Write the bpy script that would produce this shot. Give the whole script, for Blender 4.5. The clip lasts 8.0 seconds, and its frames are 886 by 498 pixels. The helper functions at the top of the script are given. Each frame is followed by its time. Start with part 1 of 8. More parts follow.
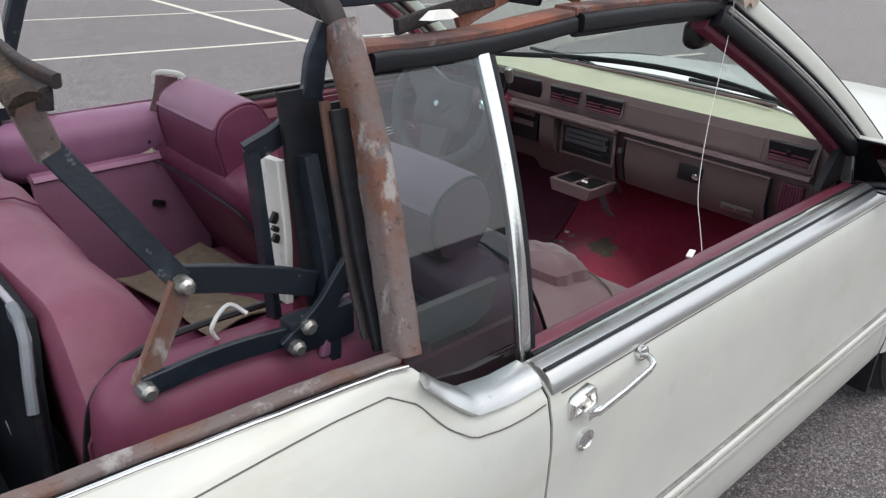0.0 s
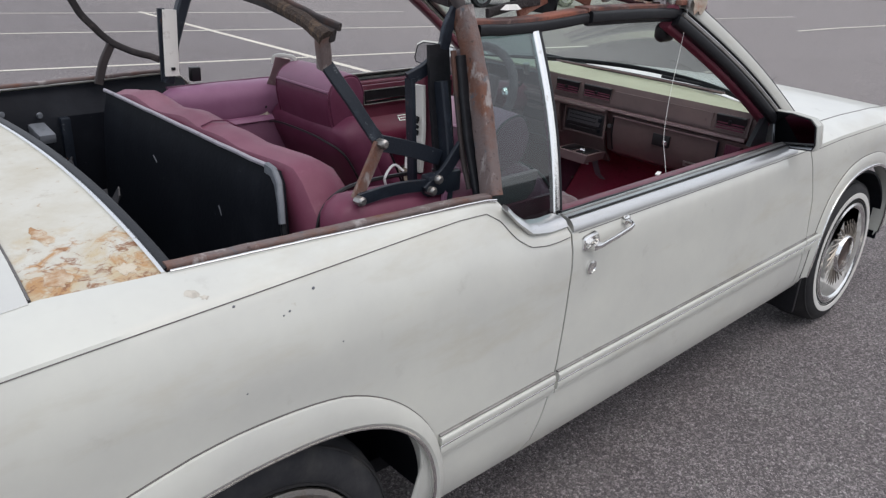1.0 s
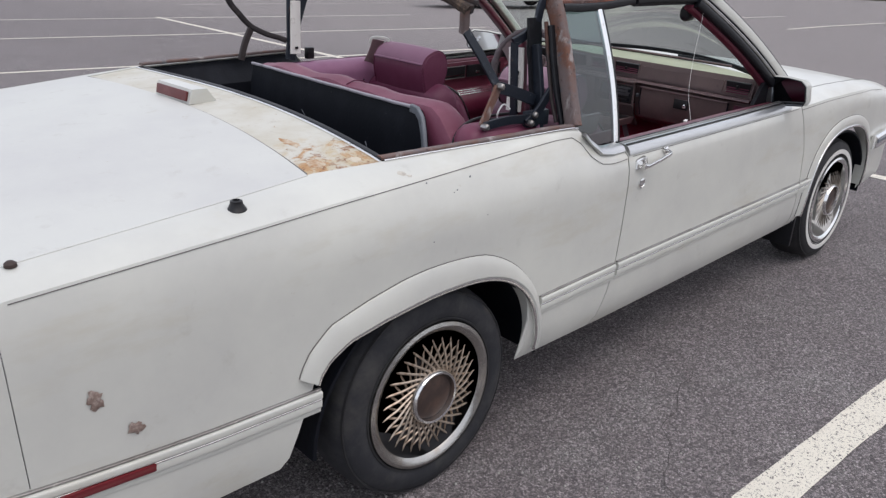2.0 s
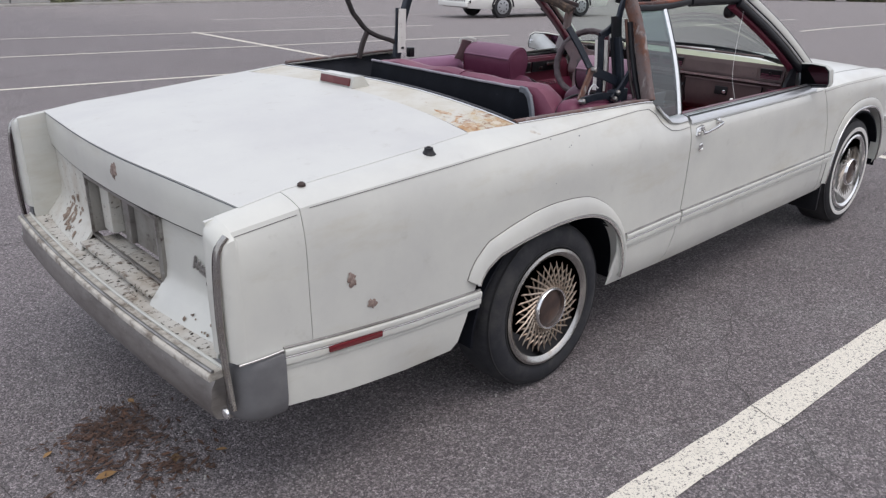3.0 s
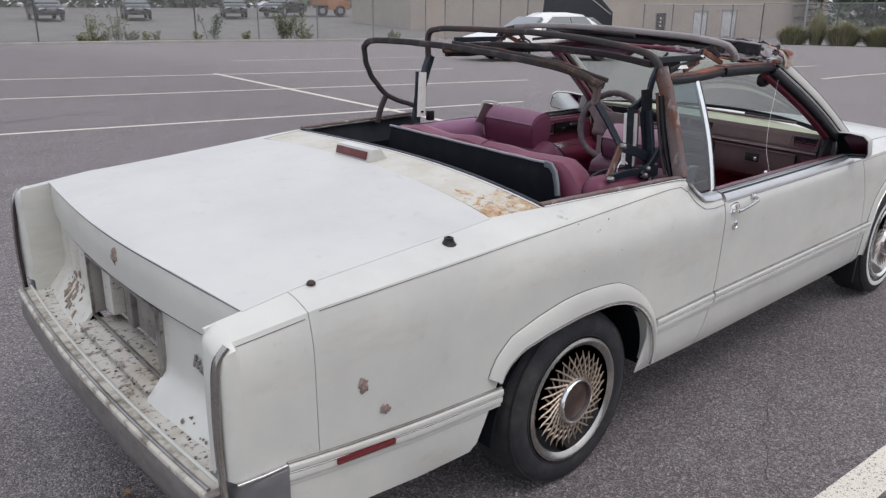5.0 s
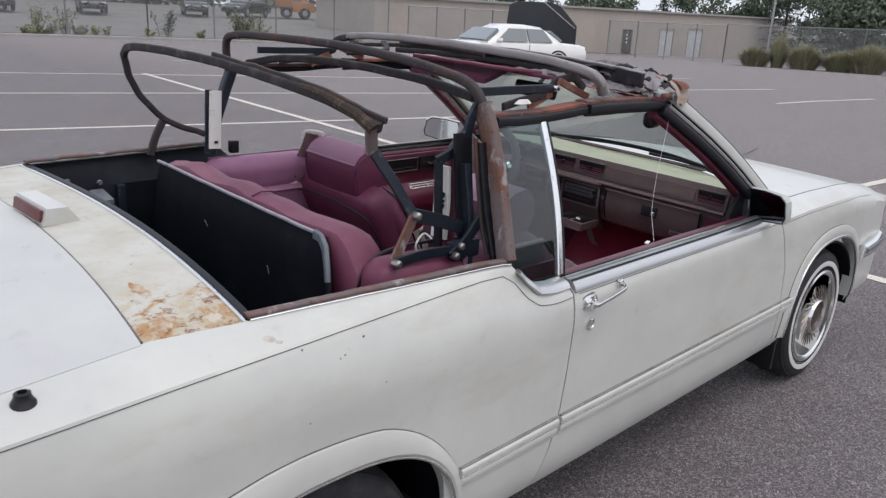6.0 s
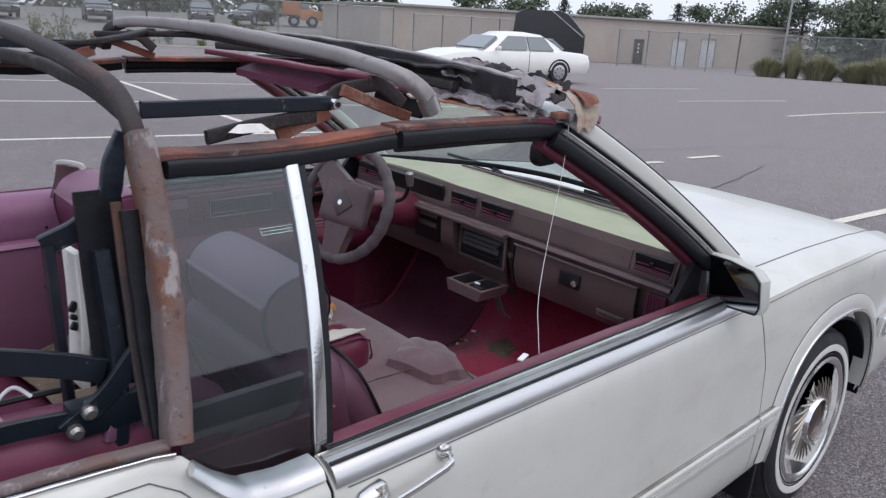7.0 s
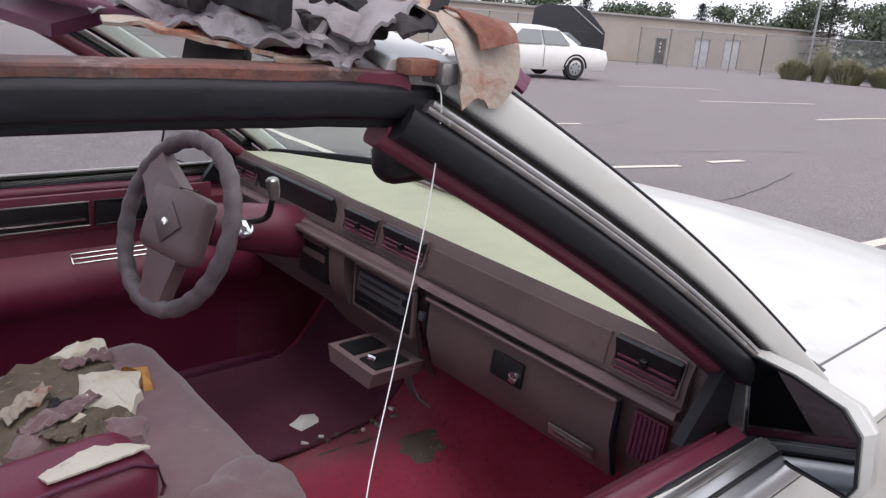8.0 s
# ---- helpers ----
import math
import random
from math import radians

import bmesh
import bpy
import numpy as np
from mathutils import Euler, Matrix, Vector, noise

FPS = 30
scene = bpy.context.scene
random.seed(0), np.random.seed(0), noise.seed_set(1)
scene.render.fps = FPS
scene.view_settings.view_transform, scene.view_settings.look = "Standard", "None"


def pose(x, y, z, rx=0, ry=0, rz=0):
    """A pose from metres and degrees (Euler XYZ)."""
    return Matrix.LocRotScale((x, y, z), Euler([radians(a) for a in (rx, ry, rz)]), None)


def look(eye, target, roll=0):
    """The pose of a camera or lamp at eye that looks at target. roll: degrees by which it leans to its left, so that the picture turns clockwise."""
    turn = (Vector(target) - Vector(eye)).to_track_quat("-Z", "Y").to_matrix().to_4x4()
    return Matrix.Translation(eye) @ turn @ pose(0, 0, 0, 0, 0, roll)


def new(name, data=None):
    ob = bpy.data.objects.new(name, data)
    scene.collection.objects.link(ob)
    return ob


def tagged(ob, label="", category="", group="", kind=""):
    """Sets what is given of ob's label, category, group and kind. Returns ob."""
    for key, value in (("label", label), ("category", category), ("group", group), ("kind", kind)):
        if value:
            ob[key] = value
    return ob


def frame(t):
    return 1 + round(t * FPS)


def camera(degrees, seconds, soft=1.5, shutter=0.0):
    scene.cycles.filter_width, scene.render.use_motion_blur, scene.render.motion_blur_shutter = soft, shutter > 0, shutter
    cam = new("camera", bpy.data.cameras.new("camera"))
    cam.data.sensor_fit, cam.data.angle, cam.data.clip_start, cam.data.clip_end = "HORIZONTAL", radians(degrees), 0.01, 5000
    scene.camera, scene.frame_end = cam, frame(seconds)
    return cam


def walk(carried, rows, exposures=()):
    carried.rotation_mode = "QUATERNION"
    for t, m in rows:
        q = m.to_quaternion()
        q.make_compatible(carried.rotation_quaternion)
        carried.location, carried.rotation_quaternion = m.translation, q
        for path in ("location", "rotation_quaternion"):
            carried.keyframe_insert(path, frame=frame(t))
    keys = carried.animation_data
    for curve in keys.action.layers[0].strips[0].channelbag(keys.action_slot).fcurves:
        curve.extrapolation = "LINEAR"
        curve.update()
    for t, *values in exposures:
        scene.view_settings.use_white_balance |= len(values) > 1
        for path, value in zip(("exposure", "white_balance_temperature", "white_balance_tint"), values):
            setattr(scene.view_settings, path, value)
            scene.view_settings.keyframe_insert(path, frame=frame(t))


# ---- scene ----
cam = camera(60.4, 8.0, soft=1.3, shutter=0.06)
# The car has sunk on its tired right springs: the body leans about the right hubs.
CAR = Matrix.Translation((0, -0.85, 0.325)) @ pose(0, 0, 0, 1.8) @ Matrix.Translation((0, 0.85, -0.325))
PATH = [
    (0, (0.132, -1.454, 1.505), (1.353, -0.089, 0.703), 0.0),
    (0.5, (-0.225, -1.637, 1.516), (1.036, -0.281, 0.761), 1.6),
    (1, (-0.55, -1.914, 1.51), (0.725, -0.562, 0.771), 1.6),
    (1.5, (-0.922, -2.052, 1.49), (0.369, -0.711, 0.761), 1.4),
    (2.8, (-1.865, -2.462, 1.499), (-0.591, -1.094, 0.787), 0.1),
    (3, (-2.023, -2.472, 1.503), (-0.75, -1.098, 0.802), -0.2),
    (3.5, (-2.179, -2.5, 1.538), (-0.914, -1.102, 0.872), -0.9),
    (4, (-2.23, -2.44, 1.583), (-0.97, -1.02, 0.953), -1.2),
    (4.2, (-2.232, -2.404, 1.589), (-0.971, -0.98, 0.971), -1.1),
    (5.5, (-1.401, -2.211, 1.616), (-0.114, -0.805, 1.01), 1.6),
    (6, (-0.802, -2.051, 1.607), (0.528, -0.679, 1.016), 2.7),
    (6.5, (-0.252, -1.933, 1.595), (1.078, -0.559, 1.009), 2.9),
    (7, (0.29, -1.688, 1.548), (1.598, -0.287, 0.978), 2.9),
    (7.5, (0.756, -1.496, 1.52), (2.042, -0.074, 0.951), 3.5),
    (8, (1.112, -1.208, 1.419), (2.39, 0.217, 0.836), 4.3),
]
walk(cam, [(t, look(eye, target, roll)) for t, eye, target, roll in PATH], [(0.0, 0.50, 6350, 8), (0.6, 0.30, 6350, 9), (1.2, 0.16, 6300, 12), (3.5, 0.20, 6300, 14), (5.5, 0.10, 6280, 14), (6.5, 0.14, 6100, 13), (7.0, 0.20, 6000, 14), (7.5, 0.18, 6050, 16), (8.0, 0.50, 6350, 18)])

# ---- world and light: a bright overcast sky ----
world = bpy.data.worlds.new("overcast")
scene.world = world
world.use_nodes = True
wn, wl = world.node_tree.nodes, world.node_tree.links
sky = wn.new("ShaderNodeTexSky")
sky.sky_type, sky.sun_disc = "NISHITA", False
sky.sun_elevation, sky.sun_rotation = radians(58), radians(150)
sky.air_density, sky.dust_density, sky.ozone_density = 1.0, 6.0, 1.0
cloud = wn.new("ShaderNodeMix")
cloud.data_type = "RGBA"
cloud.inputs[0].default_value = 0.72
cloud.inputs[7].default_value = (7.6, 7.9, 8.3, 1)
wl.new(sky.outputs[0], cloud.inputs[6])
wl.new(cloud.outputs[2], wn["Background"].inputs[0])
wn["Background"].inputs[1].default_value = 0.138
sun = new("sun", bpy.data.lights.new("sun", "SUN"))
sun.data.energy, sun.data.angle, sun.data.color = 0.6, radians(25), (1.0, 0.97, 0.92)
sun.matrix_world = look((0, 0, 30), (9, 12, 0))


# ---- materials ----
def mat(name, color, rough=0.6, metal=0.0, spots=(), bump=0.0, bump_scale=200.0, coat=0.0, random_value=0.0, sheen=0.0, spec=0.5):
    """A principled material. spots: (scale, low, high, colour, stretch) layers of noise that mix a colour in."""
    m = bpy.data.materials.new(name)
    m.use_nodes = True
    n, l = m.node_tree.nodes, m.node_tree.links
    b = n["Principled BSDF"]
    b.inputs["Roughness"].default_value = rough
    b.inputs["Metallic"].default_value = metal
    b.inputs["Coat Weight"].default_value = coat
    b.inputs["Specular IOR Level"].default_value = spec
    b.inputs["Coat Roughness"].default_value = 0.12
    b.inputs["Sheen Weight"].default_value = sheen
    co = n.new("ShaderNodeTexCoord")
    rgb = n.new("ShaderNodeRGB")
    rgb.outputs[0].default_value = (*color, 1)
    out = rgb.outputs[0]
    for scale, low, high, tint, stretch in spots:
        mp = n.new("ShaderNodeMapping")
        mp.inputs["Scale"].default_value = stretch
        l.new(co.outputs["Object"], mp.inputs[0])
        nz = n.new("ShaderNodeTexNoise")
        nz.inputs["Scale"].default_value = scale
        nz.inputs["Detail"].default_value = 6
        nz.inputs["Roughness"].default_value = 0.65
        l.new(mp.outputs[0], nz.inputs["Vector"])
        mr = n.new("ShaderNodeMapRange")
        mr.inputs[1].default_value, mr.inputs[2].default_value = low, high
        l.new(nz.outputs[0], mr.inputs[0])
        mx = n.new("ShaderNodeMix")
        mx.data_type = "RGBA"
        mx.inputs[7].default_value = (*tint, 1)
        l.new(mr.outputs[0], mx.inputs[0])
        l.new(out, mx.inputs[6])
        out = mx.outputs[2]
    if random_value:
        oi = n.new("ShaderNodeObjectInfo")
        mr = n.new("ShaderNodeMapRange")
        mr.inputs[3].default_value, mr.inputs[4].default_value = 1 - random_value, 1 + random_value
        l.new(oi.outputs["Random"], mr.inputs[0])
        hs = n.new("ShaderNodeHueSaturation")
        l.new(mr.outputs[0], hs.inputs["Value"])
        l.new(out, hs.inputs["Color"])
        out = hs.outputs[0]
    l.new(out, b.inputs["Base Color"])
    if bump:
        nz = n.new("ShaderNodeTexNoise")
        nz.inputs["Scale"].default_value = bump_scale
        nz.inputs["Detail"].default_value = 4
        l.new(co.outputs["Object"], nz.inputs["Vector"])
        bp = n.new("ShaderNodeBump")
        bp.inputs["Strength"].default_value = bump
        bp.inputs["Distance"].default_value = 0.01
        l.new(nz.outputs[0], bp.inputs["Height"])
        l.new(bp.outputs[0], b.inputs["Normal"])
    return m


S1 = (1, 1, 1)
PAINT = mat("aged_white_paint", (0.590, 0.592, 0.540), 0.30, 0, [
    (2.2, 0.35, 0.7, (0.50, 0.50, 0.468), S1), (9, 0.62, 0.78, (0.44, 0.435, 0.395), S1), (3.2, 0.55, 0.8, (0.47, 0.445, 0.37), (0.6, 0.6, 2.2)), (30, 0.70, 0.80, (0.43, 0.40, 0.33), S1), (120, 0.73, 0.8, (0.42, 0.36, 0.28), S1)], 0.02, 30, coat=0.25)
PAINT_FLAT = mat("chalky_white_paint", (0.54, 0.545, 0.515), 0.5, 0, [
    (2.6, 0.4, 0.7, (0.49, 0.49, 0.475), S1), (14, 0.6, 0.8, (0.44, 0.43, 0.40), S1), (70, 0.70, 0.76, (0.30, 0.23, 0.16), S1), (22, 0.70, 0.80, (0.38, 0.34, 0.27), S1), (4, 0.66, 0.8, (0.40, 0.36, 0.29), S1)], 0.03, 60)
DECK = mat("rusting_white_paint", (0.54, 0.53, 0.475), 0.6, 0, [
    (5, 0.42, 0.66, (0.46, 0.43, 0.35), S1), (40, 0.64, 0.72, (0.36, 0.25, 0.15), S1), (14, 0.6, 0.72, (0.40, 0.37, 0.31), S1)], 0.08, 90)
DIRTY = mat("grimy_white_paint", (0.54, 0.53, 0.48), 0.6, 0, [
    (7, 0.5, 0.75, (0.42, 0.37, 0.30), S1), (16, 0.64, 0.76, (0.28, 0.23, 0.18), S1), (45, 0.60, 0.68, (0.10, 0.075, 0.05), S1)], 0.08, 120)
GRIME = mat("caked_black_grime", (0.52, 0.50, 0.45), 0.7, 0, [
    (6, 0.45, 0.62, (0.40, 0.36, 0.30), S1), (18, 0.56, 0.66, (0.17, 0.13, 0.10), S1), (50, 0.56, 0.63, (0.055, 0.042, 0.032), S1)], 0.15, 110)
CRUST = mat("black_leaf_crust", (0.020, 0.016, 0.013), 0.95, 0, [(60, 0.5, 0.7, (0.07, 0.048, 0.034), S1)], 0.5, 200)
SMEAR = mat("brown_leaf_smear", (0.26, 0.20, 0.155), 0.9, 0, [(40, 0.48, 0.62, (0.11, 0.08, 0.06), S1), (90, 0.55, 0.66, (0.36, 0.30, 0.24), S1)], 0.3, 200)
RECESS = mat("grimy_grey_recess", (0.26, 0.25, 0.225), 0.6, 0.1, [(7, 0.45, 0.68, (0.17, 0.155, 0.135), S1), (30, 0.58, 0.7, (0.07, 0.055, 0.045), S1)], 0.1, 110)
SCAR = mat("dried_glue_scar", (0.21, 0.15, 0.125), 0.9, 0, [(70, 0.45, 0.6, (0.34, 0.28, 0.25), S1), (150, 0.55, 0.66, (0.11, 0.07, 0.055), S1)], 0.3, 200)
RUST_PATCH = mat("flaking_rust", (0.37, 0.21, 0.10), 0.85, 0, [
    (14, 0.40, 0.56, (0.56, 0.50, 0.40), S1), (50, 0.55, 0.7, (0.28, 0.12, 0.05), S1)], 0.35, 150)
CHROME = mat("pitted_chrome", (0.78, 0.78, 0.77), 0.16, 1.0, [(60, 0.6, 0.8, (0.42, 0.38, 0.33), S1)], 0.02, 200)
SILL_METAL = mat("brushed_sill_metal", (0.56, 0.565, 0.565), 0.30, 0.9, [(8, 0.45, 0.7, (0.48, 0.48, 0.47), (0.3, 4, 4)), (70, 0.62, 0.76, (0.36, 0.34, 0.31), S1)], 0.03, 120)
DULL_CHROME = mat("dull_bumper_metal", (0.36, 0.35, 0.34), 0.34, 0.8, [
    (6, 0.42, 0.68, (0.17, 0.155, 0.14), (1, 1, 3)), (40, 0.6, 0.75, (0.60, 0.58, 0.55), S1)], 0.05, 60)
BUMPER_METAL = mat("smoky_bumper_metal", (0.30, 0.285, 0.27), 0.36, 0.7, [
    (5, 0.42, 0.68, (0.17, 0.155, 0.145), (1, 1, 3)), (40, 0.62, 0.76, (0.42, 0.40, 0.38), S1), (90, 0.66, 0.74, (0.10, 0.07, 0.05), S1)], 0.05, 60)
PIN = mat("faded_pinstripe", (0.11, 0.10, 0.095), 0.5)
GREY_RUBBER = mat("faded_grey_bumper_end", (0.115, 0.115, 0.118), 0.5, 0, [(8, 0.4, 0.7, (0.155, 0.155, 0.158), S1)], 0.03, 90)
BUMPER_STRIP = mat("dirty_bumper_strip", (0.52, 0.49, 0.43), 0.65, 0, [(20, 0.45, 0.65, (0.18, 0.15, 0.12), S1)], 0.1, 120)
BLACK = mat("black_board", (0.0055, 0.0066, 0.0100), 0.55, 0, [(5, 0.48, 0.72, (0.012, 0.014, 0.019), S1), (45, 0.67, 0.74, (0.04, 0.043, 0.05), S1)], 0.06, 80, spec=0.12)
BLACK_RUBBER = mat("black_weatherstrip", (0.008, 0.0085, 0.011), 0.45, 0, [(25, 0.5, 0.8, (0.018, 0.018, 0.022), (1, 4, 4))], 0.04, 120, spec=0.3)
EDGE_PALE = mat("pale_metal_edge", (0.33, 0.31, 0.345), 0.5, 0, [(30, 0.55, 0.7, (0.16, 0.14, 0.15), S1)], 0.06, 150)
GREY_EDGE = mat("grey_duct_edge", (0.15, 0.16, 0.18), 0.5, 0, [(30, 0.5, 0.7, (0.10, 0.11, 0.12), S1)], 0.06, 150)
VINYL = mat("faded_burgundy_vinyl", (0.096, 0.020, 0.047), 0.48, 0, [
    (3, 0.4, 0.7, (0.145, 0.042, 0.080), S1), (22, 0.6, 0.8, (0.095, 0.018, 0.042), S1)], 0.06, 240, spec=0.3)
VINYL_SUN = mat("sunbleached_burgundy_vinyl", (0.25, 0.110, 0.185), 0.5, 0, [
    (3, 0.4, 0.65, (0.18, 0.07, 0.13), S1), (30, 0.6, 0.8, (0.24, 0.13, 0.16), S1)], 0.06, 240)
VELOUR = mat("dusty_mauve_velour", (0.20, 0.125, 0.13), 0.9, 0, [
    (4, 0.42, 0.68, (0.15, 0.07, 0.085), S1), (30, 0.6, 0.75, (0.25, 0.19, 0.18), S1)], 0.12, 300, sheen=0.4)
BOLSTER = mat("worn_burgundy_bolster", (0.130, 0.026, 0.055), 0.46, 0, [(3, 0.4, 0.68, (0.16, 0.042, 0.078), S1), (26, 0.6, 0.8, (0.105, 0.022, 0.045), S1)], 0.06, 240, spec=0.35)
ROLL = mat("sunfaded_roll_vinyl", (0.200, 0.064, 0.100), 0.46, 0, [
    (2.5, 0.42, 0.66, (0.135, 0.028, 0.058), S1), (30, 0.6, 0.8, (0.22, 0.080, 0.115), S1)], 0.06, 240, spec=0.4)
CARPET = mat("burgundy_carpet", (0.34, 0.024, 0.064), 0.95, 0, [
    (3, 0.45, 0.7, (0.42, 0.040, 0.09), S1), (60, 0.55, 0.75, (0.14, 0.014, 0.03), S1)], 0.4, 500, sheen=0.2)
TRIM_RED = mat("burgundy_hard_trim", (0.118, 0.021, 0.040), 0.38, 0, [(4, 0.45, 0.7, (0.165, 0.038, 0.060), S1)], 0.04, 300)
DOOR_RED = mat("deep_red_vinyl", (0.138, 0.014, 0.040), 0.42, 0, [(3, 0.4, 0.7, (0.15, 0.024, 0.052), S1), (26, 0.6, 0.8, (0.11, 0.014, 0.032), S1)], 0.06, 240)
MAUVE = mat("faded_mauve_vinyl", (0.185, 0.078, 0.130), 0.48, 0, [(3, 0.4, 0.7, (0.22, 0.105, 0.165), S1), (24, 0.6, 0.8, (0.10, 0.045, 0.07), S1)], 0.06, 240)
MAT_PLUM = mat("worn_plum_mat", (0.110, 0.024, 0.048), 0.95, 0, [(4, 0.45, 0.7, (0.145, 0.042, 0.068), S1), (40, 0.6, 0.72, (0.10, 0.055, 0.06), S1)], 0.35, 400)
DASH = mat("brown_dash_plastic", (0.090, 0.060, 0.060), 0.45, 0, [(5, 0.4, 0.7, (0.124, 0.083, 0.080), S1), (50, 0.6, 0.8, (0.07, 0.04, 0.045), S1)], 0.05, 300)
DARK_GREY = mat("dark_grey_plastic", (0.050, 0.050, 0.056), 0.4, 0, [(20, 0.5, 0.7, (0.035, 0.034, 0.038), S1)], 0.03, 200)
DASH_LIGHT = mat("mauve_dash_ledge", (0.155, 0.102, 0.104), 0.5, 0, [(5, 0.4, 0.7, (0.12, 0.075, 0.08), S1)], 0.05, 300)
DASH_PAD = mat("bleached_dash_pad", (0.37, 0.37, 0.27), 0.75, 0, [(4, 0.4, 0.7, (0.31, 0.31, 0.225), S1), (60, 0.62, 0.75, (0.30, 0.27, 0.2), S1)], 0.08, 350)
DARK_PLASTIC = mat("dark_plastic", (0.008, 0.0075, 0.009), 0.4, 0, [(20, 0.5, 0.8, (0.018, 0.017, 0.020), S1)], 0.02, 200, spec=0.35)
RUST_STEEL = mat("rusty_top_frame", (0.036, 0.028, 0.028), 0.7, 0.1, [
    (7, 0.52, 0.68, (0.095, 0.045, 0.032), S1), (26, 0.60, 0.76, (0.13, 0.11, 0.105), S1), (60, 0.62, 0.75, (0.03, 0.022, 0.024), S1)], 0.2, 120)
RUST_RED = mat("red_rust", (0.17, 0.062, 0.040), 0.85, 0, [
    (12, 0.48, 0.66, (0.28, 0.16, 0.12), S1), (45, 0.55, 0.7, (0.12, 0.04, 0.03), S1)], 0.3, 150)
BLUE_STEEL = mat("dark_painted_link", (0.010, 0.014, 0.022), 0.42, 0.1, [
    (7, 0.55, 0.74, (0.036, 0.046, 0.062), S1), (38, 0.64, 0.71, (0.15, 0.16, 0.17), S1), (14, 0.64, 0.72, (0.105, 0.050, 0.030), S1)], 0.1, 140, spec=0.4)
BINDING = mat("torn_brown_binding", (0.038, 0.025, 0.019), 0.9, 0, [(30, 0.50, 0.70, (0.105, 0.068, 0.042), (1, 3, 1)), (90, 0.58, 0.7, (0.02, 0.014, 0.012), S1)], 0.6, 160)
RIM_COVER = mat("worn_rim_cover", (0.105, 0.080, 0.088), 0.6, 0, [(12, 0.45, 0.65, (0.155, 0.125, 0.13), S1), (60, 0.6, 0.72, (0.05, 0.035, 0.042), S1)], 0.12, 260)
SEAT_FADED = mat("faded_seat_vinyl", (0.100, 0.040, 0.064), 0.46, 0, [(3, 0.4, 0.7, (0.13, 0.062, 0.088), S1), (24, 0.6, 0.8, (0.085, 0.032, 0.052), S1)], 0.06, 240, spec=0.35)
LIT_TOP = mat("bleached_headrest_vinyl", (0.27, 0.165, 0.21), 0.5, 0, [(4, 0.4, 0.68, (0.22, 0.12, 0.165), S1), (26, 0.6, 0.8, (0.30, 0.20, 0.24), S1)], 0.06, 240, spec=0.35)
RAIL_RUST = mat("dark_rusting_rail", (0.085, 0.048, 0.044), 0.75, 0.1, [(5, 0.45, 0.60, (0.25, 0.085, 0.052), S1), (24, 0.58, 0.70, (0.24, 0.17, 0.15), S1), (60, 0.58, 0.7, (0.045, 0.028, 0.028), S1)], 0.25, 150)
PLASTIC_WRAP = mat("crumpled_grey_plastic", (0.060, 0.064, 0.074), 0.20, 0, [(14, 0.48, 0.62, (0.022, 0.024, 0.030), S1), (40, 0.62, 0.7, (0.17, 0.175, 0.19), S1)], 0.3, 60)
LILAC = mat("sunfaded_lilac_vinyl", (0.25, 0.115, 0.195), 0.5, 0, [(3, 0.4, 0.68, (0.19, 0.075, 0.142), S1), (26, 0.6, 0.8, (0.22, 0.10, 0.16), S1)], 0.06, 240, spec=0.35)
BOW_GREY = mat("bare_grey_bow", (0.27, 0.25, 0.245), 0.55, 0.1, [(9, 0.5, 0.7, (0.22, 0.19, 0.18), S1), (50, 0.6, 0.75, (0.12, 0.09, 0.08), S1)], 0.12, 120)
BOW_DARK = mat("dark_fabric_bound_bow", (0.022, 0.018, 0.019), 0.8, 0, [(16, 0.52, 0.72, (0.085, 0.066, 0.062), S1)], 0.35, 160)
CLOTH_BLACK = mat("torn_black_top_cloth", (0.010, 0.009, 0.011), 0.8, 0, [(14, 0.5, 0.7, (0.05, 0.04, 0.043), S1)], 0.15, 70)
CLOTH_GREY = mat("torn_grey_liner", (0.27, 0.25, 0.255), 0.9, 0, [(8, 0.45, 0.65, (0.13, 0.10, 0.11), S1), (22, 0.58, 0.7, (0.05, 0.035, 0.04), S1)], 0.15, 60)
CLOTH_TAN = mat("tan_backing", (0.40, 0.34, 0.28), 0.9, 0, [(10, 0.48, 0.6, (0.30, 0.11, 0.06), S1)], 0.3, 140)
WHITE_TAPE = mat("white_paper", (0.72, 0.70, 0.66), 0.7, 0, [(30, 0.6, 0.75, (0.45, 0.41, 0.36), S1)], 0.05, 200)
FOAM = mat("exposed_cream_foam", (0.62, 0.57, 0.49), 0.95, 0, [(9, 0.55, 0.75, (0.50, 0.40, 0.26), S1), (40, 0.6, 0.7, (0.42, 0.36, 0.28), S1)], 0.3, 200)
FOAM_ORANGE = mat("weathered_orange_foam", (0.52, 0.26, 0.07), 0.95, 0, [(20, 0.5, 0.7, (0.35, 0.15, 0.05), S1)], 0.3, 200)
BURLAP = mat("brown_seat_padding", (0.15, 0.115, 0.085), 0.95, 0, [(18, 0.5, 0.7, (0.09, 0.07, 0.055), S1), (50, 0.6, 0.7, (0.3, 0.26, 0.2), S1)], 0.5, 260)
STRING = mat("white_cord", (0.75, 0.74, 0.72), 0.8)
TYRE = mat("worn_tyre_rubber", (0.012, 0.012, 0.014), 0.75, 0, [(10, 0.45, 0.7, (0.026, 0.026, 0.026), S1)], 0.06, 150)
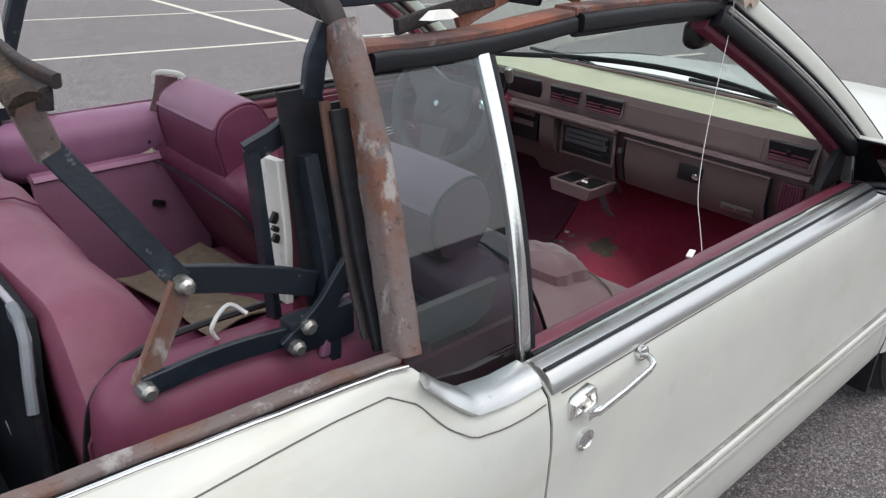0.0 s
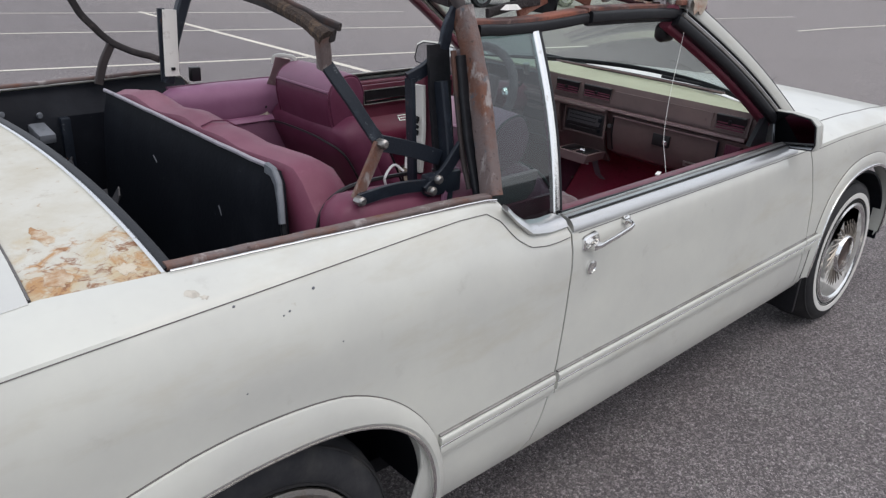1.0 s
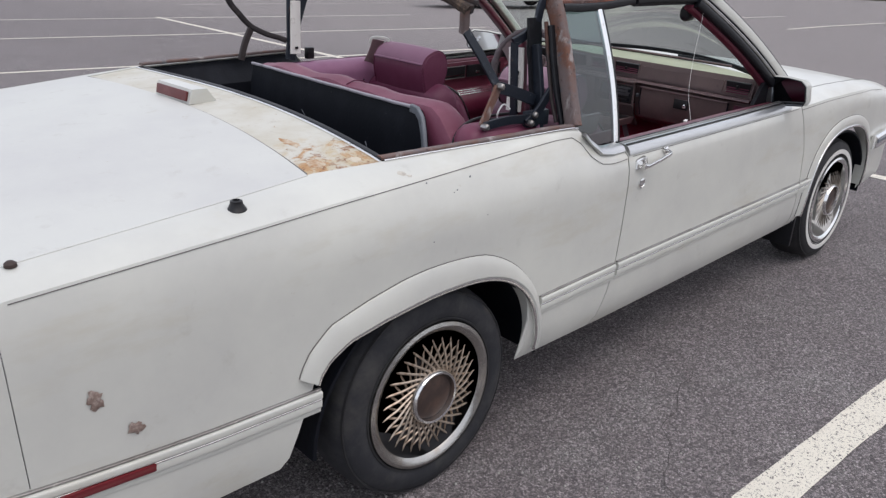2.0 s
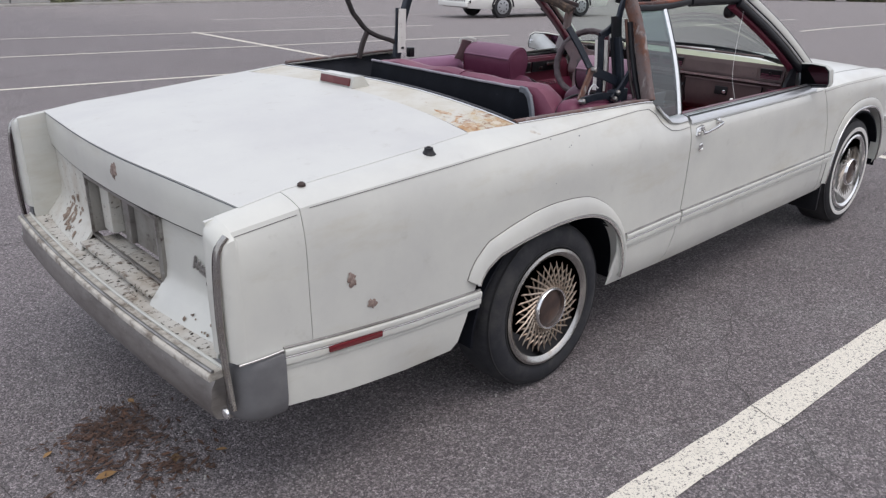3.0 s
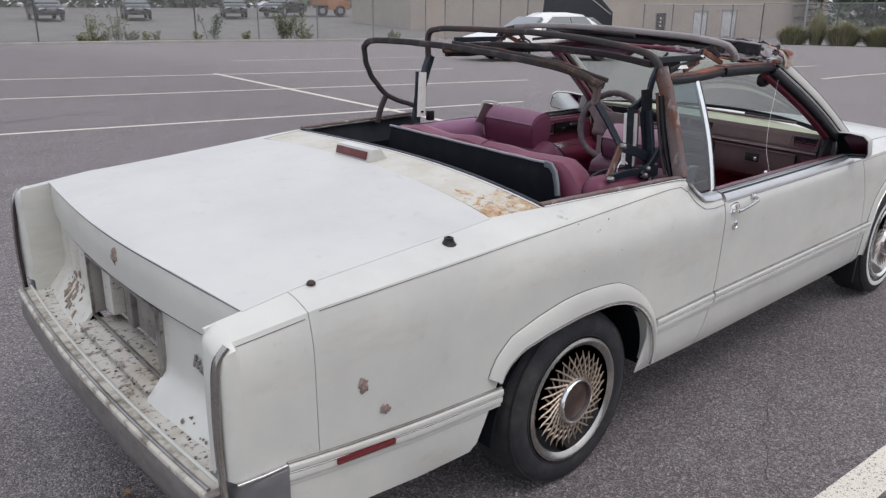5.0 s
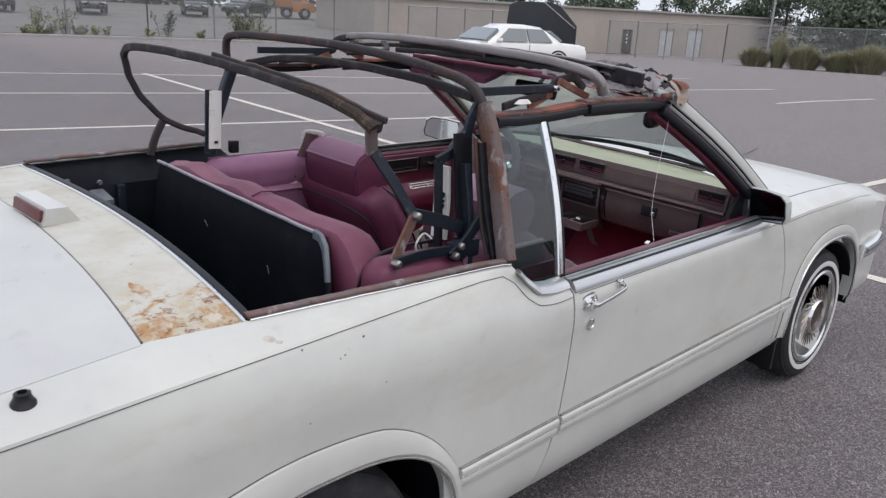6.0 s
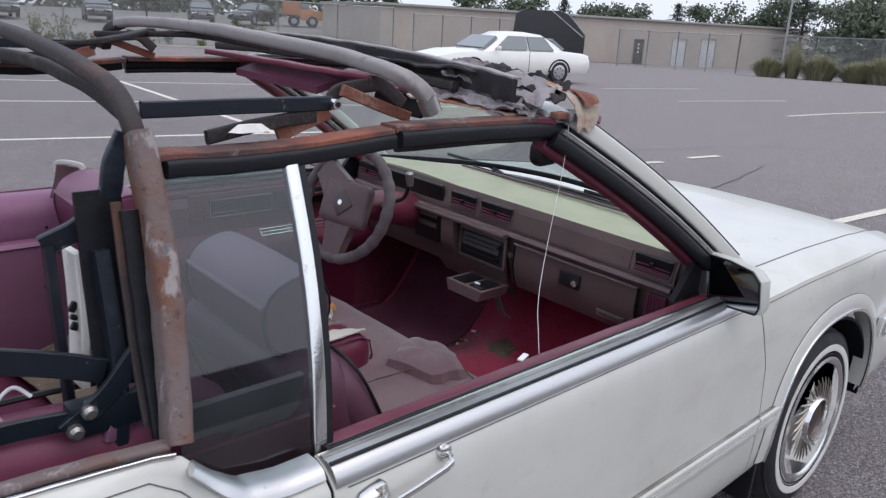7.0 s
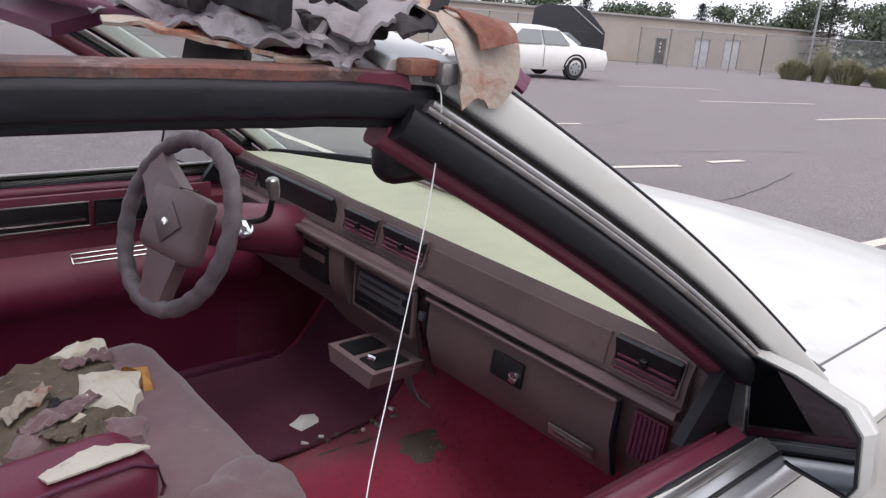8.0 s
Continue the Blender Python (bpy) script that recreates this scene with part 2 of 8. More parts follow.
TYRE_GREY = mat("dusty_tyre_wall", (0.014, 0.015, 0.019), 0.8, 0, [(10, 0.45, 0.7, (0.034, 0.034, 0.036), S1), (4, 0.52, 0.72, (0.055, 0.052, 0.048), S1)], 0.06, 150)
WHITEWALL = mat("whitewall_band", (0.62, 0.61, 0.58), 0.7, 0, [(20, 0.55, 0.75, (0.45, 0.43, 0.4), S1)])
SPOKE = mat("rusty_brass_spoke", (0.44, 0.37, 0.30), 0.38, 0.7, [(40, 0.45, 0.65, (0.22, 0.14, 0.085), S1)], 0.05, 200, random_value=0.25)
SPOKE_F = mat("chrome_spoke", (0.36, 0.33, 0.29), 0.3, 0.9, [(40, 0.5, 0.7, (0.30, 0.24, 0.18), S1)], 0.05, 200, random_value=0.2)
HUB_BROWN = mat("rusted_hub_centre", (0.042, 0.026, 0.022), 0.6, 0.1, [(14, 0.45, 0.65, (0.085, 0.05, 0.036), S1)], 0.08, 150)
DISH = mat("grimy_wheel_dish", (0.17, 0.125, 0.095), 0.6, 0.2, [(20, 0.45, 0.65, (0.10, 0.07, 0.05), S1)], 0.1, 150)
OLD_LENS = mat("dull_red_lens", (0.11, 0.022, 0.022), 0.4, 0, [(20, 0.5, 0.7, (0.16, 0.05, 0.045), S1)])
RED_LENS = mat("red_lens", (0.13, 0.008, 0.013), 0.2, 0, coat=0.5)
LAMP_DARK = mat("dark_tail_lamp", (0.020, 0.010, 0.012), 0.15, 0, coat=0.6)
CLEAR_LENS = mat("clear_headlamp", (0.55, 0.57, 0.58), 0.12, 0.2, coat=0.6)
RUST_LEG = mat("mottled_rusty_leg", (0.150, 0.115, 0.110), 0.75, 0.1, [
    (7, 0.50, 0.64, (0.150, 0.068, 0.045), S1), (26, 0.55, 0.64, (0.30, 0.27, 0.26), (1, 1, 0.4)), (18, 0.62, 0.70, (0.09, 0.11, 0.13), S1), (70, 0.60, 0.70, (0.06, 0.035, 0.03), S1)], 0.25, 120)
RING_METAL = mat("weathered_rim_ring", (0.42, 0.41, 0.39), 0.26, 0.95, [(20, 0.5, 0.7, (0.36, 0.33, 0.29), S1)], 0.05, 120)


def asphalt(name):
    """Aggregate set in worn binder: stones a centimetre across, stains some metres wide."""
    m = mat(name, (0.184, 0.164, 0.168), 0.9, 0, [
        (0.35, 0.35, 0.7, (0.155, 0.136, 0.136), S1), (2.5, 0.5, 0.75, (0.21, 0.195, 0.192), S1), (1.1, 0.58, 0.8, (0.10, 0.09, 0.088), S1), (60, 0.52, 0.68, (0.085, 0.078, 0.078), S1)])
    n, l = m.node_tree.nodes, m.node_tree.links
    b = n["Principled BSDF"]
    ground_col = b.inputs["Base Color"].links[0].from_socket
    co = n.new("ShaderNodeTexCoord")
    # an older, paler section of paving east of a wandering joint
    sep0 = n.new("ShaderNodeSeparateXYZ")
    l.new(co.outputs["Object"], sep0.inputs[0])
    wander = n.new("ShaderNodeTexNoise")
    wander.inputs["Scale"].default_value = 0.5
    l.new(co.outputs["Object"], wander.inputs["Vector"])
    edge = n.new("ShaderNodeMath")
    edge.operation = "MULTIPLY_ADD"
    edge.inputs[1].default_value = 3.0
    l.new(wander.outputs[0], edge.inputs[0])
    l.new(sep0.outputs[0], edge.inputs[2])
    old = n.new("ShaderNodeMapRange")
    old.inputs[1].default_value, old.inputs[2].default_value, old.inputs[4].default_value = 6.0, 11.0, 0.75
    l.new(edge.outputs[0], old.inputs[0])
    north = n.new("ShaderNodeMapRange")
    north.inputs[1].default_value, north.inputs[2].default_value, north.inputs[4].default_value = 2.5, 6.0, 0.14
    l.new(sep0.outputs[1], north.inputs[0])
    both = n.new("ShaderNodeMath")
    both.operation = "MAXIMUM"
    l.new(old.outputs[0], both.inputs[0])
    l.new(north.outputs[0], both.inputs[1])
    pale = n.new("ShaderNodeMix")
    pale.data_type = "RGBA"
    pale.inputs[7].default_value = (0.235, 0.211, 0.204, 1)
    l.new(both.outputs[0], pale.inputs[0])
    l.new(ground_col, pale.inputs[6])
    ground_col = pale.outputs[2]
    heights = []
    col = ground_col
    for scale, low, high, amount in ((150, 0.34, 2.5, 0.55), (380, 0.36, 2.3, 0.6)):
        v = n.new("ShaderNodeTexVoronoi")
        v.inputs["Scale"].default_value = scale
        l.new(co.outputs["Object"], v.inputs["Vector"])
        sep = n.new("ShaderNodeSeparateColor")
        l.new(v.outputs["Color"], sep.inputs[0])
        pw = n.new("ShaderNodeMath")
        pw.operation = "POWER"
        pw.inputs[1].default_value = 2.2
        l.new(sep.outputs[0], pw.inputs[0])
        mr = n.new("ShaderNodeMapRange")
        mr.inputs[3].default_value, mr.inputs[4].default_value = low, high
        l.new(pw.outputs[0], mr.inputs[0])
        hs = n.new("ShaderNodeHueSaturation")
        hs.inputs["Fac"].default_value = amount
        l.new(mr.outputs[0], hs.inputs["Value"])
        l.new(col, hs.inputs["Color"])
        col = hs.outputs[0]
        heights.append(v.outputs["Distance"])
    l.new(col, b.inputs["Base Color"])
    bp = n.new("ShaderNodeBump")
    bp.invert = True
    bp.inputs["Strength"].default_value = 0.8
    bp.inputs["Distance"].default_value = 0.006
    l.new(heights[0], bp.inputs["Height"])
    l.new(bp.outputs[0], b.inputs["Normal"])
    return m


def rust_corner(m):
    """Brown rust creeping out from one corner of the panel in ragged blooms and streaks."""
    n, l = m.node_tree.nodes, m.node_tree.links
    b = n["Principled BSDF"]
    base = b.inputs["Base Color"].links[0].from_socket
    co = n.new("ShaderNodeTexCoord")
    sep = n.new("ShaderNodeSeparateXYZ")
    l.new(co.outputs["Object"], sep.inputs[0])
    reach = n.new("ShaderNodeMapRange")
    reach.inputs[1].default_value, reach.inputs[2].default_value, reach.inputs[3].default_value, reach.inputs[4].default_value = -0.20, -0.62, -0.36, 0.03
    l.new(sep.outputs[1], reach.inputs[0])
    for scale, low, high, tint in ((11, 0.44, 0.62, (0.46, 0.38, 0.25)), (15, 0.52, 0.62, (0.40, 0.23, 0.10)), (40, 0.55, 0.64, (0.22, 0.10, 0.045))):
        nz = n.new("ShaderNodeTexNoise")
        nz.inputs["Scale"].default_value = scale
        nz.inputs["Detail"].default_value = 8
        nz.inputs["Roughness"].default_value = 0.7
        nz.inputs["Distortion"].default_value = 0.8
        l.new(co.outputs["Object"], nz.inputs["Vector"])
        add = n.new("ShaderNodeMath")
        l.new(nz.outputs[0], add.inputs[0])
        l.new(reach.outputs[0], add.inputs[1])
        mr = n.new("ShaderNodeMapRange")
        mr.inputs[1].default_value, mr.inputs[2].default_value = low, high
        l.new(add.outputs[0], mr.inputs[0])
        mx = n.new("ShaderNodeMix")
        mx.data_type = "RGBA"
        mx.inputs[7].default_value = (*tint, 1)
        l.new(mr.outputs[0], mx.inputs[0])
        l.new(base, mx.inputs[6])
        base = mx.outputs[2]
    l.new(base, b.inputs["Base Color"])


rust_corner(DECK)
ASPHALT = asphalt("worn_asphalt")
LINE = mat("worn_white_line", (0.70, 0.66, 0.57), 0.85, 0, [
    (95, 0.56, 0.62, (0.13, 0.12, 0.115), S1), (9, 0.55, 0.75, (0.62, 0.58, 0.50), S1), (200, 0.58, 0.64, (0.15, 0.14, 0.13), S1)], 0.3, 200)
TAR = mat("crack_line", (0.055, 0.050, 0.047), 0.9, 0, [(30, 0.5, 0.7, (0.07, 0.065, 0.06), S1)], 0.2, 150)
DIRT = mat("leaf_litter_dirt", (0.070, 0.040, 0.028), 0.95, 0, [(30, 0.5, 0.7, (0.15, 0.078, 0.05), S1)], 0.5, 200)
LEAF_DRY = mat("dry_leaf", (0.20, 0.115, 0.045), 0.8, 0, random_value=0.5)
CONCRETE = mat("weathered_concrete", (0.38, 0.37, 0.34), 0.9, 0, [(1.5, 0.4, 0.7, (0.28, 0.27, 0.25), S1), (20, 0.55, 0.75, (0.2, 0.19, 0.17), S1)], 0.2, 60)
GRAVEL = mat("pale_gravel", (0.20, 0.192, 0.182), 0.95, 0, [(0.4, 0.42, 0.66, (0.15, 0.145, 0.13), S1), (3, 0.5, 0.7, (0.25, 0.24, 0.225), S1), (14, 0.58, 0.7, (0.12, 0.12, 0.095), S1)], 0.3, 30)
STUCCO = mat("beige_block_wall", (0.40, 0.355, 0.31), 0.9, 0, [(0.4, 0.4, 0.7, (0.35, 0.31, 0.27), S1), (4, 0.55, 0.8, (0.30, 0.26, 0.22), (1, 1, 0.3))], 0.1, 60)
BACKDROP_DARK = mat("dark_brick_wall", (0.030, 0.028, 0.025), 0.9, 0, [(0.5, 0.4, 0.7, (0.022, 0.021, 0.019), S1)], 0.2, 12)
WALL_TRIM = mat("roof_edge_trim", (0.30, 0.29, 0.27), 0.6)
DOOR_BROWN = mat("dark_brown_door", (0.035, 0.028, 0.025), 0.5)
DOOR_PALE = mat("pale_roller_door", (0.52, 0.53, 0.53), 0.6, 0, [(2, 0.45, 0.7, (0.42, 0.43, 0.43), S1)])
GALV = mat("galvanised_steel", (0.34, 0.345, 0.34), 0.5, 0.6, [(8, 0.5, 0.7, (0.22, 0.22, 0.21), S1)])
BUSH = mat("dry_green_shrub", (0.22, 0.235, 0.13), 0.8, 0, [(1.5, 0.45, 0.65, (0.28, 0.265, 0.16), S1)], random_value=0.2)
PLUME = mat("tan_grass_plume", (0.40, 0.345, 0.25), 0.9)
LEAF = mat("green_leaf", (0.090, 0.120, 0.078), 0.7, 0, [(0.8, 0.4, 0.65, (0.125, 0.145, 0.09), S1)])
NEEDLE = mat("dark_needles", (0.075, 0.105, 0.085), 0.8, 0, [(0.8, 0.4, 0.65, (0.095, 0.125, 0.095), S1)])
BARK = mat("bark", (0.10, 0.08, 0.06), 0.95, 0, [(12, 0.4, 0.7, (0.06, 0.045, 0.035), S1)], 0.5, 40)
SEDAN_PAINT = mat("pearl_white_paint", (0.78, 0.77, 0.73), 0.2, 0, [(1.5, 0.4, 0.7, (0.74, 0.73, 0.69), S1)], coat=0.6)
VEH_BLACK = mat("black_vehicle_paint", (0.012, 0.013, 0.016), 0.25, 0, coat=0.5)
VEH_ORANGE = mat("orange_machine_paint", (0.34, 0.14, 0.05), 0.5, 0, [(6, 0.5, 0.7, (0.3, 0.13, 0.05), S1)])
VEH_YELLOW = mat("yellow_machine_paint", (0.36, 0.22, 0.06), 0.5)
VEH_SILVER = mat("silver_vehicle_paint", (0.35, 0.36, 0.37), 0.3, 0.4)


def glass(name, color, rough=0.0):
    m = bpy.data.materials.new(name)
    m.use_nodes = True
    n, l = m.node_tree.nodes, m.node_tree.links
    b = n["Principled BSDF"]
    b.inputs["Base Color"].default_value = (*color, 1)
    b.inputs["Roughness"].default_value = rough
    b.inputs["Transmission Weight"].default_value = 1.0
    b.inputs["IOR"].default_value = 1.45
    return m


def dusty(name):
    """Tinted glass under a film of dust."""
    m = bpy.data.materials.new(name)
    m.use_nodes = True
    n, l = m.node_tree.nodes, m.node_tree.links
    n.remove(n["Principled BSDF"])
    see = n.new("ShaderNodeBsdfTransparent")
    see.inputs[0].default_value = (0.35, 0.47, 0.48, 1)
    shine = n.new("ShaderNodeBsdfGlossy")
    shine.inputs["Roughness"].default_value = 0.03
    weight = n.new("ShaderNodeLayerWeight")
    weight.inputs[0].default_value = 0.5
    steep = n.new("ShaderNodeMath")
    steep.operation = "POWER"
    steep.inputs[1].default_value = 3.0
    l.new(weight.outputs["Facing"], steep.inputs[0])
    gloss = n.new("ShaderNodeMapRange")
    gloss.inputs[3].default_value, gloss.inputs[4].default_value = 0.08, 0.44
    l.new(steep.outputs[0], gloss.inputs[0])
    pane = n.new("ShaderNodeMixShader")
    l.new(gloss.outputs[0], pane.inputs[0])
    l.new(see.outputs[0], pane.inputs[1])
    l.new(shine.outputs[0], pane.inputs[2])
    film = n.new("ShaderNodeBsdfDiffuse")
    film.inputs[0].default_value = (0.34, 0.42, 0.43, 1)
    co = n.new("ShaderNodeTexCoord")
    nz = n.new("ShaderNodeTexNoise")
    nz.inputs["Scale"].default_value = 5
    nz.inputs["Detail"].default_value = 6
    l.new(co.outputs["Object"], nz.inputs["Vector"])
    mr = n.new("ShaderNodeMapRange")
    mr.inputs[1].default_value, mr.inputs[2].default_value, mr.inputs[3].default_value, mr.inputs[4].default_value = 0.3, 0.7, 0.005, 0.03
    l.new(nz.outputs[0], mr.inputs[0])
    mx = n.new("ShaderNodeMixShader")
    l.new(mr.outputs[0], mx.inputs[0])
    l.new(pane.outputs[0], mx.inputs[1])
    l.new(film.outputs[0], mx.inputs[2])
    l.new(mx.outputs[0], n["Material Output"].inputs[0])
    return m


TINT = dusty("dusty_tinted_glass")
INNER_PANE = bpy.data.materials.new("inner_face_of_the_pane")
INNER_PANE.use_nodes = True
INNER_PANE.node_tree.nodes.remove(INNER_PANE.node_tree.nodes["Principled BSDF"])
INNER_PANE.node_tree.links.new(INNER_PANE.node_tree.nodes.new("ShaderNodeBsdfTransparent").outputs[0], INNER_PANE.node_tree.nodes["Material Output"].inputs[0])
GREEN_GLASS = glass("green_windshield", (0.86, 0.95, 0.92))
GREEN_GLASS.node_tree.nodes["Principled BSDF"].inputs["IOR"].default_value = 1.18
CAR_GLASS = mat("dark_car_window", (0.16, 0.185, 0.19), 0.06, 0, coat=0.4)
CLEAR_MIRROR = mat("clear_mirror_face", (0.72, 0.73, 0.74), 0.04, 1.0)
# right mirror: the dark cabin it would reflect is put into its colour
DARKENED_MIRROR = mat("mirror_face", (0.15, 0.16, 0.175), 0.03, 1.0)


def net(name):
    """Chain-link weave: diamonds of wire with holes between."""
    m = bpy.data.materials.new(name)
    m.use_nodes = True
    n, l = m.node_tree.nodes, m.node_tree.links
    b = n["Principled BSDF"]
    b.inputs["Base Color"].default_value = (0.32, 0.32, 0.31, 1)
    b.inputs["Metallic"].default_value = 0.4
    b.inputs["Roughness"].default_value = 0.6
    co = n.new("ShaderNodeTexCoord")
    sep = n.new("ShaderNodeSeparateXYZ")
    l.new(co.outputs["UV"], sep.inputs[0])
    masks = []
    for op in ("ADD", "SUBTRACT"):
        a = n.new("ShaderNodeMath")
        a.operation = op
        l.new(sep.outputs[0], a.inputs[0])
        l.new(sep.outputs[1], a.inputs[1])
        p = n.new("ShaderNodeMath")
        p.operation = "PINGPONG"
        p.inputs[1].default_value = 0.5
        l.new(a.outputs[0], p.inputs[0])
        c = n.new("ShaderNodeMath")
        c.operation = "LESS_THAN"
        c.inputs[1].default_value = 0.085
        l.new(p.outputs[0], c.inputs[0])
        masks.append(c)
    mx = n.new("ShaderNodeMath")
    mx.operation = "MAXIMUM"
    l.new(masks[0].outputs[0], mx.inputs[0])
    l.new(masks[1].outputs[0], mx.inputs[1])
    l.new(mx.outputs[0], b.inputs["Alpha"])
    return m


NET = net("chain_link_mesh")


# ---- building helpers ----
def part(name, bm, material, parent=None, label="", smooth=True, m=None):
    """Links a bmesh as one mesh object, under a thing or a part."""
    me = bpy.data.meshes.new(name)
    bmesh.ops.recalc_face_normals(bm, faces=bm.faces)
    bm.to_mesh(me)
    bm.free()
    if smooth:
        for p in me.polygons:
            p.use_smooth = True
        me.set_sharp_from_angle(angle=radians(38))
    for one in material if isinstance(material, (list, tuple)) else [material]:
        me.materials.append(one)
    ob = new(name, me)
    if parent:
        ob.parent = parent
    if m is not None:
        ob.matrix_basis = m
    if label:
        ob["label"] = label
    return ob


def again(ob, m, parent=None):
    """Another object on the same mesh."""
    o = new(ob.name, ob.data)
    o.parent = parent or ob.parent
    o.matrix_basis = m
    return o


def thing(name, label, category, m=None, group="", kind=""):
    ob = new(name)
    if m is not None:
        ob.matrix_basis = m
    return tagged(ob, label, category, group, kind)


def smoothstep(a, b, x):
    t = min(1.0, max(0.0, (x - a) / (b - a)))
    return t * t * (3 - 2 * t)


def along(x, *pairs):
    return float(np.interp(x, [p[0] for p in pairs], [p[1] for p in pairs]))


def sheet(rows, thick=0.004, bm=None, closed=False):
    """A skin through rows of points, with thickness behind it."""
    bm = bm or bmesh.new()
    pts = np.array(rows, float)
    h, w = pts.shape[:2]
    du = np.gradient(pts, axis=1)
    dv = np.gradient(pts, axis=0)
    nrm = np.cross(du, dv)
    nrm /= np.linalg.norm(nrm, axis=2, keepdims=True) + 1e-12
    a = [[bm.verts.new(pts[i, j]) for j in range(w)] for i in range(h)]
    b = [[bm.verts.new(pts[i, j] - nrm[i, j] * thick) for j in range(w)] for i in range(h)]
    for i in range(h - 1):
        for j in range(w - 1):
            bm.faces.new((a[i][j], a[i][j + 1], a[i + 1][j + 1], a[i + 1][j]))
            bm.faces.new((b[i][j], b[i + 1][j], b[i + 1][j + 1], b[i][j + 1]))
    for j in range(w - 1):
        bm.faces.new((a[0][j], b[0][j], b[0][j + 1], a[0][j + 1]))
        bm.faces.new((a[-1][j], a[-1][j + 1], b[-1][j + 1], b[-1][j]))
    for i in range(h - 1):
        bm.faces.new((a[i][0], a[i + 1][0], b[i + 1][0], b[i][0]))
        bm.faces.new((a[i][-1], b[i][-1], b[i + 1][-1], a[i + 1][-1]))
    return bm


def loft(loops, bm=None, caps=True):
    """A body through closed loops of the same count."""
    bm = bm or bmesh.new()
    vs = [[bm.verts.new(p) for p in loop] for loop in loops]
    n = len(vs[0])
    for a, b in zip(vs, vs[1:]):
        for i in range(n):
            bm.faces.new((a[i], a[(i + 1) % n], b[(i + 1) % n], b[i]))
    if caps:
        bm.faces.new(list(reversed(vs[0])))
        bm.faces.new(vs[-1])
    return bm


def box(size, bevel=0.0, m=None, bm=None, segs=2):
    bm2 = bmesh.new()
    bmesh.ops.create_cube(bm2, size=1)
    bmesh.ops.scale(bm2, vec=size, verts=bm2.verts)
    if bevel:
        bmesh.ops.bevel(bm2, geom=bm2.edges[:], offset=bevel, segments=segs, affect="EDGES", profile=0.6)
    if m is not None:
        bmesh.ops.transform(bm2, matrix=m, verts=bm2.verts)
    return join(bm, bm2)


def join(bm, other):
    if bm is None:
        return other
    me = bpy.data.meshes.new("joined")
    other.to_mesh(me)
    other.free()
    bm.from_mesh(me)
    bpy.data.meshes.remove(me)
    return bm


def bez(points, n=10):
    """A smooth run of points through the given ones."""
    p = np.array(points, float)
    if len(p) < 3:
        return [Vector(q) for q in p]
    p = np.vstack([2 * p[0] - p[1], p, 2 * p[-1] - p[-2]])
    out = []
    for i in range(1, len(p) - 2):
        for t in np.linspace(0, 1, n, endpoint=False):
            a, b, c, d = p[i - 1 : i + 3]
            out.append(0.5 * (2 * b + (c - a) * t + (2 * a - 5 * b + 4 * c - d) * t * t + (3 * b - a - 3 * c + d) * t**3))
    out.append(p[-2])
    return [Vector(q) for q in out]


def sweep(points, section, up=(0, 0, 1), bm=None, taper=None, wobble=0.0):
    """A closed section (across, up) carried along points."""
    pts = [Vector(p) for p in points]
    loops = []
    for i, p in enumerate(pts):
        d = (pts[min(i + 1, len(pts) - 1)] - pts[max(i - 1, 0)]).normalized()
        side = d.cross(Vector(up))
        if side.length < 1e-4:
            side = d.cross(Vector((0, 1, 0)))
        side.normalize()
        u = side.cross(d)
        k = taper(i / (len(pts) - 1)) if taper else 1.0
        jit = Vector((noise.noise(p * 23), noise.noise(p * 23 + Vector((9, 0, 0))), noise.noise(p * 23 + Vector((0, 9, 0))))) * wobble
        loops.append([p + side * a * k + u * b * k + jit for a, b in section])
    return loft(loops, bm)


def ring(r, n=10, rb=None):
    return [(r * math.cos(2 * math.pi * i / n), (rb or r) * math.sin(2 * math.pi * i / n)) for i in range(n)]


def rrect(w, h, r, n=3):
    """A rectangle with round corners."""
    out = []
    for cx, cy, a0 in ((w / 2 - r, h / 2 - r, 0), (-w / 2 + r, h / 2 - r, 90), (-w / 2 + r, -h / 2 + r, 180), (w / 2 - r, -h / 2 + r, 270)):
        for i in range(n + 1):
            a = radians(a0 + 90 * i / n)
            out.append((cx + r * math.cos(a), cy + r * math.sin(a)))
    return out


def tube(points, r, n=10, bm=None, wobble=0.0):
    return sweep(points, ring(r, n), bm=bm, wobble=wobble)


def lathe(profile, n=32, m=None, bm=None):
    """Turns (radius, height) pairs about the z axis."""
    loops = [[(r * math.cos(2 * math.pi * i / n), r * math.sin(2 * math.pi * i / n), h) for i in range(n)] for r, h in profile]
    b2 = loft(loops, caps=True)
    if m is not None:
        bmesh.ops.transform(b2, matrix=m, verts=b2.verts)
    return join(bm, b2)


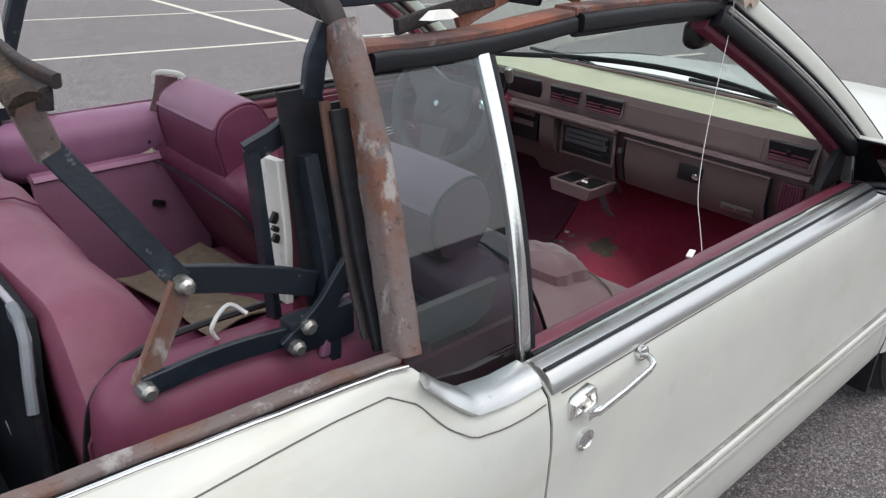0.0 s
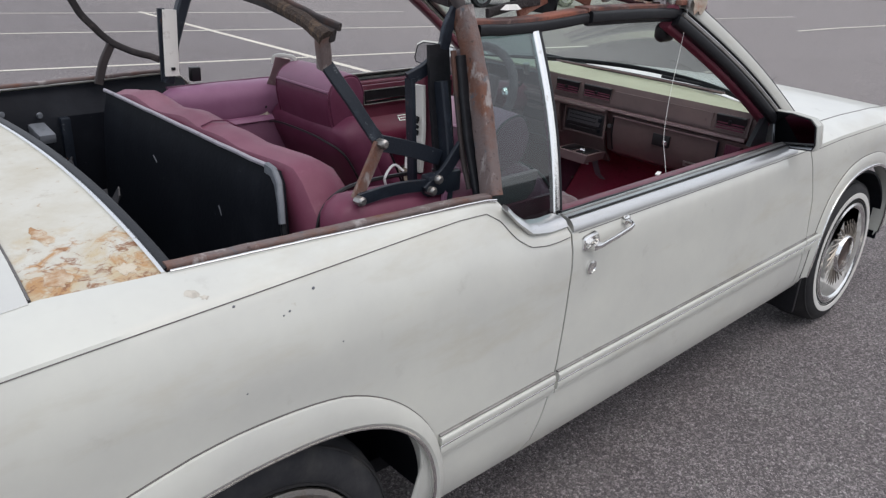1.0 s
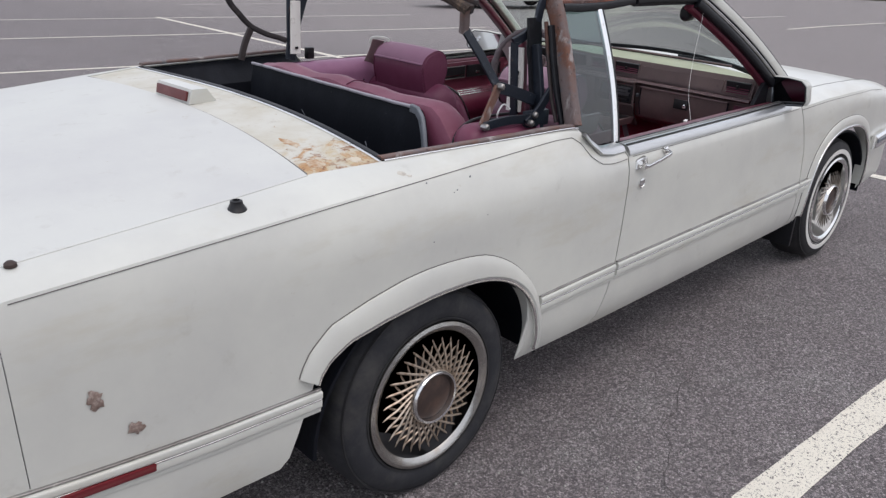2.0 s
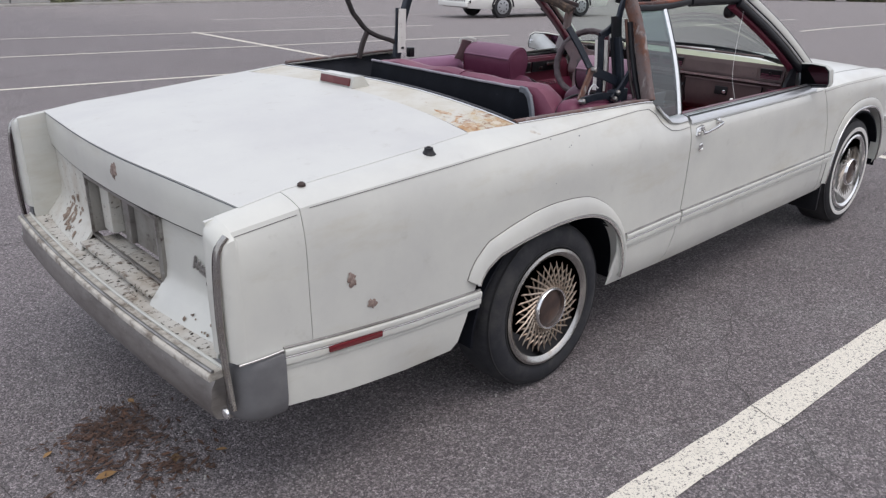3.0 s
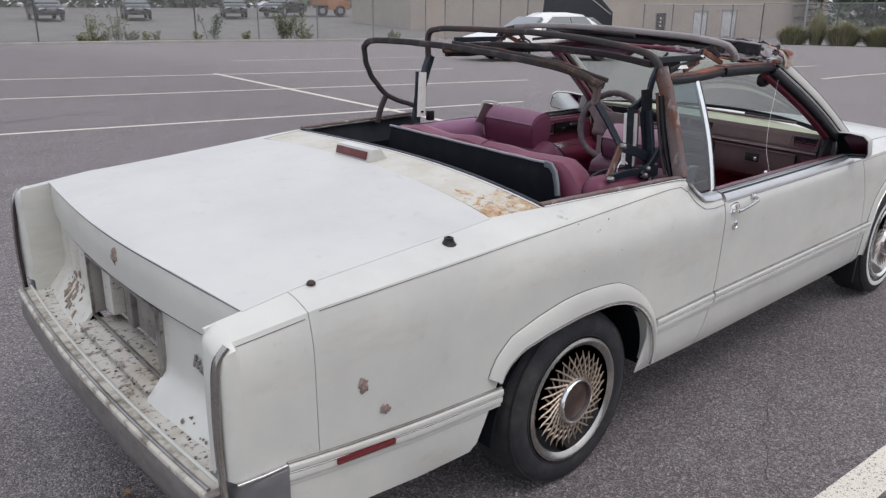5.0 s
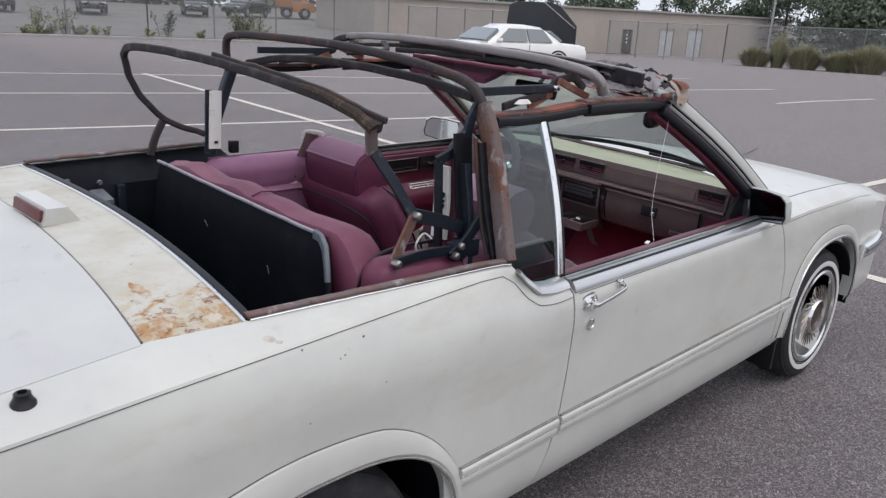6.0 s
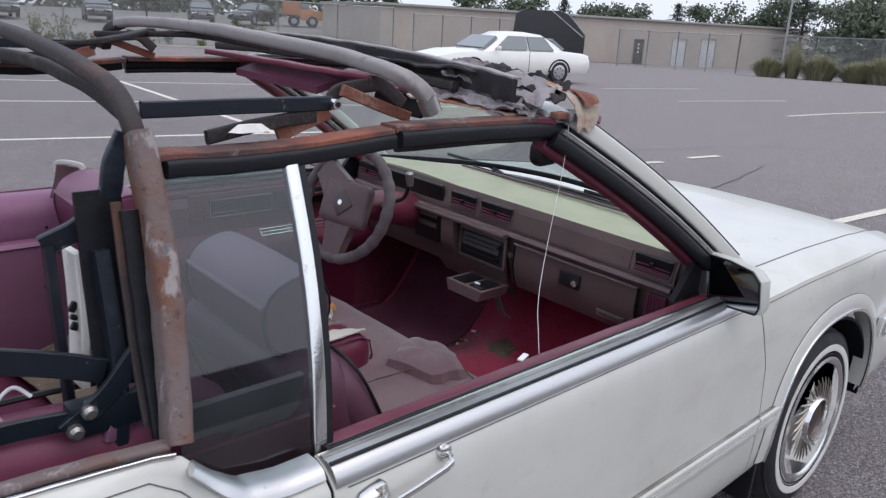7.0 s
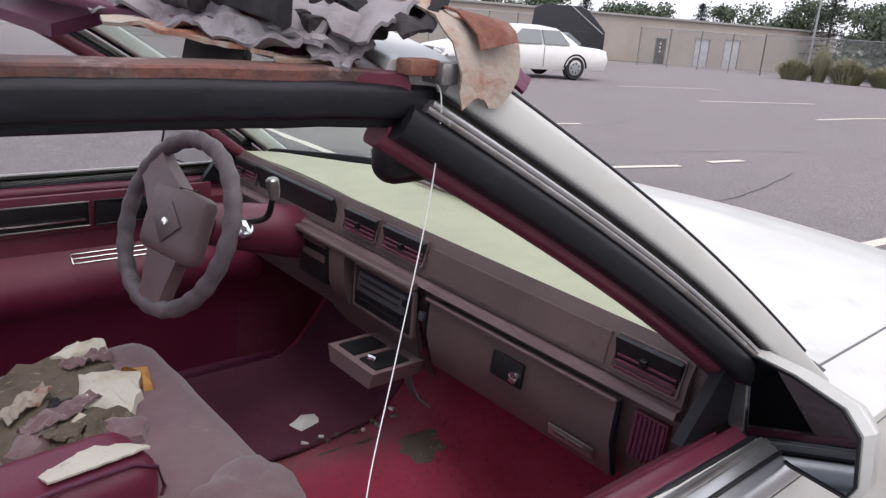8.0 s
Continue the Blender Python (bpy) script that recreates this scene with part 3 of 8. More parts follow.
def pillow(size, r, m=None, bm=None, puff=0.0, cuts=7):
    """A stuffed block with soft round edges and a swollen middle."""
    b2 = bmesh.new()
    bmesh.ops.create_cube(b2, size=2)
    bmesh.ops.subdivide_edges(b2, edges=b2.edges[:], cuts=cuts, use_grid_fill=True)
    sx, sy, sz = (s / 2 for s in size)
    for v in b2.verts:
        q = Vector((v.co.x * sx, v.co.y * sy, v.co.z * sz))
        core = Vector((max(-sx + r, min(sx - r, q.x)), max(-sy + r, min(sy - r, q.y)), max(-sz + r, min(sz - r, q.z))))
        d = q - core
        if d.length > 1e-6:
            q = core + d.normalized() * min(d.length, r) if d.length > r else q
        q *= 1 + puff * (1 - max(abs(v.co.x), abs(v.co.y)) ** 2)
        q += Vector((noise.noise(q * 9), noise.noise(q * 9 + Vector((5, 0, 0))), noise.noise(q * 9 + Vector((0, 5, 0))))) * 0.004
        v.co = q
    if m is not None:
        bmesh.ops.transform(b2, matrix=m, verts=b2.verts)
    return join(bm, b2)


# ---- the car's shape: x ahead from the rear axle, y to its left, z up ----
def half_width(x):
    return along(x, (-1.26, 0.866), (-1.0, 0.876), (0.0, 0.887), (1.0, 0.888), (2.2, 0.884), (3.2, 0.872), (3.55, 0.845), (3.8, 0.80))


def crease(x):
    """The shoulder crease: half width and height."""
    y = along(x, (-1.26, 0.832), (-1.0, 0.842), (-0.5, 0.838), (0.0, 0.824), (0.45, 0.808), (0.60, 0.806), (0.645, 0.812), (0.70, 0.848), (0.80, 0.862), (2.2, 0.862), (3.0, 0.842), (3.5, 0.80), (3.8, 0.74))
    z = along(x, (-1.26, 0.893), (-1.0, 0.922), (-0.3, 0.950), (0.2, 0.966), (0.52, 0.976), (0.60, 0.973), (0.64, 0.957), (0.675, 0.915), (0.71, 0.888), (0.76, 0.878), (0.87, 0.878), (2.0, 0.880), (2.5, 0.886), (3.1, 0.874), (3.3, 0.855), (3.45, 0.832), (3.7, 0.775), (3.8, 0.74))
    return y, z


def inner_edge(x):
    """The inner edge of the shoulder: half width and height."""
    y = along(x, (-1.26, 0.755), (-1.0, 0.745), (-0.28, 0.702), (-0.09, 0.735), (0.3, 0.765), (0.645, 0.795), (0.70, 0.806), (0.9, 0.808), (2.05, 0.800), (2.3, 0.76), (3.2, 0.735), (3.6, 0.70), (3.8, 0.66))
    z = along(x, (-1.26, 0.912), (-1.0, 0.945), (-0.5, 0.970), (-0.28, 0.984), (-0.09, 0.990), (0.3, 0.989), (0.60, 0.990), (0.645, 0.985), (0.68, 0.950), (0.72, 0.918), (0.78, 0.908), (0.9, 0.910), (2.05, 0.910), (2.3, 0.920), (2.7, 0.915), (3.1, 0.898), (3.3, 0.880), (3.5, 0.848), (3.7, 0.79), (3.8, 0.76))
    return y, z


def side_y(x, z):
    w = half_width(x)
    yc, zc = crease(x)
    dy = along(z, (0.28, -0.035), (0.31, -0.018), (0.345, -0.004), (0.42, 0.0), (0.52, 0.0), (0.62, -0.004), (0.74, -0.008), (0.80, -0.010))
    if z > 0.80:
        t = (z - 0.80) / max(zc - 0.80, 0.01)
        dy = -0.010 + (yc - w + 0.010) * t**1.7
    return w + dy


def arch_z(x, mid, power=2.5):
    half, top = (0.382, 0.334) if mid < 1 else (0.398, 0.392)
    u = abs(x - mid) / half
    if mid < 1 and x < -0.1:
        return along(x, (-0.49, 0.30), (-0.47, 0.33), (-0.408, 0.53), (-0.398, 0.556), (-0.37, 0.588), (-0.31, 0.620), (-0.2, 0.640), (-0.1, 0.652))
    return 0.325 + top * (1 - u**power) ** (1 / power) if u < 1 else 0.0


ARCHES = (0.025, 2.80)


def body_low(x):
    low = along(x, (-1.26, 0.40), (-0.93, 0.352), (-0.69, 0.328), (-0.42, 0.324), (0.24, 0.308), (0.9, 0.291), (2.4, 0.295), (3.3, 0.31), (3.8, 0.36))
    return max([low] + [arch_z(x, mid) for mid in ARCHES])


def twist(x, y):
    """The shell has racked: its left rear shoulder stands a little high, its left front a little low."""
    return (0.026 * smoothstep(-1.1, 0.0, x) - 0.046 * smoothstep(2.1, 3.3, x)) * max(0.0, y) / 0.75


def side_panel(x0, x1, s, steps, to_crease=True, low=None, thick=0.004):
    """A panel of the flank from edge x0(z) to edge x1(z), s = -1 on the right. Runs up over the shoulder."""
    rows = []
    us = np.linspace(0, 1, steps)
    for u in us:
        row = []
        xm = x0(0.6) + u * (x1(0.6) - x0(0.6))
        zl = low(xm) if low else body_low(xm)
        zc = crease(xm)[1]
        for v in np.linspace(0, 1, 15):
            z = zl + (zc - zl) * v
            x = x0(z) + u * (x1(z) - x0(z))
            z = zl + (crease(x)[1] - zl) * v
            row.append((x, s * side_y(x, z), z))
        x = x0(zc) + u * (x1(zc) - x0(zc))
        yc, zc2 = crease(x)
        yi, zi = inner_edge(x)
        for v in (0.12, 0.3, 0.55, 0.8, 1.0):
            y = yc + (yi - yc) * v
            z = zc2 + (zi - zc2) * (1 - (1 - v) ** 1.8)
            row.append((x, s * y, z))
        rows.append(row)
    if s > 0:
        rows = [[(x, y, z + twist(x, y) * smoothstep(0.5, 0.95, z)) for x, y, z in r] for r in rows]
    return sheet(rows if s > 0 else [r[::-1] for r in rows], thick)


def mould_z(x):
    """The rubbing strip rises towards the tail."""
    return along(x, (-1.15, 0.536), (-0.90, 0.512), (-0.69, 0.497), (-0.40, 0.488), (0.40, 0.484), (0.85, 0.493), (2.45, 0.496))


def const(v):
    return lambda z: v


def seam_rear(z):
    return along(z, (0.28, 0.725), (0.335, 0.748), (0.42, 0.782), (0.51, 0.809), (0.65, 0.830), (0.78, 0.841), (0.93, 0.846))


def seam_front(z):
    return along(z, (0.28, 2.30), (0.50, 2.30), (0.68, 2.28), (0.85, 2.20), (0.92, 2.17))


car = thing("convertible_car", "stripped cream-white two-door convertible with a bare rusty roof frame, on asphalt", "car", CAR)
body = part("body", box((3.0, 1.30, 0.05), 0.01, pose(1.1, 0, 0.27)), BLACK, car, "dark underbody pan")

for s in (-1, 1):
    q = part("quarter_panel", side_panel(const(-1.028), seam_rear, s, 96), PAINT, car, "cream-white quarter panel with chips and a pinstripe")
    cap = part("quarter_end_cap", side_panel(const(-1.222), const(-1.0300), s, 14, low=lambda x: 0.555), PAINT, car)
    fend = part("front_fender", side_panel(lambda z: seam_front(z) + 0.006, const(3.58), s, 72), PAINT, car)
    # lower bumper-height flank behind the rear wheel, in front of the bumper end
    rows = [[(x, s * side_y(x, z), z) for z in np.linspace(along(x, (-1.13, 0.381), (-1.03, 0.368)), 0.555, 6)] for x in np.linspace(-1.122, -1.026, 5)]
    part("lower_flank", sheet(rows if s > 0 else [r[::-1] for r in rows]), PAINT, car)
    door = part("door_shell", side_panel(lambda z: seam_rear(z) + 0.006, seam_front, s, 40), PAINT, car, "cream-white door, shut, with no side glass")
    # wheel-arch flares
    for mid in ARCHES:
        rows = []
        for i in range(41):
            u = -1 + 2 * i / 40
            x = mid + (0.398 if mid > 1 else 0.382 if u > 0 else 0.432) * math.copysign(abs(math.sin(u * math.pi / 2)), u)
            base_z = arch_z(x * 0.999 + mid * 0.001, mid)
            if abs(u) > 0.999:
                base_z = 0.30 if mid < 1 and u < 0 else 0.335
            if mid < 1 and u < 0 and base_z < 0.536:
                continue
            n2 = Vector((x - mid, 0, base_z - 0.30)).normalized()
            row = []
            k = 1.0 if mid < 1 else 0.62
            kw = along(x, (-0.40, 0.62), (-0.30, 0.88), (-0.1, 0.95), (0.15, 0.82), (0.31, 0.48), (0.41, 0.35)) if mid < 1 else 0.62
            for w, o in ((-0.004, -0.045), (-0.004, 0.012 * k), (0.006, 0.019 * k), (0.034 * kw, 0.018 * k), (0.062 * kw, 0.013 * k), (0.078 * kw, 0.007 * k), (0.080 * kw, 0.001)):
                p = Vector((x, 0, base_z)) + n2 * w
                row.append((p.x, s * (side_y(p.x, max(0.3, p.z)) + o), p.z))
            rows.append(row)
        flare = part("wheel_arch_flare", sheet(rows if s > 0 else [r[::-1] for r in rows], 0.003), PAINT, car)
        part("flare_seam", sweep([Vector(r[-1]) for r in rows], rrect(0.003, 0.003, 0.0008), up=(0, 1, 0)), PIN, flare)
        rows = []
        for i in range(41):
            u = -1 + 2 * i / 40
            x = mid + (0.398 if mid > 1 else 0.382 if u > 0 else 0.432) * math.copysign(abs(math.sin(u * math.pi / 2)), u)
            base_z = arch_z(x * 0.999 + mid * 0.001, mid) if abs(u) < 0.999 else 0.335
            if mid < 1 and u < 0 and base_z < 0.536:
                continue
            rows.append(Vector((x, s * (side_y(x, max(0.3, base_z)) + 0.010), base_z - 0.004)))
        part("arch_edge_strip", sweep(rows, rrect(0.012, 0.010, 0.003), up=(0, 1, 0)), CHROME, car)
        # wheel-well liner
        rows = []
        for i in range(25):
            a = math.pi * i / 24
            x, z = mid + 0.43 * math.cos(a), 0.29 + 0.40 * math.sin(a)
            rows.append([(x, s * y, z) for y in (0.86, 0.72, 0.55)])
        part("wheel_well", sheet(rows, 0.01), BLACK, car)
    # side mouldings: a white rubbing strip with two bright lines
    for a, b in ((-1.12, -0.395), (0.415, seam_rear(0.505) - 0.004), (seam_rear(0.505) + 0.010, seam_front(0.505) - 0.02), (seam_front(0.505) - 0.014, 2.425)):
        xs = np.linspace(a, b, max(4, int((b - a) / 0.08)))
        for dz, w, t, m in ((0.014, 0.020, 0.016, PAINT), (-0.012, 0.022, 0.013, PAINT), (0.0015, 0.005, 0.014, CHROME), (0.0275, 0.005, 0.010, DULL_CHROME), (-0.032, 0.012, 0.006, PAINT)):
            part("side_moulding", sweep([(x, s * (side_y(x, mould_z(x) + dz) + t / 2 - 0.003), mould_z(x) + dz) for x in xs], rrect(t, w, min(t, w) * 0.35), up=(0, 0, 1)), m, car)
    # pinstripe just under the crease
    def stripe(xs, drop):
        return [(x, s * (side_y(x, crease(x)[1] - drop) + 0.0006), crease(x)[1] - drop) for x in xs]
    for a, b in ((-1.0, 0.60),):
        part("pinstripe", sweep(stripe(np.linspace(a, b, 60), 0.006), rrect(0.0018, 0.0017, 0.0005)), PIN, car)
    xs = list(np.linspace(0.60, 0.70, 12)) + list(np.linspace(0.715, 0.84, 8))
    part("pinstripe", sweep([(x, s * (side_y(x, z) + 0.0006), z) for x in xs for z in [crease(x)[1] - along(x, (0.60, 0.006), (0.66, 0.018), (0.72, 0.012), (0.84, 0.006))]], rrect(0.0018, 0.0017, 0.0005)), PIN, car)
    part("pinstripe", sweep(stripe(np.linspace(0.875, 2.16, 40), 0.003), rrect(0.0018, 0.0017, 0.0005)), PIN, door)
    part("pinstripe", sweep(stripe(np.linspace(2.19, 3.3, 30), 0.012), rrect(0.0018, 0.0017, 0.0005)), PIN, fend)
    part("pinstripe", sweep(stripe(np.linspace(-1.215, -1.04, 8), 0.012), rrect(0.0018, 0.0017, 0.0005)), PIN, cap)

# ---- bonnet, cowl and nose ----
rows = []
for u in np.linspace(0, 1, 28):
    row = []
    for v in np.linspace(-1, 1, 25):
        x0 = 2.25 + 0.27 * (1 - v * v) ** 0.8
        x = x0 + (3.535 - x0) * u
        yi, zi = inner_edge(x)
        crown = along(x, (2.33, 0.045), (2.8, 0.038), (3.2, 0.020), (3.5, 0.012), (3.72, 0.012))
        row.append((x - 0.02 * v * v, (yi - 0.004) * v, zi + crown * (1 - abs(v) ** 2.1) - 0.003 + twist(x, yi * v)))
    rows.append(row)
part("hood", sheet(rows[::-1], 0.006), PAINT, car, "cream-white hood")
for sd in (-1, 1):
    part("hood_seam", sweep([(x, sd * (inner_edge(x)[0] - 0.002), inner_edge(x)[1] + twist(x, sd * inner_edge(x)[0]) + 0.0005) for x in np.linspace(2.24, 3.52, 30)], rrect(0.004, 0.002, 0.0006)), PIN, car)
for sd in (-1, 1):
    part("cowl_corner", loft([[(x, sd * y, z) for y, z in ((0.775, 0.905), (0.77, 0.93 + h), (0.72, 0.945 + h), (0.66, 0.945 + h), (0.66, 0.905))] for x, h in ((2.19, 0.006), (2.27, 0.002), (2.335, -0.012))]), DARK_PLASTIC, car, "black plastic cowl corner")
part("cowl", sheet([[(x, y, 0.895 + 0.035 * (1 - (y / 0.78) ** 2)) for y in np.linspace(-0.74, 0.74, 15)] for x in (2.13, 2.30, 2.54)], 0.01), DARK_PLASTIC, car, "black cowl grille")
for y0 in (-0.60, 0.10):
    part("wiper", tube(bez([(2.33, y0, 0.955), (2.40, y0 + 0.25, 0.985), (2.41, y0 + 0.5, 0.99)], 6), 0.007, 6), DARK_PLASTIC, car)
for i in range(14):
    part("cowl_slat", box((0.10, 0.006, 0.02), 0.002, pose(2.30 + 0.004 * i, -0.70 + 0.022 * i, 0.918, 0, 0, 0)), DARK_PLASTIC, car)
nose = part("nose_panel", sheet([[(3.57 + 0.07 * (1 - (y / 0.72) ** 2) + dx, y, z) for y in np.linspace(-0.72, 0.72, 15)] for dx, z in ((-0.055, 0.818), (-0.01, 0.775), (0.02, 0.58))], 0.01), PAINT, car)
part("grille", box((0.05, 0.80, 0.16), 0.01, pose(3.66, 0, 0.66)), CHROME, car, "chrome grille")
for s in (-1, 1):
    part("headlamp", box((0.12, 0.24, 0.13), 0.02, pose(3.515, s * 0.62, 0.680, 0, 0, s * -12)), CLEAR_LENS, car, "clear wraparound headlamp")
    part("corner_lamp", box((0.07, 0.05, 0.13), 0.012, pose(3.556, s * 0.800, 0.690, 0, 0, s * -22)), CLEAR_LENS, car)
part("front_bumper", sweep([(3.20, -0.885, 0.575), (3.36, -0.878, 0.58), (3.52, -0.855, 0.585), (3.60, -0.79, 0.59), (3.67, -0.60, 0.59), (3.72, 0, 0.59), (3.67, 0.60, 0.59), (3.60, 0.79, 0.59), (3.52, 0.855, 0.585), (3.20, 0.885, 0.575)], rrect(0.04, 0.075, 0.016)), CHROME, car, "chrome front bumper")
part("bumper_strip", sweep([(3.21, -0.907, 0.585), (3.36, -0.900, 0.59), (3.53, -0.877, 0.595), (3.62, -0.805, 0.60), (3.69, -0.61, 0.60), (3.742, 0, 0.60), (3.69, 0.61, 0.60), (3.62, 0.805, 0.60), (3.53, 0.877, 0.595), (3.21, 0.907, 0.585)], rrect(0.006, 0.02, 0.002)), GREY_EDGE, car)

# ---- boot lid, deck and tail ----
def lid_front(y):
    return -0.288 + 0.03 * (1 - (y / 0.7) ** 2)


def deck_z(x, y):
    mid = along(x, (-1.21, 0.934), (-1.19, 0.943), (-1.15, 0.953), (-1.0, 0.974), (-0.7, 0.998), (-0.4, 1.016), (-0.2, 1.025), (0.0, 1.03))
    edge = inner_edge(x)[1] - 0.003 + twist(x, y)
    v = min(1.0, abs(y) / inner_edge(x)[0])
    return edge + (mid - edge) * (1 - v**2.2)


rows = []
for u in np.linspace(0, 1, 30):
    row = []
    for v in np.linspace(-1, 1, 31):
        yw = along(u, (0, 0.708), (1, 0.757))
        y = yw * v
        x = lid_front(y) - 0.006 + (-1.205 - lid_front(y) + 0.058 * v * v) * u
        row.append((x, y, deck_z(x, y) + 0.0035 - 0.0025 * abs(v) ** 6))
    rows.append(row)
lid = part("trunk_lid", sheet(rows[::-1], 0.003), PAINT_FLAT, car, "chalky white trunk lid with chips and stains")


def lid_edge(v):
    """The rear edge of the lid, bowed in plan."""
    x = -1.205 + 0.058 * v * v
    return x, deck_z(x, 0.75 * v) + 0.0025


rows = [[(lid_edge(v)[0] + dx, 0.749 * v, (lid_edge(v)[1] - 0.001) * k + 0.802 * (1 - k)) for v in np.linspace(-1, 1, 31)] for k, dx in ((1.0, 0.0005), (0.93, -0.004), (0.5, -0.007), (0.0, -0.002))]
part("trunk_lid_face", sheet(rows, 0.006), PAINT, lid)
part("lid_seam", sweep([(lid_edge(v)[0] - 0.002, 0.745 * v, lid_edge(v)[1] - 0.007) for v in np.linspace(-1, 1, 31)], rrect(0.003, 0.003, 0.0008)), GREY_EDGE, lid)
part("lid_seam", sweep([(-1.2035 + 0.058 * v * v, 0.745 * v, 0.800) for v in np.linspace(-1, 1, 31)], rrect(0.005, 0.005, 0.001)), DARK_PLASTIC, lid)
rows = []
for u in np.linspace(0, 1, 8):
    row = []
    for v in np.linspace(-1, 1, 31):
        y = along(u, (0, 0.698), (1, 0.733)) * v
        x = lid_front(y) + (-0.095 + 0.025 * (1 - v * v) - lid_front(y)) * u
        row.append((x, y, deck_z(x, y)))
    rows.append(row)
deck = part("deck_panel", sheet(rows[::-1], 0.006), DECK, car, "yellowed filler panel behind the well, rusting at its corner")


part("deck_seam", sweep([(lid_front(0.7 * v) - 0.003, 0.697 * v, deck_z(lid_front(0.7 * v), 0.697 * v) + 0.003) for v in np.linspace(-1, 1, 31)], rrect(0.004, 0.003, 0.001)), PIN, deck)


def blotch(cx, cy, rx, ry, surface, lift=0.002, n=26, seed=0, rings=3):
    """A thin ragged flake lying on a surface z(x, y)."""
    bm = bmesh.new()
    rnd = random.Random(seed)
    ph = [rnd.random() * 6.28 for _ in range(4)]
    c = bm.verts.new((cx, cy, surface(cx, cy) + lift))
    prev = None
    for k in range(1, rings + 1):
        cur = []
        for i in range(n):
            a = 2 * math.pi * i / n
            r = k / rings * (1 + 0.22 * math.sin(2 * a + ph[0]) + 0.17 * math.sin(5 * a + ph[1]) + 0.12 * math.sin(9 * a + ph[2]) * (k == rings))
            x, y = cx + rx * r * math.cos(a), cy + ry * r * math.sin(a)
            cur.append(bm.verts.new((x, y, surface(x, y) + (lift if k < rings else 0.0004))))
        for i in range(n):
            if prev:
                bm.faces.new((prev[i], prev[(i + 1) % n], cur[(i + 1) % n], cur[i]))
            else:
                bm.faces.new((c, cur[i], cur[(i + 1) % n]))
        prev = cur
    return bm


for i, (cx, cy, rx, ry) in enumerate(((-0.235, -0.655, 0.018, 0.03), (-0.135, -0.685, 0.013, 0.022), (-0.21, -0.50, 0.016, 0.034))):
    part("rust_patch", blotch(cx, cy, rx, ry, deck_z, seed=i + 3), RUST_PATCH, deck, "flaking orange rust")
part("well_chrome_edge", sweep([(-0.094 + 0.025 * (1 - v * v), 0.735 * v, deck_z(-0.095, 0.733 * v) + 0.002) for v in np.linspace(-1, 1, 31)], rrect(0.008, 0.008, 0.002)), CHROME, car)
part("well_rubber_edge", sweep([(-0.080 + 0.025 * (1 - v * v), 0.727 * v, deck_z(-0.095, 0.73 * v) - 0.002) for v in np.linspace(-1, 1, 31)], rrect(0.020, 0.02, 0.004)), BLACK_RUBBER, car)
for s in (-1, 1):
    xs = np.linspace(-0.085, 0.64, 26)
    part("well_side_chrome", sweep([(x, s * (inner_edge(x)[0] + 0.004), inner_edge(x)[1] + 0.002 + twist(x, s)) for x in xs], rrect(0.007, 0.007, 0.002), wobble=0.001), CHROME, car)
    part("well_side_strip", sweep([(x, s * (inner_edge(x)[0] - 0.018), inner_edge(x)[1] + 0.004 + twist(x, s)) for x in xs], rrect(0.022, 0.012, 0.004), wobble=0.002), RUST_LEG, car, "brown rusted tack strip")

# high brake lamp lying on the deck
lamp_m = Matrix.Translation((-0.215, 0.085, deck_z(-0.2, 0.1) + 0.022)) @ pose(0, 0, 0, 0, 0, 4)
brake = part("high_brake_lamp", loft([[(x, y, z) for x, z in ((-0.045 + dx, -0.022), (0.05, -0.022), (0.02, 0.020), (-0.03 + dx, 0.022))] for y, dx in ((-0.10, 0.0), (0.10, 0.0))]), PAINT, car, "boxy high brake lamp with a red lens", m=lamp_m)
part("red_lens", box((0.008, 0.175, 0.030), 0.002, pose(-0.042, 0, 0.001, 0, 12, 0)), OLD_LENS, brake)

# antenna base and deck studs
part("antenna_base", lathe([(0.023, 0), (0.023, 0.004), (0.018, 0.010), (0.014, 0.018), (0.0135, 0.024), (0.008, 0.026), (0.007, 0.018)], 20, pose(-0.515, -0.762, 0.957)), DARK_PLASTIC, car, "black antenna base without its mast")
for x, y, k in ((-0.965, -0.755, 0.62),):
    part("deck_stud", lathe([(0.019 * k, 0), (0.018 * k, 0.006), (0.010 * k, 0.012 * k + 0.003), (0.004 * k, 0.012 * k + 0.004)], 10, pose(x, y, (crease(x)[1] + inner_edge(x)[1]) / 2 + 0.012)), HUB_BROWN, car)

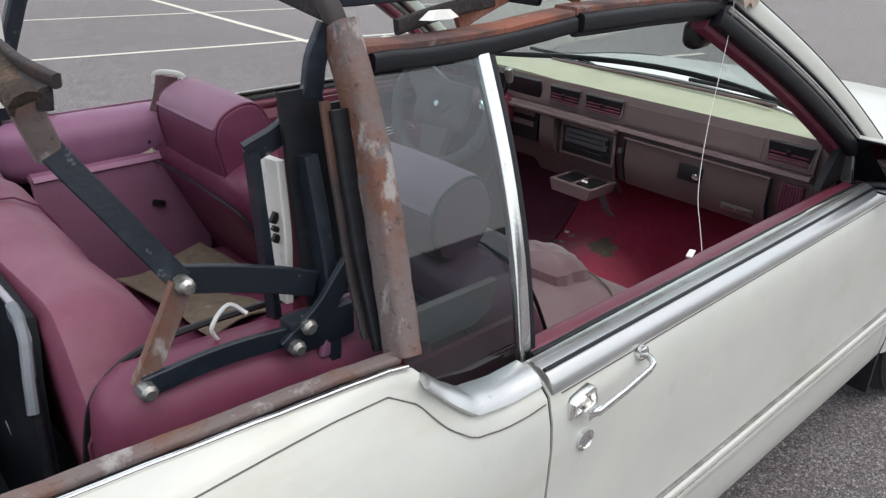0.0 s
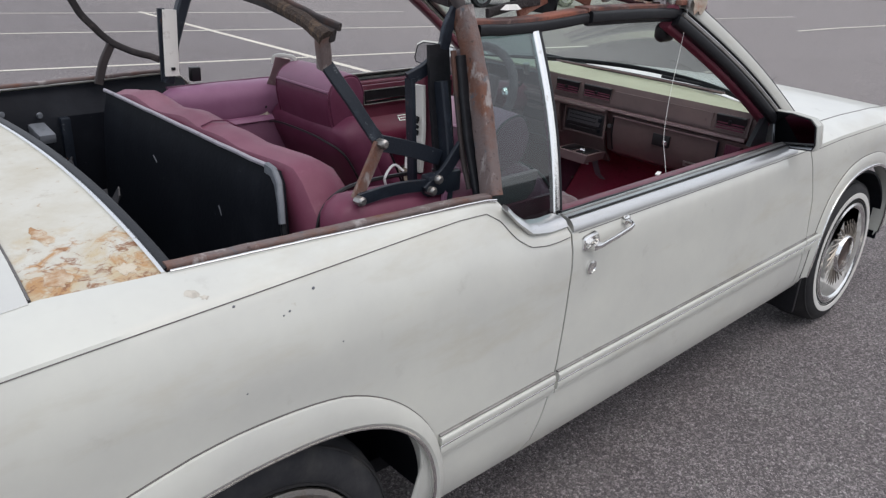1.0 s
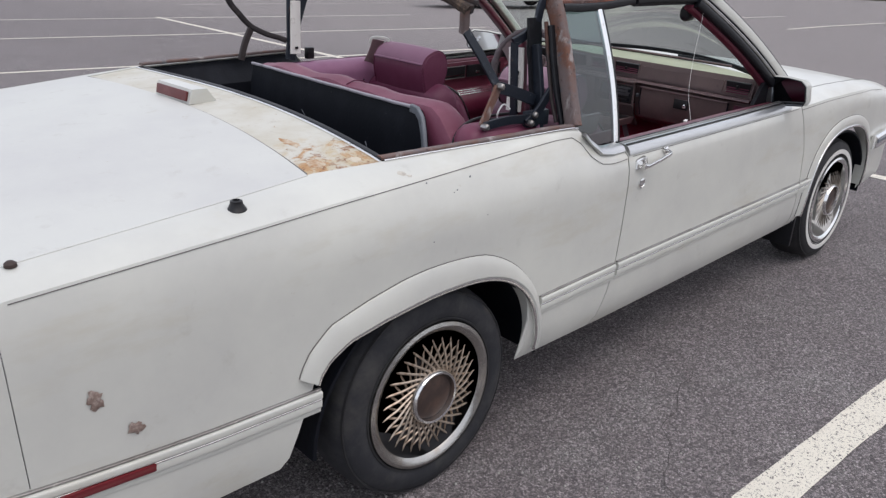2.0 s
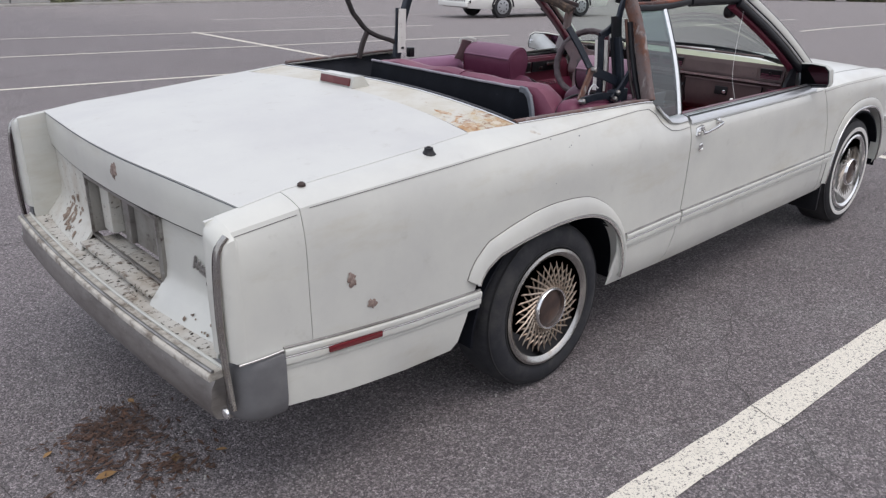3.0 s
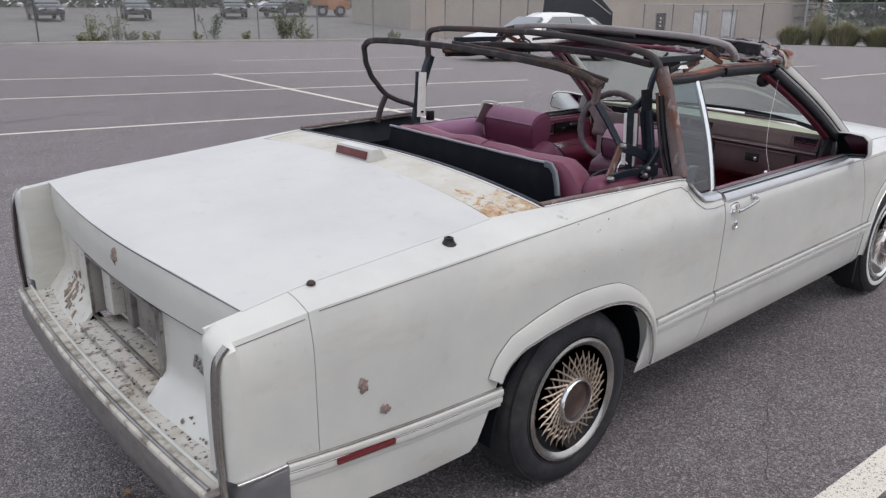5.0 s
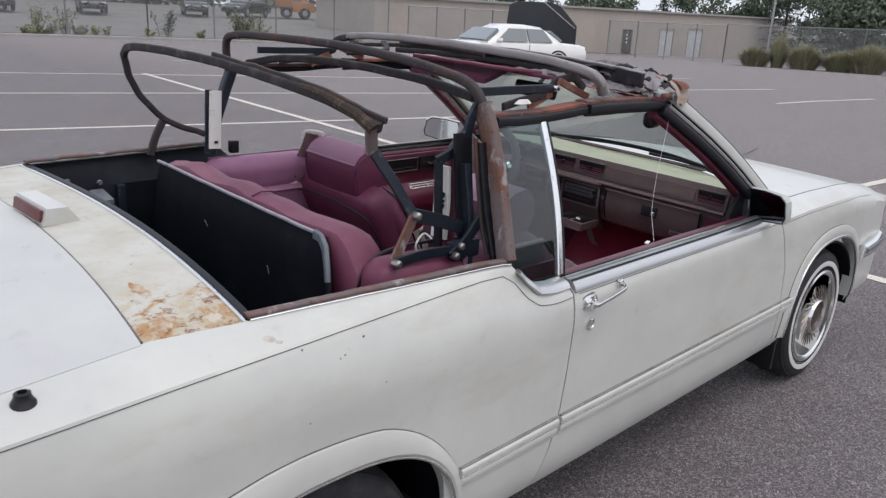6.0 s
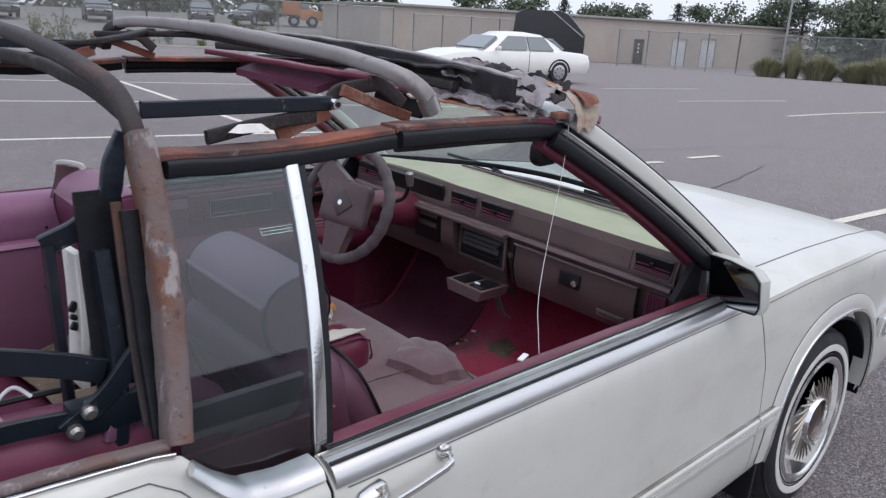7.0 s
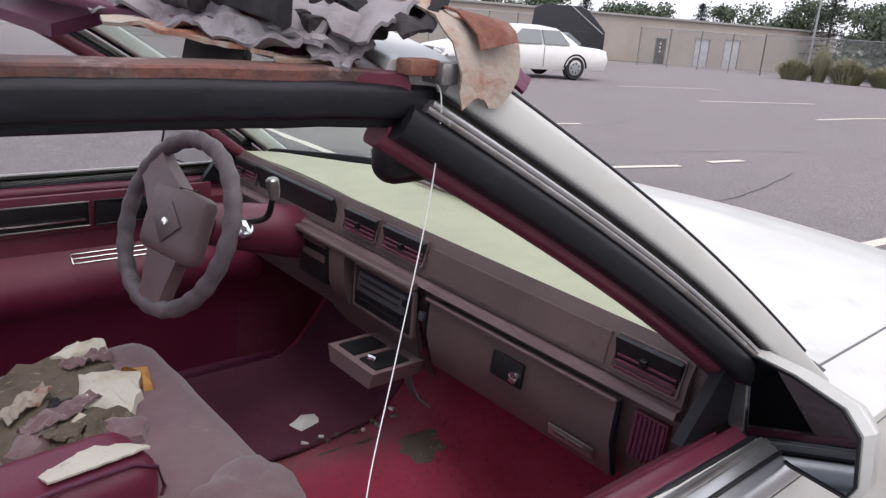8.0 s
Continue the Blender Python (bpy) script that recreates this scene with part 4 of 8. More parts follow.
# tail fins with their lamps
for s in (-1, 1):
    loops = []
    for x, k in ((-1.195, 0.93), (-1.221, 1.0), (-1.237, 0.992), (-1.249, 0.975), (-1.258, 0.945), (-1.262, 0.91)):
        yo, yi = 0.866 - (1 - k) * 0.2, 0.748 + (1 - k) * 0.2
        zt, zb = along(x, (-1.262, 0.9115), (-1.221, 0.9172), (-1.10, 0.932)) - (1 - k) * 0.35, 0.555 if k > 0.96 else 0.56
        loops.append([(x, s * y, z) for y, z in ((yo, zb), (yo - 0.003, 0.70), (yo - 0.010, zt - 0.07), (yo - 0.015, zt - 0.034), (yo - 0.034, zt - 0.018), (yo - 0.06, zt - 0.007), (yi + 0.012, zt), (yi + 0.003, zt - 0.004), (yi, zt - 0.02), (yi - 0.002, 0.70), (yi, zb))])
    part("tail_fin", loft(loops), PAINT, car)
    part("tail_lamp", sweep([(-1.262 - 0.010 * math.sin(t * math.pi) + 0.026 * t ** 26, s * (0.832 - 0.008 * t), 0.43 + 0.455 * t) for t in np.linspace(0, 1, 30)], rrect(0.012, 0.012, 0.004), up=(1, 0, 0)), LAMP_DARK, car, "dark narrow tail lamp")
    part("lamp_bezel", sweep([(-1.262 - 0.012 * math.sin(t * math.pi) + 0.026 * t ** 26, s * (0.846 - 0.008 * t), 0.42 + 0.472 * t) for t in np.linspace(0, 1, 30)], rrect(0.020, 0.014, 0.005), up=(1, 0, 0)), RING_METAL, car, "smoky metal lamp surround")
    part("corner_reflector", lathe([(0.016, 0), (0.015, 0.006), (0.008, 0.010), (0.002, 0.011)], 12, Matrix.Translation((-1.283, s * 0.846, 0.418)) @ pose(0, 0, 0, 0, -90, 0)), CHROME, car)
    # inner cheek of the fin, running into the tail panel
    part("fin_cheek", sheet([[(x, s * y, z) for z in np.linspace(0.50, inner_edge(x)[1] - 0.001, 6)] for x, y in ((-1.252, 0.754), (-1.20, 0.752), (-1.12, 0.750), (-1.05, 0.748))], 0.01), PAINT, car)
    # rubber bumper ends
    loops = []
    for u in (0, 0.3, 0.55, 0.72, 0.84, 0.92, 0.97, 1.0):
        x, k = -1.122 - 0.136 * u, 1 - (1 - u ** 4) ** 0.5
        yo, top, low = 0.886 - 0.10 * k, 0.556 - 0.035 * k, 0.354 + 0.03 * k
        loops.append([(x, s * y, z) for y, z in ((yo - 0.05, low), (yo - 0.022, low + 0.008), (yo - 0.006, low + 0.026), (yo, low + 0.06), (yo, top - 0.03), (yo - 0.005, top - 0.010), (yo - 0.018, top), (yo - 0.05, top + 0.002), (0.772, top - 0.004), (0.772, low + 0.004))])
    part("bumper_end", loft(loops), GREY_RUBBER, car, "faded grey bumper end")
    part("bumper_end_trim", sweep([(x, s * y, 0.556) for x, y in ((-1.122, 0.875), (-1.18, 0.877), (-1.25, 0.872))], rrect(0.008, 0.006, 0.002)), CHROME, car)

# tail panel round a recessed plate box
PY0, PY1, PZ0, PZ1 = -0.315, 0.260, 0.580, 0.788
tail = None
for a, b, c, d in ((-0.745, PY0, 0.50, 0.800), (PY1, 0.745, 0.50, 0.800), (PY0, PY1, PZ1, 0.800)):
    rows = []
    for z in np.linspace(c, d, 10):
        flare = 0.075 * smoothstep(0.62, 0.50, z) if a != PY0 else 0.0
        rows.append([(-1.188 - flare + 0.048 * (y / 0.74) ** 2, y, z) for y in np.linspace(a, b, 12)])
    part("tail_panel", sheet(rows[::-1], 0.008), PAINT if a == PY0 else DIRTY if a > 0 else PAINT, car)
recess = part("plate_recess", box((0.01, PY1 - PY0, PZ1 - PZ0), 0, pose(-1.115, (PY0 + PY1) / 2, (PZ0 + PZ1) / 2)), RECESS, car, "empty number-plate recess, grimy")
for y in (PY0, PY1):
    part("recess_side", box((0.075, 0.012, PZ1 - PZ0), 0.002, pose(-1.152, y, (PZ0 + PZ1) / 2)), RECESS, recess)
    part("recess_chrome", box((0.012, 0.010, PZ1 - PZ0 + 0.02), 0.003, pose(-1.193, y, (PZ0 + PZ1) / 2)), DULL_CHROME, recess)
part("recess_roof", box((0.075, PY1 - PY0, 0.012), 0.002, pose(-1.152, (PY0 + PY1) / 2, PZ1)), RECESS, recess)
part("recess_chrome", box((0.012, PY1 - PY0 + 0.02, 0.012), 0.003, pose(-1.193, (PY0 + PY1) / 2, PZ1)), DULL_CHROME, recess)
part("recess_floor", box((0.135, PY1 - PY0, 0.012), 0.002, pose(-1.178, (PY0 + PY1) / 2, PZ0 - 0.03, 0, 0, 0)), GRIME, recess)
part("recess_chrome", box((0.010, PY1 - PY0 + 0.02, 0.010), 0.003, pose(-1.193, (PY0 + PY1) / 2, PZ0 - 0.008)), DULL_CHROME, recess)
part("recess_post", box((0.03, 0.05, PZ1 - PZ0), 0.006, pose(-1.125, 0.075, (PZ0 + PZ1) / 2)), DULL_CHROME, recess)
part("recess_block", box((0.05, 0.08, PZ1 - PZ0 - 0.02), 0.008, pose(-1.135, PY1 - 0.055, (PZ0 + PZ1) / 2)), DIRTY, recess)
for y in (-0.115, -0.165):
    part("plate_bolt_hole", lathe([(0.012, 0), (0.012, 0.004), (0.002, 0.004)], 10, Matrix.Translation((-1.1215, y, 0.745 - 0.02 * (y < -0.13))) @ pose(0, 0, 0, 0, -90, 0) @ Matrix.Diagonal((1.8, 1, 1, 1))), DARK_PLASTIC, recess)
bm = blotch(0, 0, 0.029, 0.021, lambda a, b: 0.0, 0.006, 24, 5, 3)
bmesh.ops.transform(bm, matrix=Matrix.Translation((-1.2095, -0.075, 0.882)) @ pose(0, 0, 0, 0, -90, 0), verts=bm.verts)
part("lid_badge", bm, SCAR, lid, "brown scar of a missing crest")
for i, (w, z) in enumerate(((0.15, 0.712), (0.12, 0.698), (0.07, 0.672))):
    part("badge_script", box((0.006, w, 0.011), 0.003, pose(-1.170, -0.568 - 0.014 * i, z - 0.022, 6, 0, 0)), DULL_CHROME, car, "tarnished script badge")
for y in np.linspace(-0.50, -0.64, 8):
    part("badge_script", box((0.006, 0.008, 0.034 + 0.012 * math.sin(60 * y)), 0.002, pose(-1.171, y, 0.692 + 0.12 * (y + 0.57), 25, 0, 0)), DULL_CHROME, car)

# rear bumper
def bump_x(y):
    return -1.275 - 0.035 * (1 - (y / 0.82) ** 2)


ys = np.linspace(-0.80, 0.80, 25)
loops = [[(bump_x(y) + dx, y, z) for dx, z in ((0.02, 0.365), (-0.012, 0.378), (-0.026, 0.415), (-0.020, 0.47), (-0.006, 0.495), (0.05, 0.50), (0.10, 0.50), (0.10, 0.365))] for y in ys]
part("rear_bumper", loft(loops), BUMPER_METAL, car, "dull scuffed metal rear bumper")
part("bumper_top_strip", sweep([(bump_x(y) + 0.004, y, 0.507) for y in ys], rrect(0.062, 0.022, 0.006)), BUMPER_STRIP, car, "dirty ribbed bumper strip")
part("bumper_top_rib", sweep([(bump_x(y) - 0.012, y, 0.521) for y in ys], rrect(0.010, 0.010, 0.003)), DULL_CHROME, car)
part("bumper_top_rib", sweep([(bump_x(y) + 0.020, y, 0.521) for y in ys], rrect(0.010, 0.008, 0.003)), PAINT, car)
part("bumper_shelf", sheet([[(bump_x(y) + dx, y, z) for y in ys] for dx, z in ((0.024, 0.512), (0.07, 0.515), (0.15, 0.545))], 0.006), GRIME, car, "grimy painted shelf above the bumper")
rnd = random.Random(4)
crust = None
for i in range(440):
    y = rnd.uniform(-0.42, 0.30) if i < 350 else rnd.choice((0.48, -0.60, -0.50, 0.60)) + rnd.uniform(-0.09, 0.09)
    x = bump_x(y) + 0.03 + 0.115 * rnd.random() ** (0.7 if i < 350 else 1.6)
    crust = join(crust, blotch(x, y, rnd.uniform(0.003, 0.013), rnd.uniform(0.004, 0.017), lambda a, b: along(a - bump_x(b), (0.024, 0.5125), (0.07, 0.5155), (0.15, 0.5455)), rnd.uniform(0.002, 0.006), 8, i, 2))
tagged(part("dirt_crust", crust, CRUST, car, "black crust of rotted leaves"), kind="stuff")
smear = None
for i in range(64):
    y, z = rnd.gauss(0.50, 0.055) if i < 50 else rnd.gauss(-0.60, 0.05), abs(rnd.gauss(0, 0.045)) + (0.545 if i < 50 else 0.525)
    r = rnd.uniform(0.004, 0.015) if i < 50 else rnd.uniform(0.003, 0.008)
    spot = blotch(0, 0, r, r * rnd.uniform(0.5, 1.0), lambda p, q: 0.0, 0.003, 9, 300 + i, 2)
    steep = math.degrees(math.atan2(0.075 * (smoothstep(0.62, 0.50, z - 0.01) - smoothstep(0.62, 0.50, z + 0.01)), 0.02))
    bmesh.ops.transform(spot, matrix=Matrix.Translation((-1.190 - 0.075 * smoothstep(0.62, 0.50, z) + 0.048 * (y / 0.74) ** 2, y, z)) @ pose(0, 0, 0, 0, -90 + steep, 0), verts=spot.verts)
    smear = join(smear, spot)
tagged(part("dirt_smear", smear, SMEAR, car, "brown smear of rotted leaves on the tail panel"), kind="stuff")

# chips on the flank
for x, z, r in ((-0.894, 0.69, 0.019), (-0.827, 0.60, 0.016)):
    bm = blotch(0, 0, r * 0.9, r * 1.0, lambda a, b: 0.0, 0.003, 22, int(r * 1000), 3)
    bmesh.ops.transform(bm, matrix=Matrix.Translation((x, -side_y(x, z) - 0.0015, z)) @ pose(0, 0, 0, 90, 0, 0), verts=bm.verts)
    part("badge_scar", bm, SCAR, car, "brown glue scar of a lost badge")
for x, z, r in ((0.132, 0.935, 0.0035), (-0.022, 0.945, 0.003), (0.075, 0.912, 0.0025), (0.062, 0.908, 0.002), (0.17, 0.83, 0.0018), (-0.03, 0.80, 0.0018)):
    part("paint_chip", lathe([(r, 0), (r * 0.6, 0.001)], 8, Matrix.Translation((x, -side_y(x, z) - 0.0005, z)) @ pose(0, 0, 0, 90, 0, 0)), GREY_EDGE, car)

for i, (cx, cy, r) in enumerate(((-0.078, -0.800, 0.011), (-0.062, -0.812, 0.006), (-0.714, -0.690, 0.012), (-0.73, -0.70, 0.006))):
    part("paint_scuff", blotch(cx, cy, r, r * 0.8, deck_z if cx < -0.5 else (lambda a, b: crease(a)[1] + (inner_edge(a)[1] - crease(a)[1]) * (1 - max(0.0, 1 - (crease(a)[0] - abs(b)) / (crease(a)[0] - inner_edge(a)[0])) ** 1.8)), 0.0045 if cx < -0.5 else 0.0012, 14, 40 + i, 2), SCAR if cx < -0.5 else BUMPER_STRIP, car)

# rear side marker
part("side_marker", box((0.185, 0.012, 0.018), 0.003, pose(-0.895, -side_y(-0.9, 0.507) - 0.010, 0.507, 0, 4.5, 0)), RED_LENS, car, "red side marker lamp")


# ---- wheels ----
UNLEAN = CAR.inverted()


def wheel(x, y, front, name_label):
    """A tyre with a laced wire cover; axis across the car, standing upright on the ground."""
    s = -1 if y < 0 else 1
    m = UNLEAN @ Matrix.Translation((x, y, 0.315 if not front else 0.322)) @ pose(0, 0, 0, 90 if s < 0 else -90, 0, 0)
    w = thing("wheel", name_label, "")
    w.parent, w.matrix_basis = car, m
    # z points outwards; 0 is the outer face of the tyre wall
    R = 0.322
    tyre_prof = [(0.205, -0.19), (0.25, -0.20), (0.295, -0.195), (R - 0.006, -0.17), (R, -0.14), (R, -0.06), (R - 0.006, -0.032), (0.30, -0.008), (0.285, 0.0), (0.262, 0.006), (0.24, 0.003), (0.222, -0.006), (0.212, -0.02), (0.205, -0.03)]
    bm = lathe(tyre_prof, 56)
    for v in bm.verts:  # flat where it bears the weight
        wz = (m.to_3x3() @ v.co).z
        if wz < -0.300:
            k = (-0.300 - wz)
            v.co += m.to_3x3().inverted() @ Vector((0, 0, k * 0.75))
    part("tyre", bm, TYRE if front else TYRE_GREY, w)
    for r, zz in ((0.305, -0.012), (0.232, 0.001)):
        part("tyre_rib", lathe([(r - 0.003, zz - 0.004), (r - 0.002, zz + 0.003), (r + 0.002, zz + 0.003), (r + 0.004, zz - 0.004)], 56), TYRE, w)
    if front:
        part("whitewall", lathe([(0.243, 0.002), (0.244, 0.0065), (0.258, 0.0078), (0.2665, 0.0068), (0.267, 0.002)], 56), WHITEWALL, w, "white sidewall ring")
    part("rim_ring", lathe([(0.178, -0.05), (0.182, -0.022), (0.190, -0.010), (0.200, 0.004), (0.214, 0.010), (0.224, 0.006), (0.226, -0.004), (0.205, -0.05)], 56), CHROME if front else RING_METAL, w, "bright rim ring")
    part("backing_dish", lathe([(0.20, -0.075), (0.20, -0.060), (0.15, -0.050), (0.09, -0.042), (0.01, -0.042), (0.005, -0.075)], 40), DISH, w)
    hub = part("hub_cup", lathe([(0.082, -0.060), (0.084, -0.01), (0.083, 0.014), (0.078, 0.021), (0.072, 0.019), (0.070, 0.002), (0.01, 0.000), (0.01, -0.02)], 36), CHROME, w, "bright hub ring")
    part("hub_centre", lathe([(0.0695, -0.01), (0.0695, 0.004), (0.058, 0.008), (0.02, 0.010), (0.004, 0.010)], 32), HUB_BROWN, hub, "brown centre disc")
    base = None
    n = 30
    for i in range(n):
        for layer, (r0, z0, r1, z1, twist) in enumerate(((0.083, 0.004, 0.184, -0.008, 0.52), (0.083, 0.000, 0.184, -0.012, -0.52))):
            a = 2 * math.pi * (i + 0.5 * layer) / n
            if i == 0:
                p0 = Vector((r0, 0, z0))
                p1 = Vector((r1 * math.cos(twist), r1 * math.sin(twist), z1))
                ob = part("spoke", tube([p0, p0.lerp(p1, 0.5) + Vector((0, 0, 0.006)), p1], 0.0036, 5), SPOKE_F if front else SPOKE, w)
                base = base or {}
                base[layer] = ob
                ob.matrix_basis = pose(0, 0, 0, 0, 0, math.degrees(a))
            else:
                again(base[layer], pose(0, 0, 0, 0, 0, math.degrees(a)))
    return w


wheel(0.0, -0.858, False, "dusty tyre with a rusty brass wire wheel cover")
wheel(2.814, -0.858, True, "whitewall tyre with a chrome wire wheel cover")
for x in (0.0, 2.814):
    m = UNLEAN @ Matrix.Translation((x, 0.86, 0.322)) @ pose(0, 0, 0, -90, 0, 0)
    w = part("wheel", lathe([(0.01, -0.18), (0.295, -0.195), (0.322, -0.14), (0.322, -0.06), (0.30, -0.008), (0.262, 0.006), (0.212, -0.02), (0.19, -0.03), (0.07, -0.03), (0.06, 0.01), (0.01, 0.012)], 40), TYRE, car)
    w.matrix_basis = m
    part("axle_hub", lathe([(0.07, -0.05), (0.07, 0.012), (0.02, 0.014)], 24), CHROME, w)
part("mud_flap", box((0.02, 0.16, 0.16), 0.004, pose(2.42, -0.78, 0.24)), BLACK_RUBBER, car)


# ---- door furniture, glass and mirror ----
doors = [o for o in car.children if o.name.startswith("door_shell")]
RDOOR = doors[0]
LDOOR = doors[1]
for s, d in ((-1, RDOOR), (1, LDOOR)):
    xs = np.linspace(0.853, 2.08, 30)
    sec = [(-0.022, 0.010), (0.004, 0.012), (0.020, 0.006), (0.030, -0.006), (0.033, -0.020), (0.026, -0.024), (-0.022, -0.012)]
    part("sill_chrome", sweep([(x, s * 0.832, 0.902 + 0.004 * smoothstep(1.6, 2.1, x)) for x in xs], [(-a * s, b) for a, b in sec]), SILL_METAL, d, "broad brushed-metal window sill")
    part("sill_groove", sweep([(x, s * 0.845, 0.914 + 0.004 * smoothstep(1.6, 2.1, x)) for x in xs], rrect(0.006, 0.003, 0.001)), DARK_PLASTIC, d)
    part("sill_groove", sweep([(x, s * 0.822, 0.9145 + 0.004 * smoothstep(1.6, 2.1, x)) for x in xs], rrect(0.009, 0.003, 0.001)), DULL_CHROME, d)
    part("sill_rubber", sweep([(x, s * 0.800, 0.903) for x in np.linspace(0.875, 2.06, 30)], rrect(0.010, 0.016, 0.004), wobble=0.002), BLACK_RUBBER, d)
    part("door_top_pad", sweep([(x, s * 0.778, 0.895 - 0.004 * smoothstep(1.6, 2.0, x)) for x in np.linspace(0.88, 2.07, 24)], rrect(0.036, 0.026, 0.009)), TRIM_RED, d, "burgundy door-top pad")
    rows = [[(x, s * y, z) for y, z in ((0.758, 0.884), (0.730, 0.86), (0.722, 0.76))] for x in np.linspace(0.90, 2.04, 12)]
    part("door_upper_panel", sheet(rows, 0.012), TRIM_RED, d)
    rows = [[(x, s * y, z) for y, z in ((0.722, 0.76), (0.702, 0.742), (0.668, 0.712), (0.66, 0.68), (0.672, 0.635), (0.705, 0.61), (0.722, 0.58), (0.727, 0.34))] for x in np.linspace(0.90, 2.10, 16)]
    part("door_lower_panel", sheet(rows, 0.012), DOOR_RED, d, "burgundy door panel with a moulded armrest")
# inside of the left door: switch panel and bright strips
LP = part("switch_panel", box((0.62, 0.014, 0.095), 0.004, pose(1.66, 0.722, 0.855)), TRIM_RED, LDOOR, "burgundy switch panel with dark pockets")
for x0, x1 in ((1.42, 1.655), (1.67, 1.93)):
    part("pull_cup", box((x1 - x0, 0.010, 0.060), 0.004, pose((x0 + x1) / 2, 0.714, 0.852)), DARK_PLASTIC, LP)
    part("cup_rim", sweep([(x, 0.708, z) for x, z in ((x0, 0.822), (x1, 0.822), (x1, 0.882), (x0, 0.882), (x0, 0.822))], rrect(0.004, 0.004, 0.001, 1), up=(0, 1, 0)), DULL_CHROME if x0 < 1.5 else DARK_PLASTIC, LP)
part("bright_line", box((0.215, 0.006, 0.004), 0.001, pose(1.538, 0.707, 0.838)), CHROME, LP)
part("switch", box((0.030, 0.02, 0.014), 0.004, pose(1.74, 0.704, 0.846)), CHROME, LP, "chrome window switch")
part("door_handle_inner", box((0.09, 0.02, 0.018), 0.006, pose(1.84, 0.702, 0.862)), CHROME, LP)
strip = part("arm_strip", box((0.29, 0.030, 0.005), 0.002, pose(1.750, 0.702, 0.7405, 40, 0, 0)), DOOR_RED, LDOOR, "courtesy strip with bright ribs")
for off in (-0.0135, 0.0, 0.0135):
    part("strip_rib", box((0.29, 0.0035, 0.006), 0.001, pose(1.750, 0.702, 0.7405, 40, 0, 0) @ pose(0, off, 0.003)), CHROME, strip)
for x in (-0.144, -0.03, 0.144):
    part("strip_rib", box((0.0035, 0.030, 0.006), 0.001, pose(1.750, 0.702, 0.7405, 40, 0, 0) @ pose(x, 0, 0.003)), CHROME, strip)

# outer handle and lock on both doors
for s, d in ((-1, RDOOR), (1, LDOOR)):
    y0 = side_y(0.96, 0.85)
    esc = [(0.880, 0.832), (0.886, 0.828), (0.944, 0.832), (0.948, 0.838), (0.938, 0.866), (0.930, 0.870), (0.890, 0.862), (0.884, 0.857)]
    cx, cz = 0.914, 0.849
    part("handle_base", loft([[(cx + (x - cx) * k, s * (y0 + o), cz + (z - cz) * k) for x, z in esc] for o, k in ((-0.008, 1.0), (0.004, 1.0), (0.009, 0.93), (0.009, 0.74), (0.002, 0.66))]), CHROME, d, "chrome door-handle escutcheon")
    part("handle_cup", loft([[(cx + (x - cx) * 0.66, s * (y0 + o), cz + (z - cz) * 0.66) for x, z in esc] for o in (-0.004, 0.0015)]), DULL_CHROME, d)
    part("door_handle", sweep([(0.906, s * (y0 + 0.022), 0.8405), (0.918, s * (y0 + 0.030), 0.8415), (0.98, s * (y0 + 0.031), 0.851), (1.042, s * (y0 + 0.030), 0.8615), (1.056, s * (y0 + 0.027), 0.8645), (1.064, s * (y0 + 0.016), 0.8665), (1.066, s * (y0 - 0.004), 0.868)], rrect(0.009, 0.011, 0.003, 2)), CHROME, d, "chrome pull handle")
    part("handle_pivot", loft([[(x, s * (y0 + o), z) for x, z in ((0.900, 0.832), (0.928, 0.835), (0.925, 0.850), (0.898, 0.846))] for o in (0.0, 0.022, 0.028)]), CHROME, d)
    part("handle_foot", lathe([(0.013, -0.004), (0.013, 0.004), (0.007, 0.008)], 14, Matrix.Translation((1.064, s * y0, 0.869)) @ pose(0, 0, 0, 90 if s < 0 else -90, 0, 0)), CHROME, d)
    part("door_lock", lathe([(0.018, -0.004), (0.018, 0.005), (0.013, 0.007), (0.012, 0.005), (0.002, 0.005)], 18, Matrix.Translation((0.921, s * side_y(0.921, 0.778), 0.778)) @ pose(0, 0, 0, 90 if s < 0 else -90, 0, 0)), CHROME, d, "round chrome key lock")

# quarter window: chrome sill scoop, pane and leading post
for s in (-1,):
    xs = list(np.linspace(0.655, 0.73, 10)) + list(np.linspace(0.745, 0.842, 6))
    part("quarter_sill_chrome", sweep([(x, s * (inner_edge(x)[0] + 0.018), inner_edge(x)[1] - 0.003) for x in xs], [(-a * s, b) for a, b in ((-0.024, 0.008), (0.004, 0.009), (0.020, 0.003), (0.028, -0.010), (0.020, -0.016), (-0.022, -0.010))], taper=lambda t: 0.55 + 0.45 * smoothstep(0.1, 0.6, t)), SILL_METAL, car, "curved chrome quarter sill")
    bot = [Vector((0.70, s * 0.790, 0.93)), Vector((0.735, s * 0.792, 0.908)), Vector((0.86, s * 0.790, 0.908))]
    rows = []
    for t in np.linspace(0, 1, 10):
        a = Vector((0.652, s * 0.790, 0.875)).lerp(Vector((0.706, s * 0.622, 1.338)), t)
        b = Vector((0.858, s * 0.792, 0.885)).lerp(Vector((0.898, s * 0.626, 1.336)), t)
        b.x += 0.018 * math.sin(math.pi * t) * 0.4
        bow = s * 0.014 * math.sin(math.pi * t)
        rows.append([a.lerp(b, u) + Vector((0, bow, 0)) for u in np.linspace(0, 1, 6)])
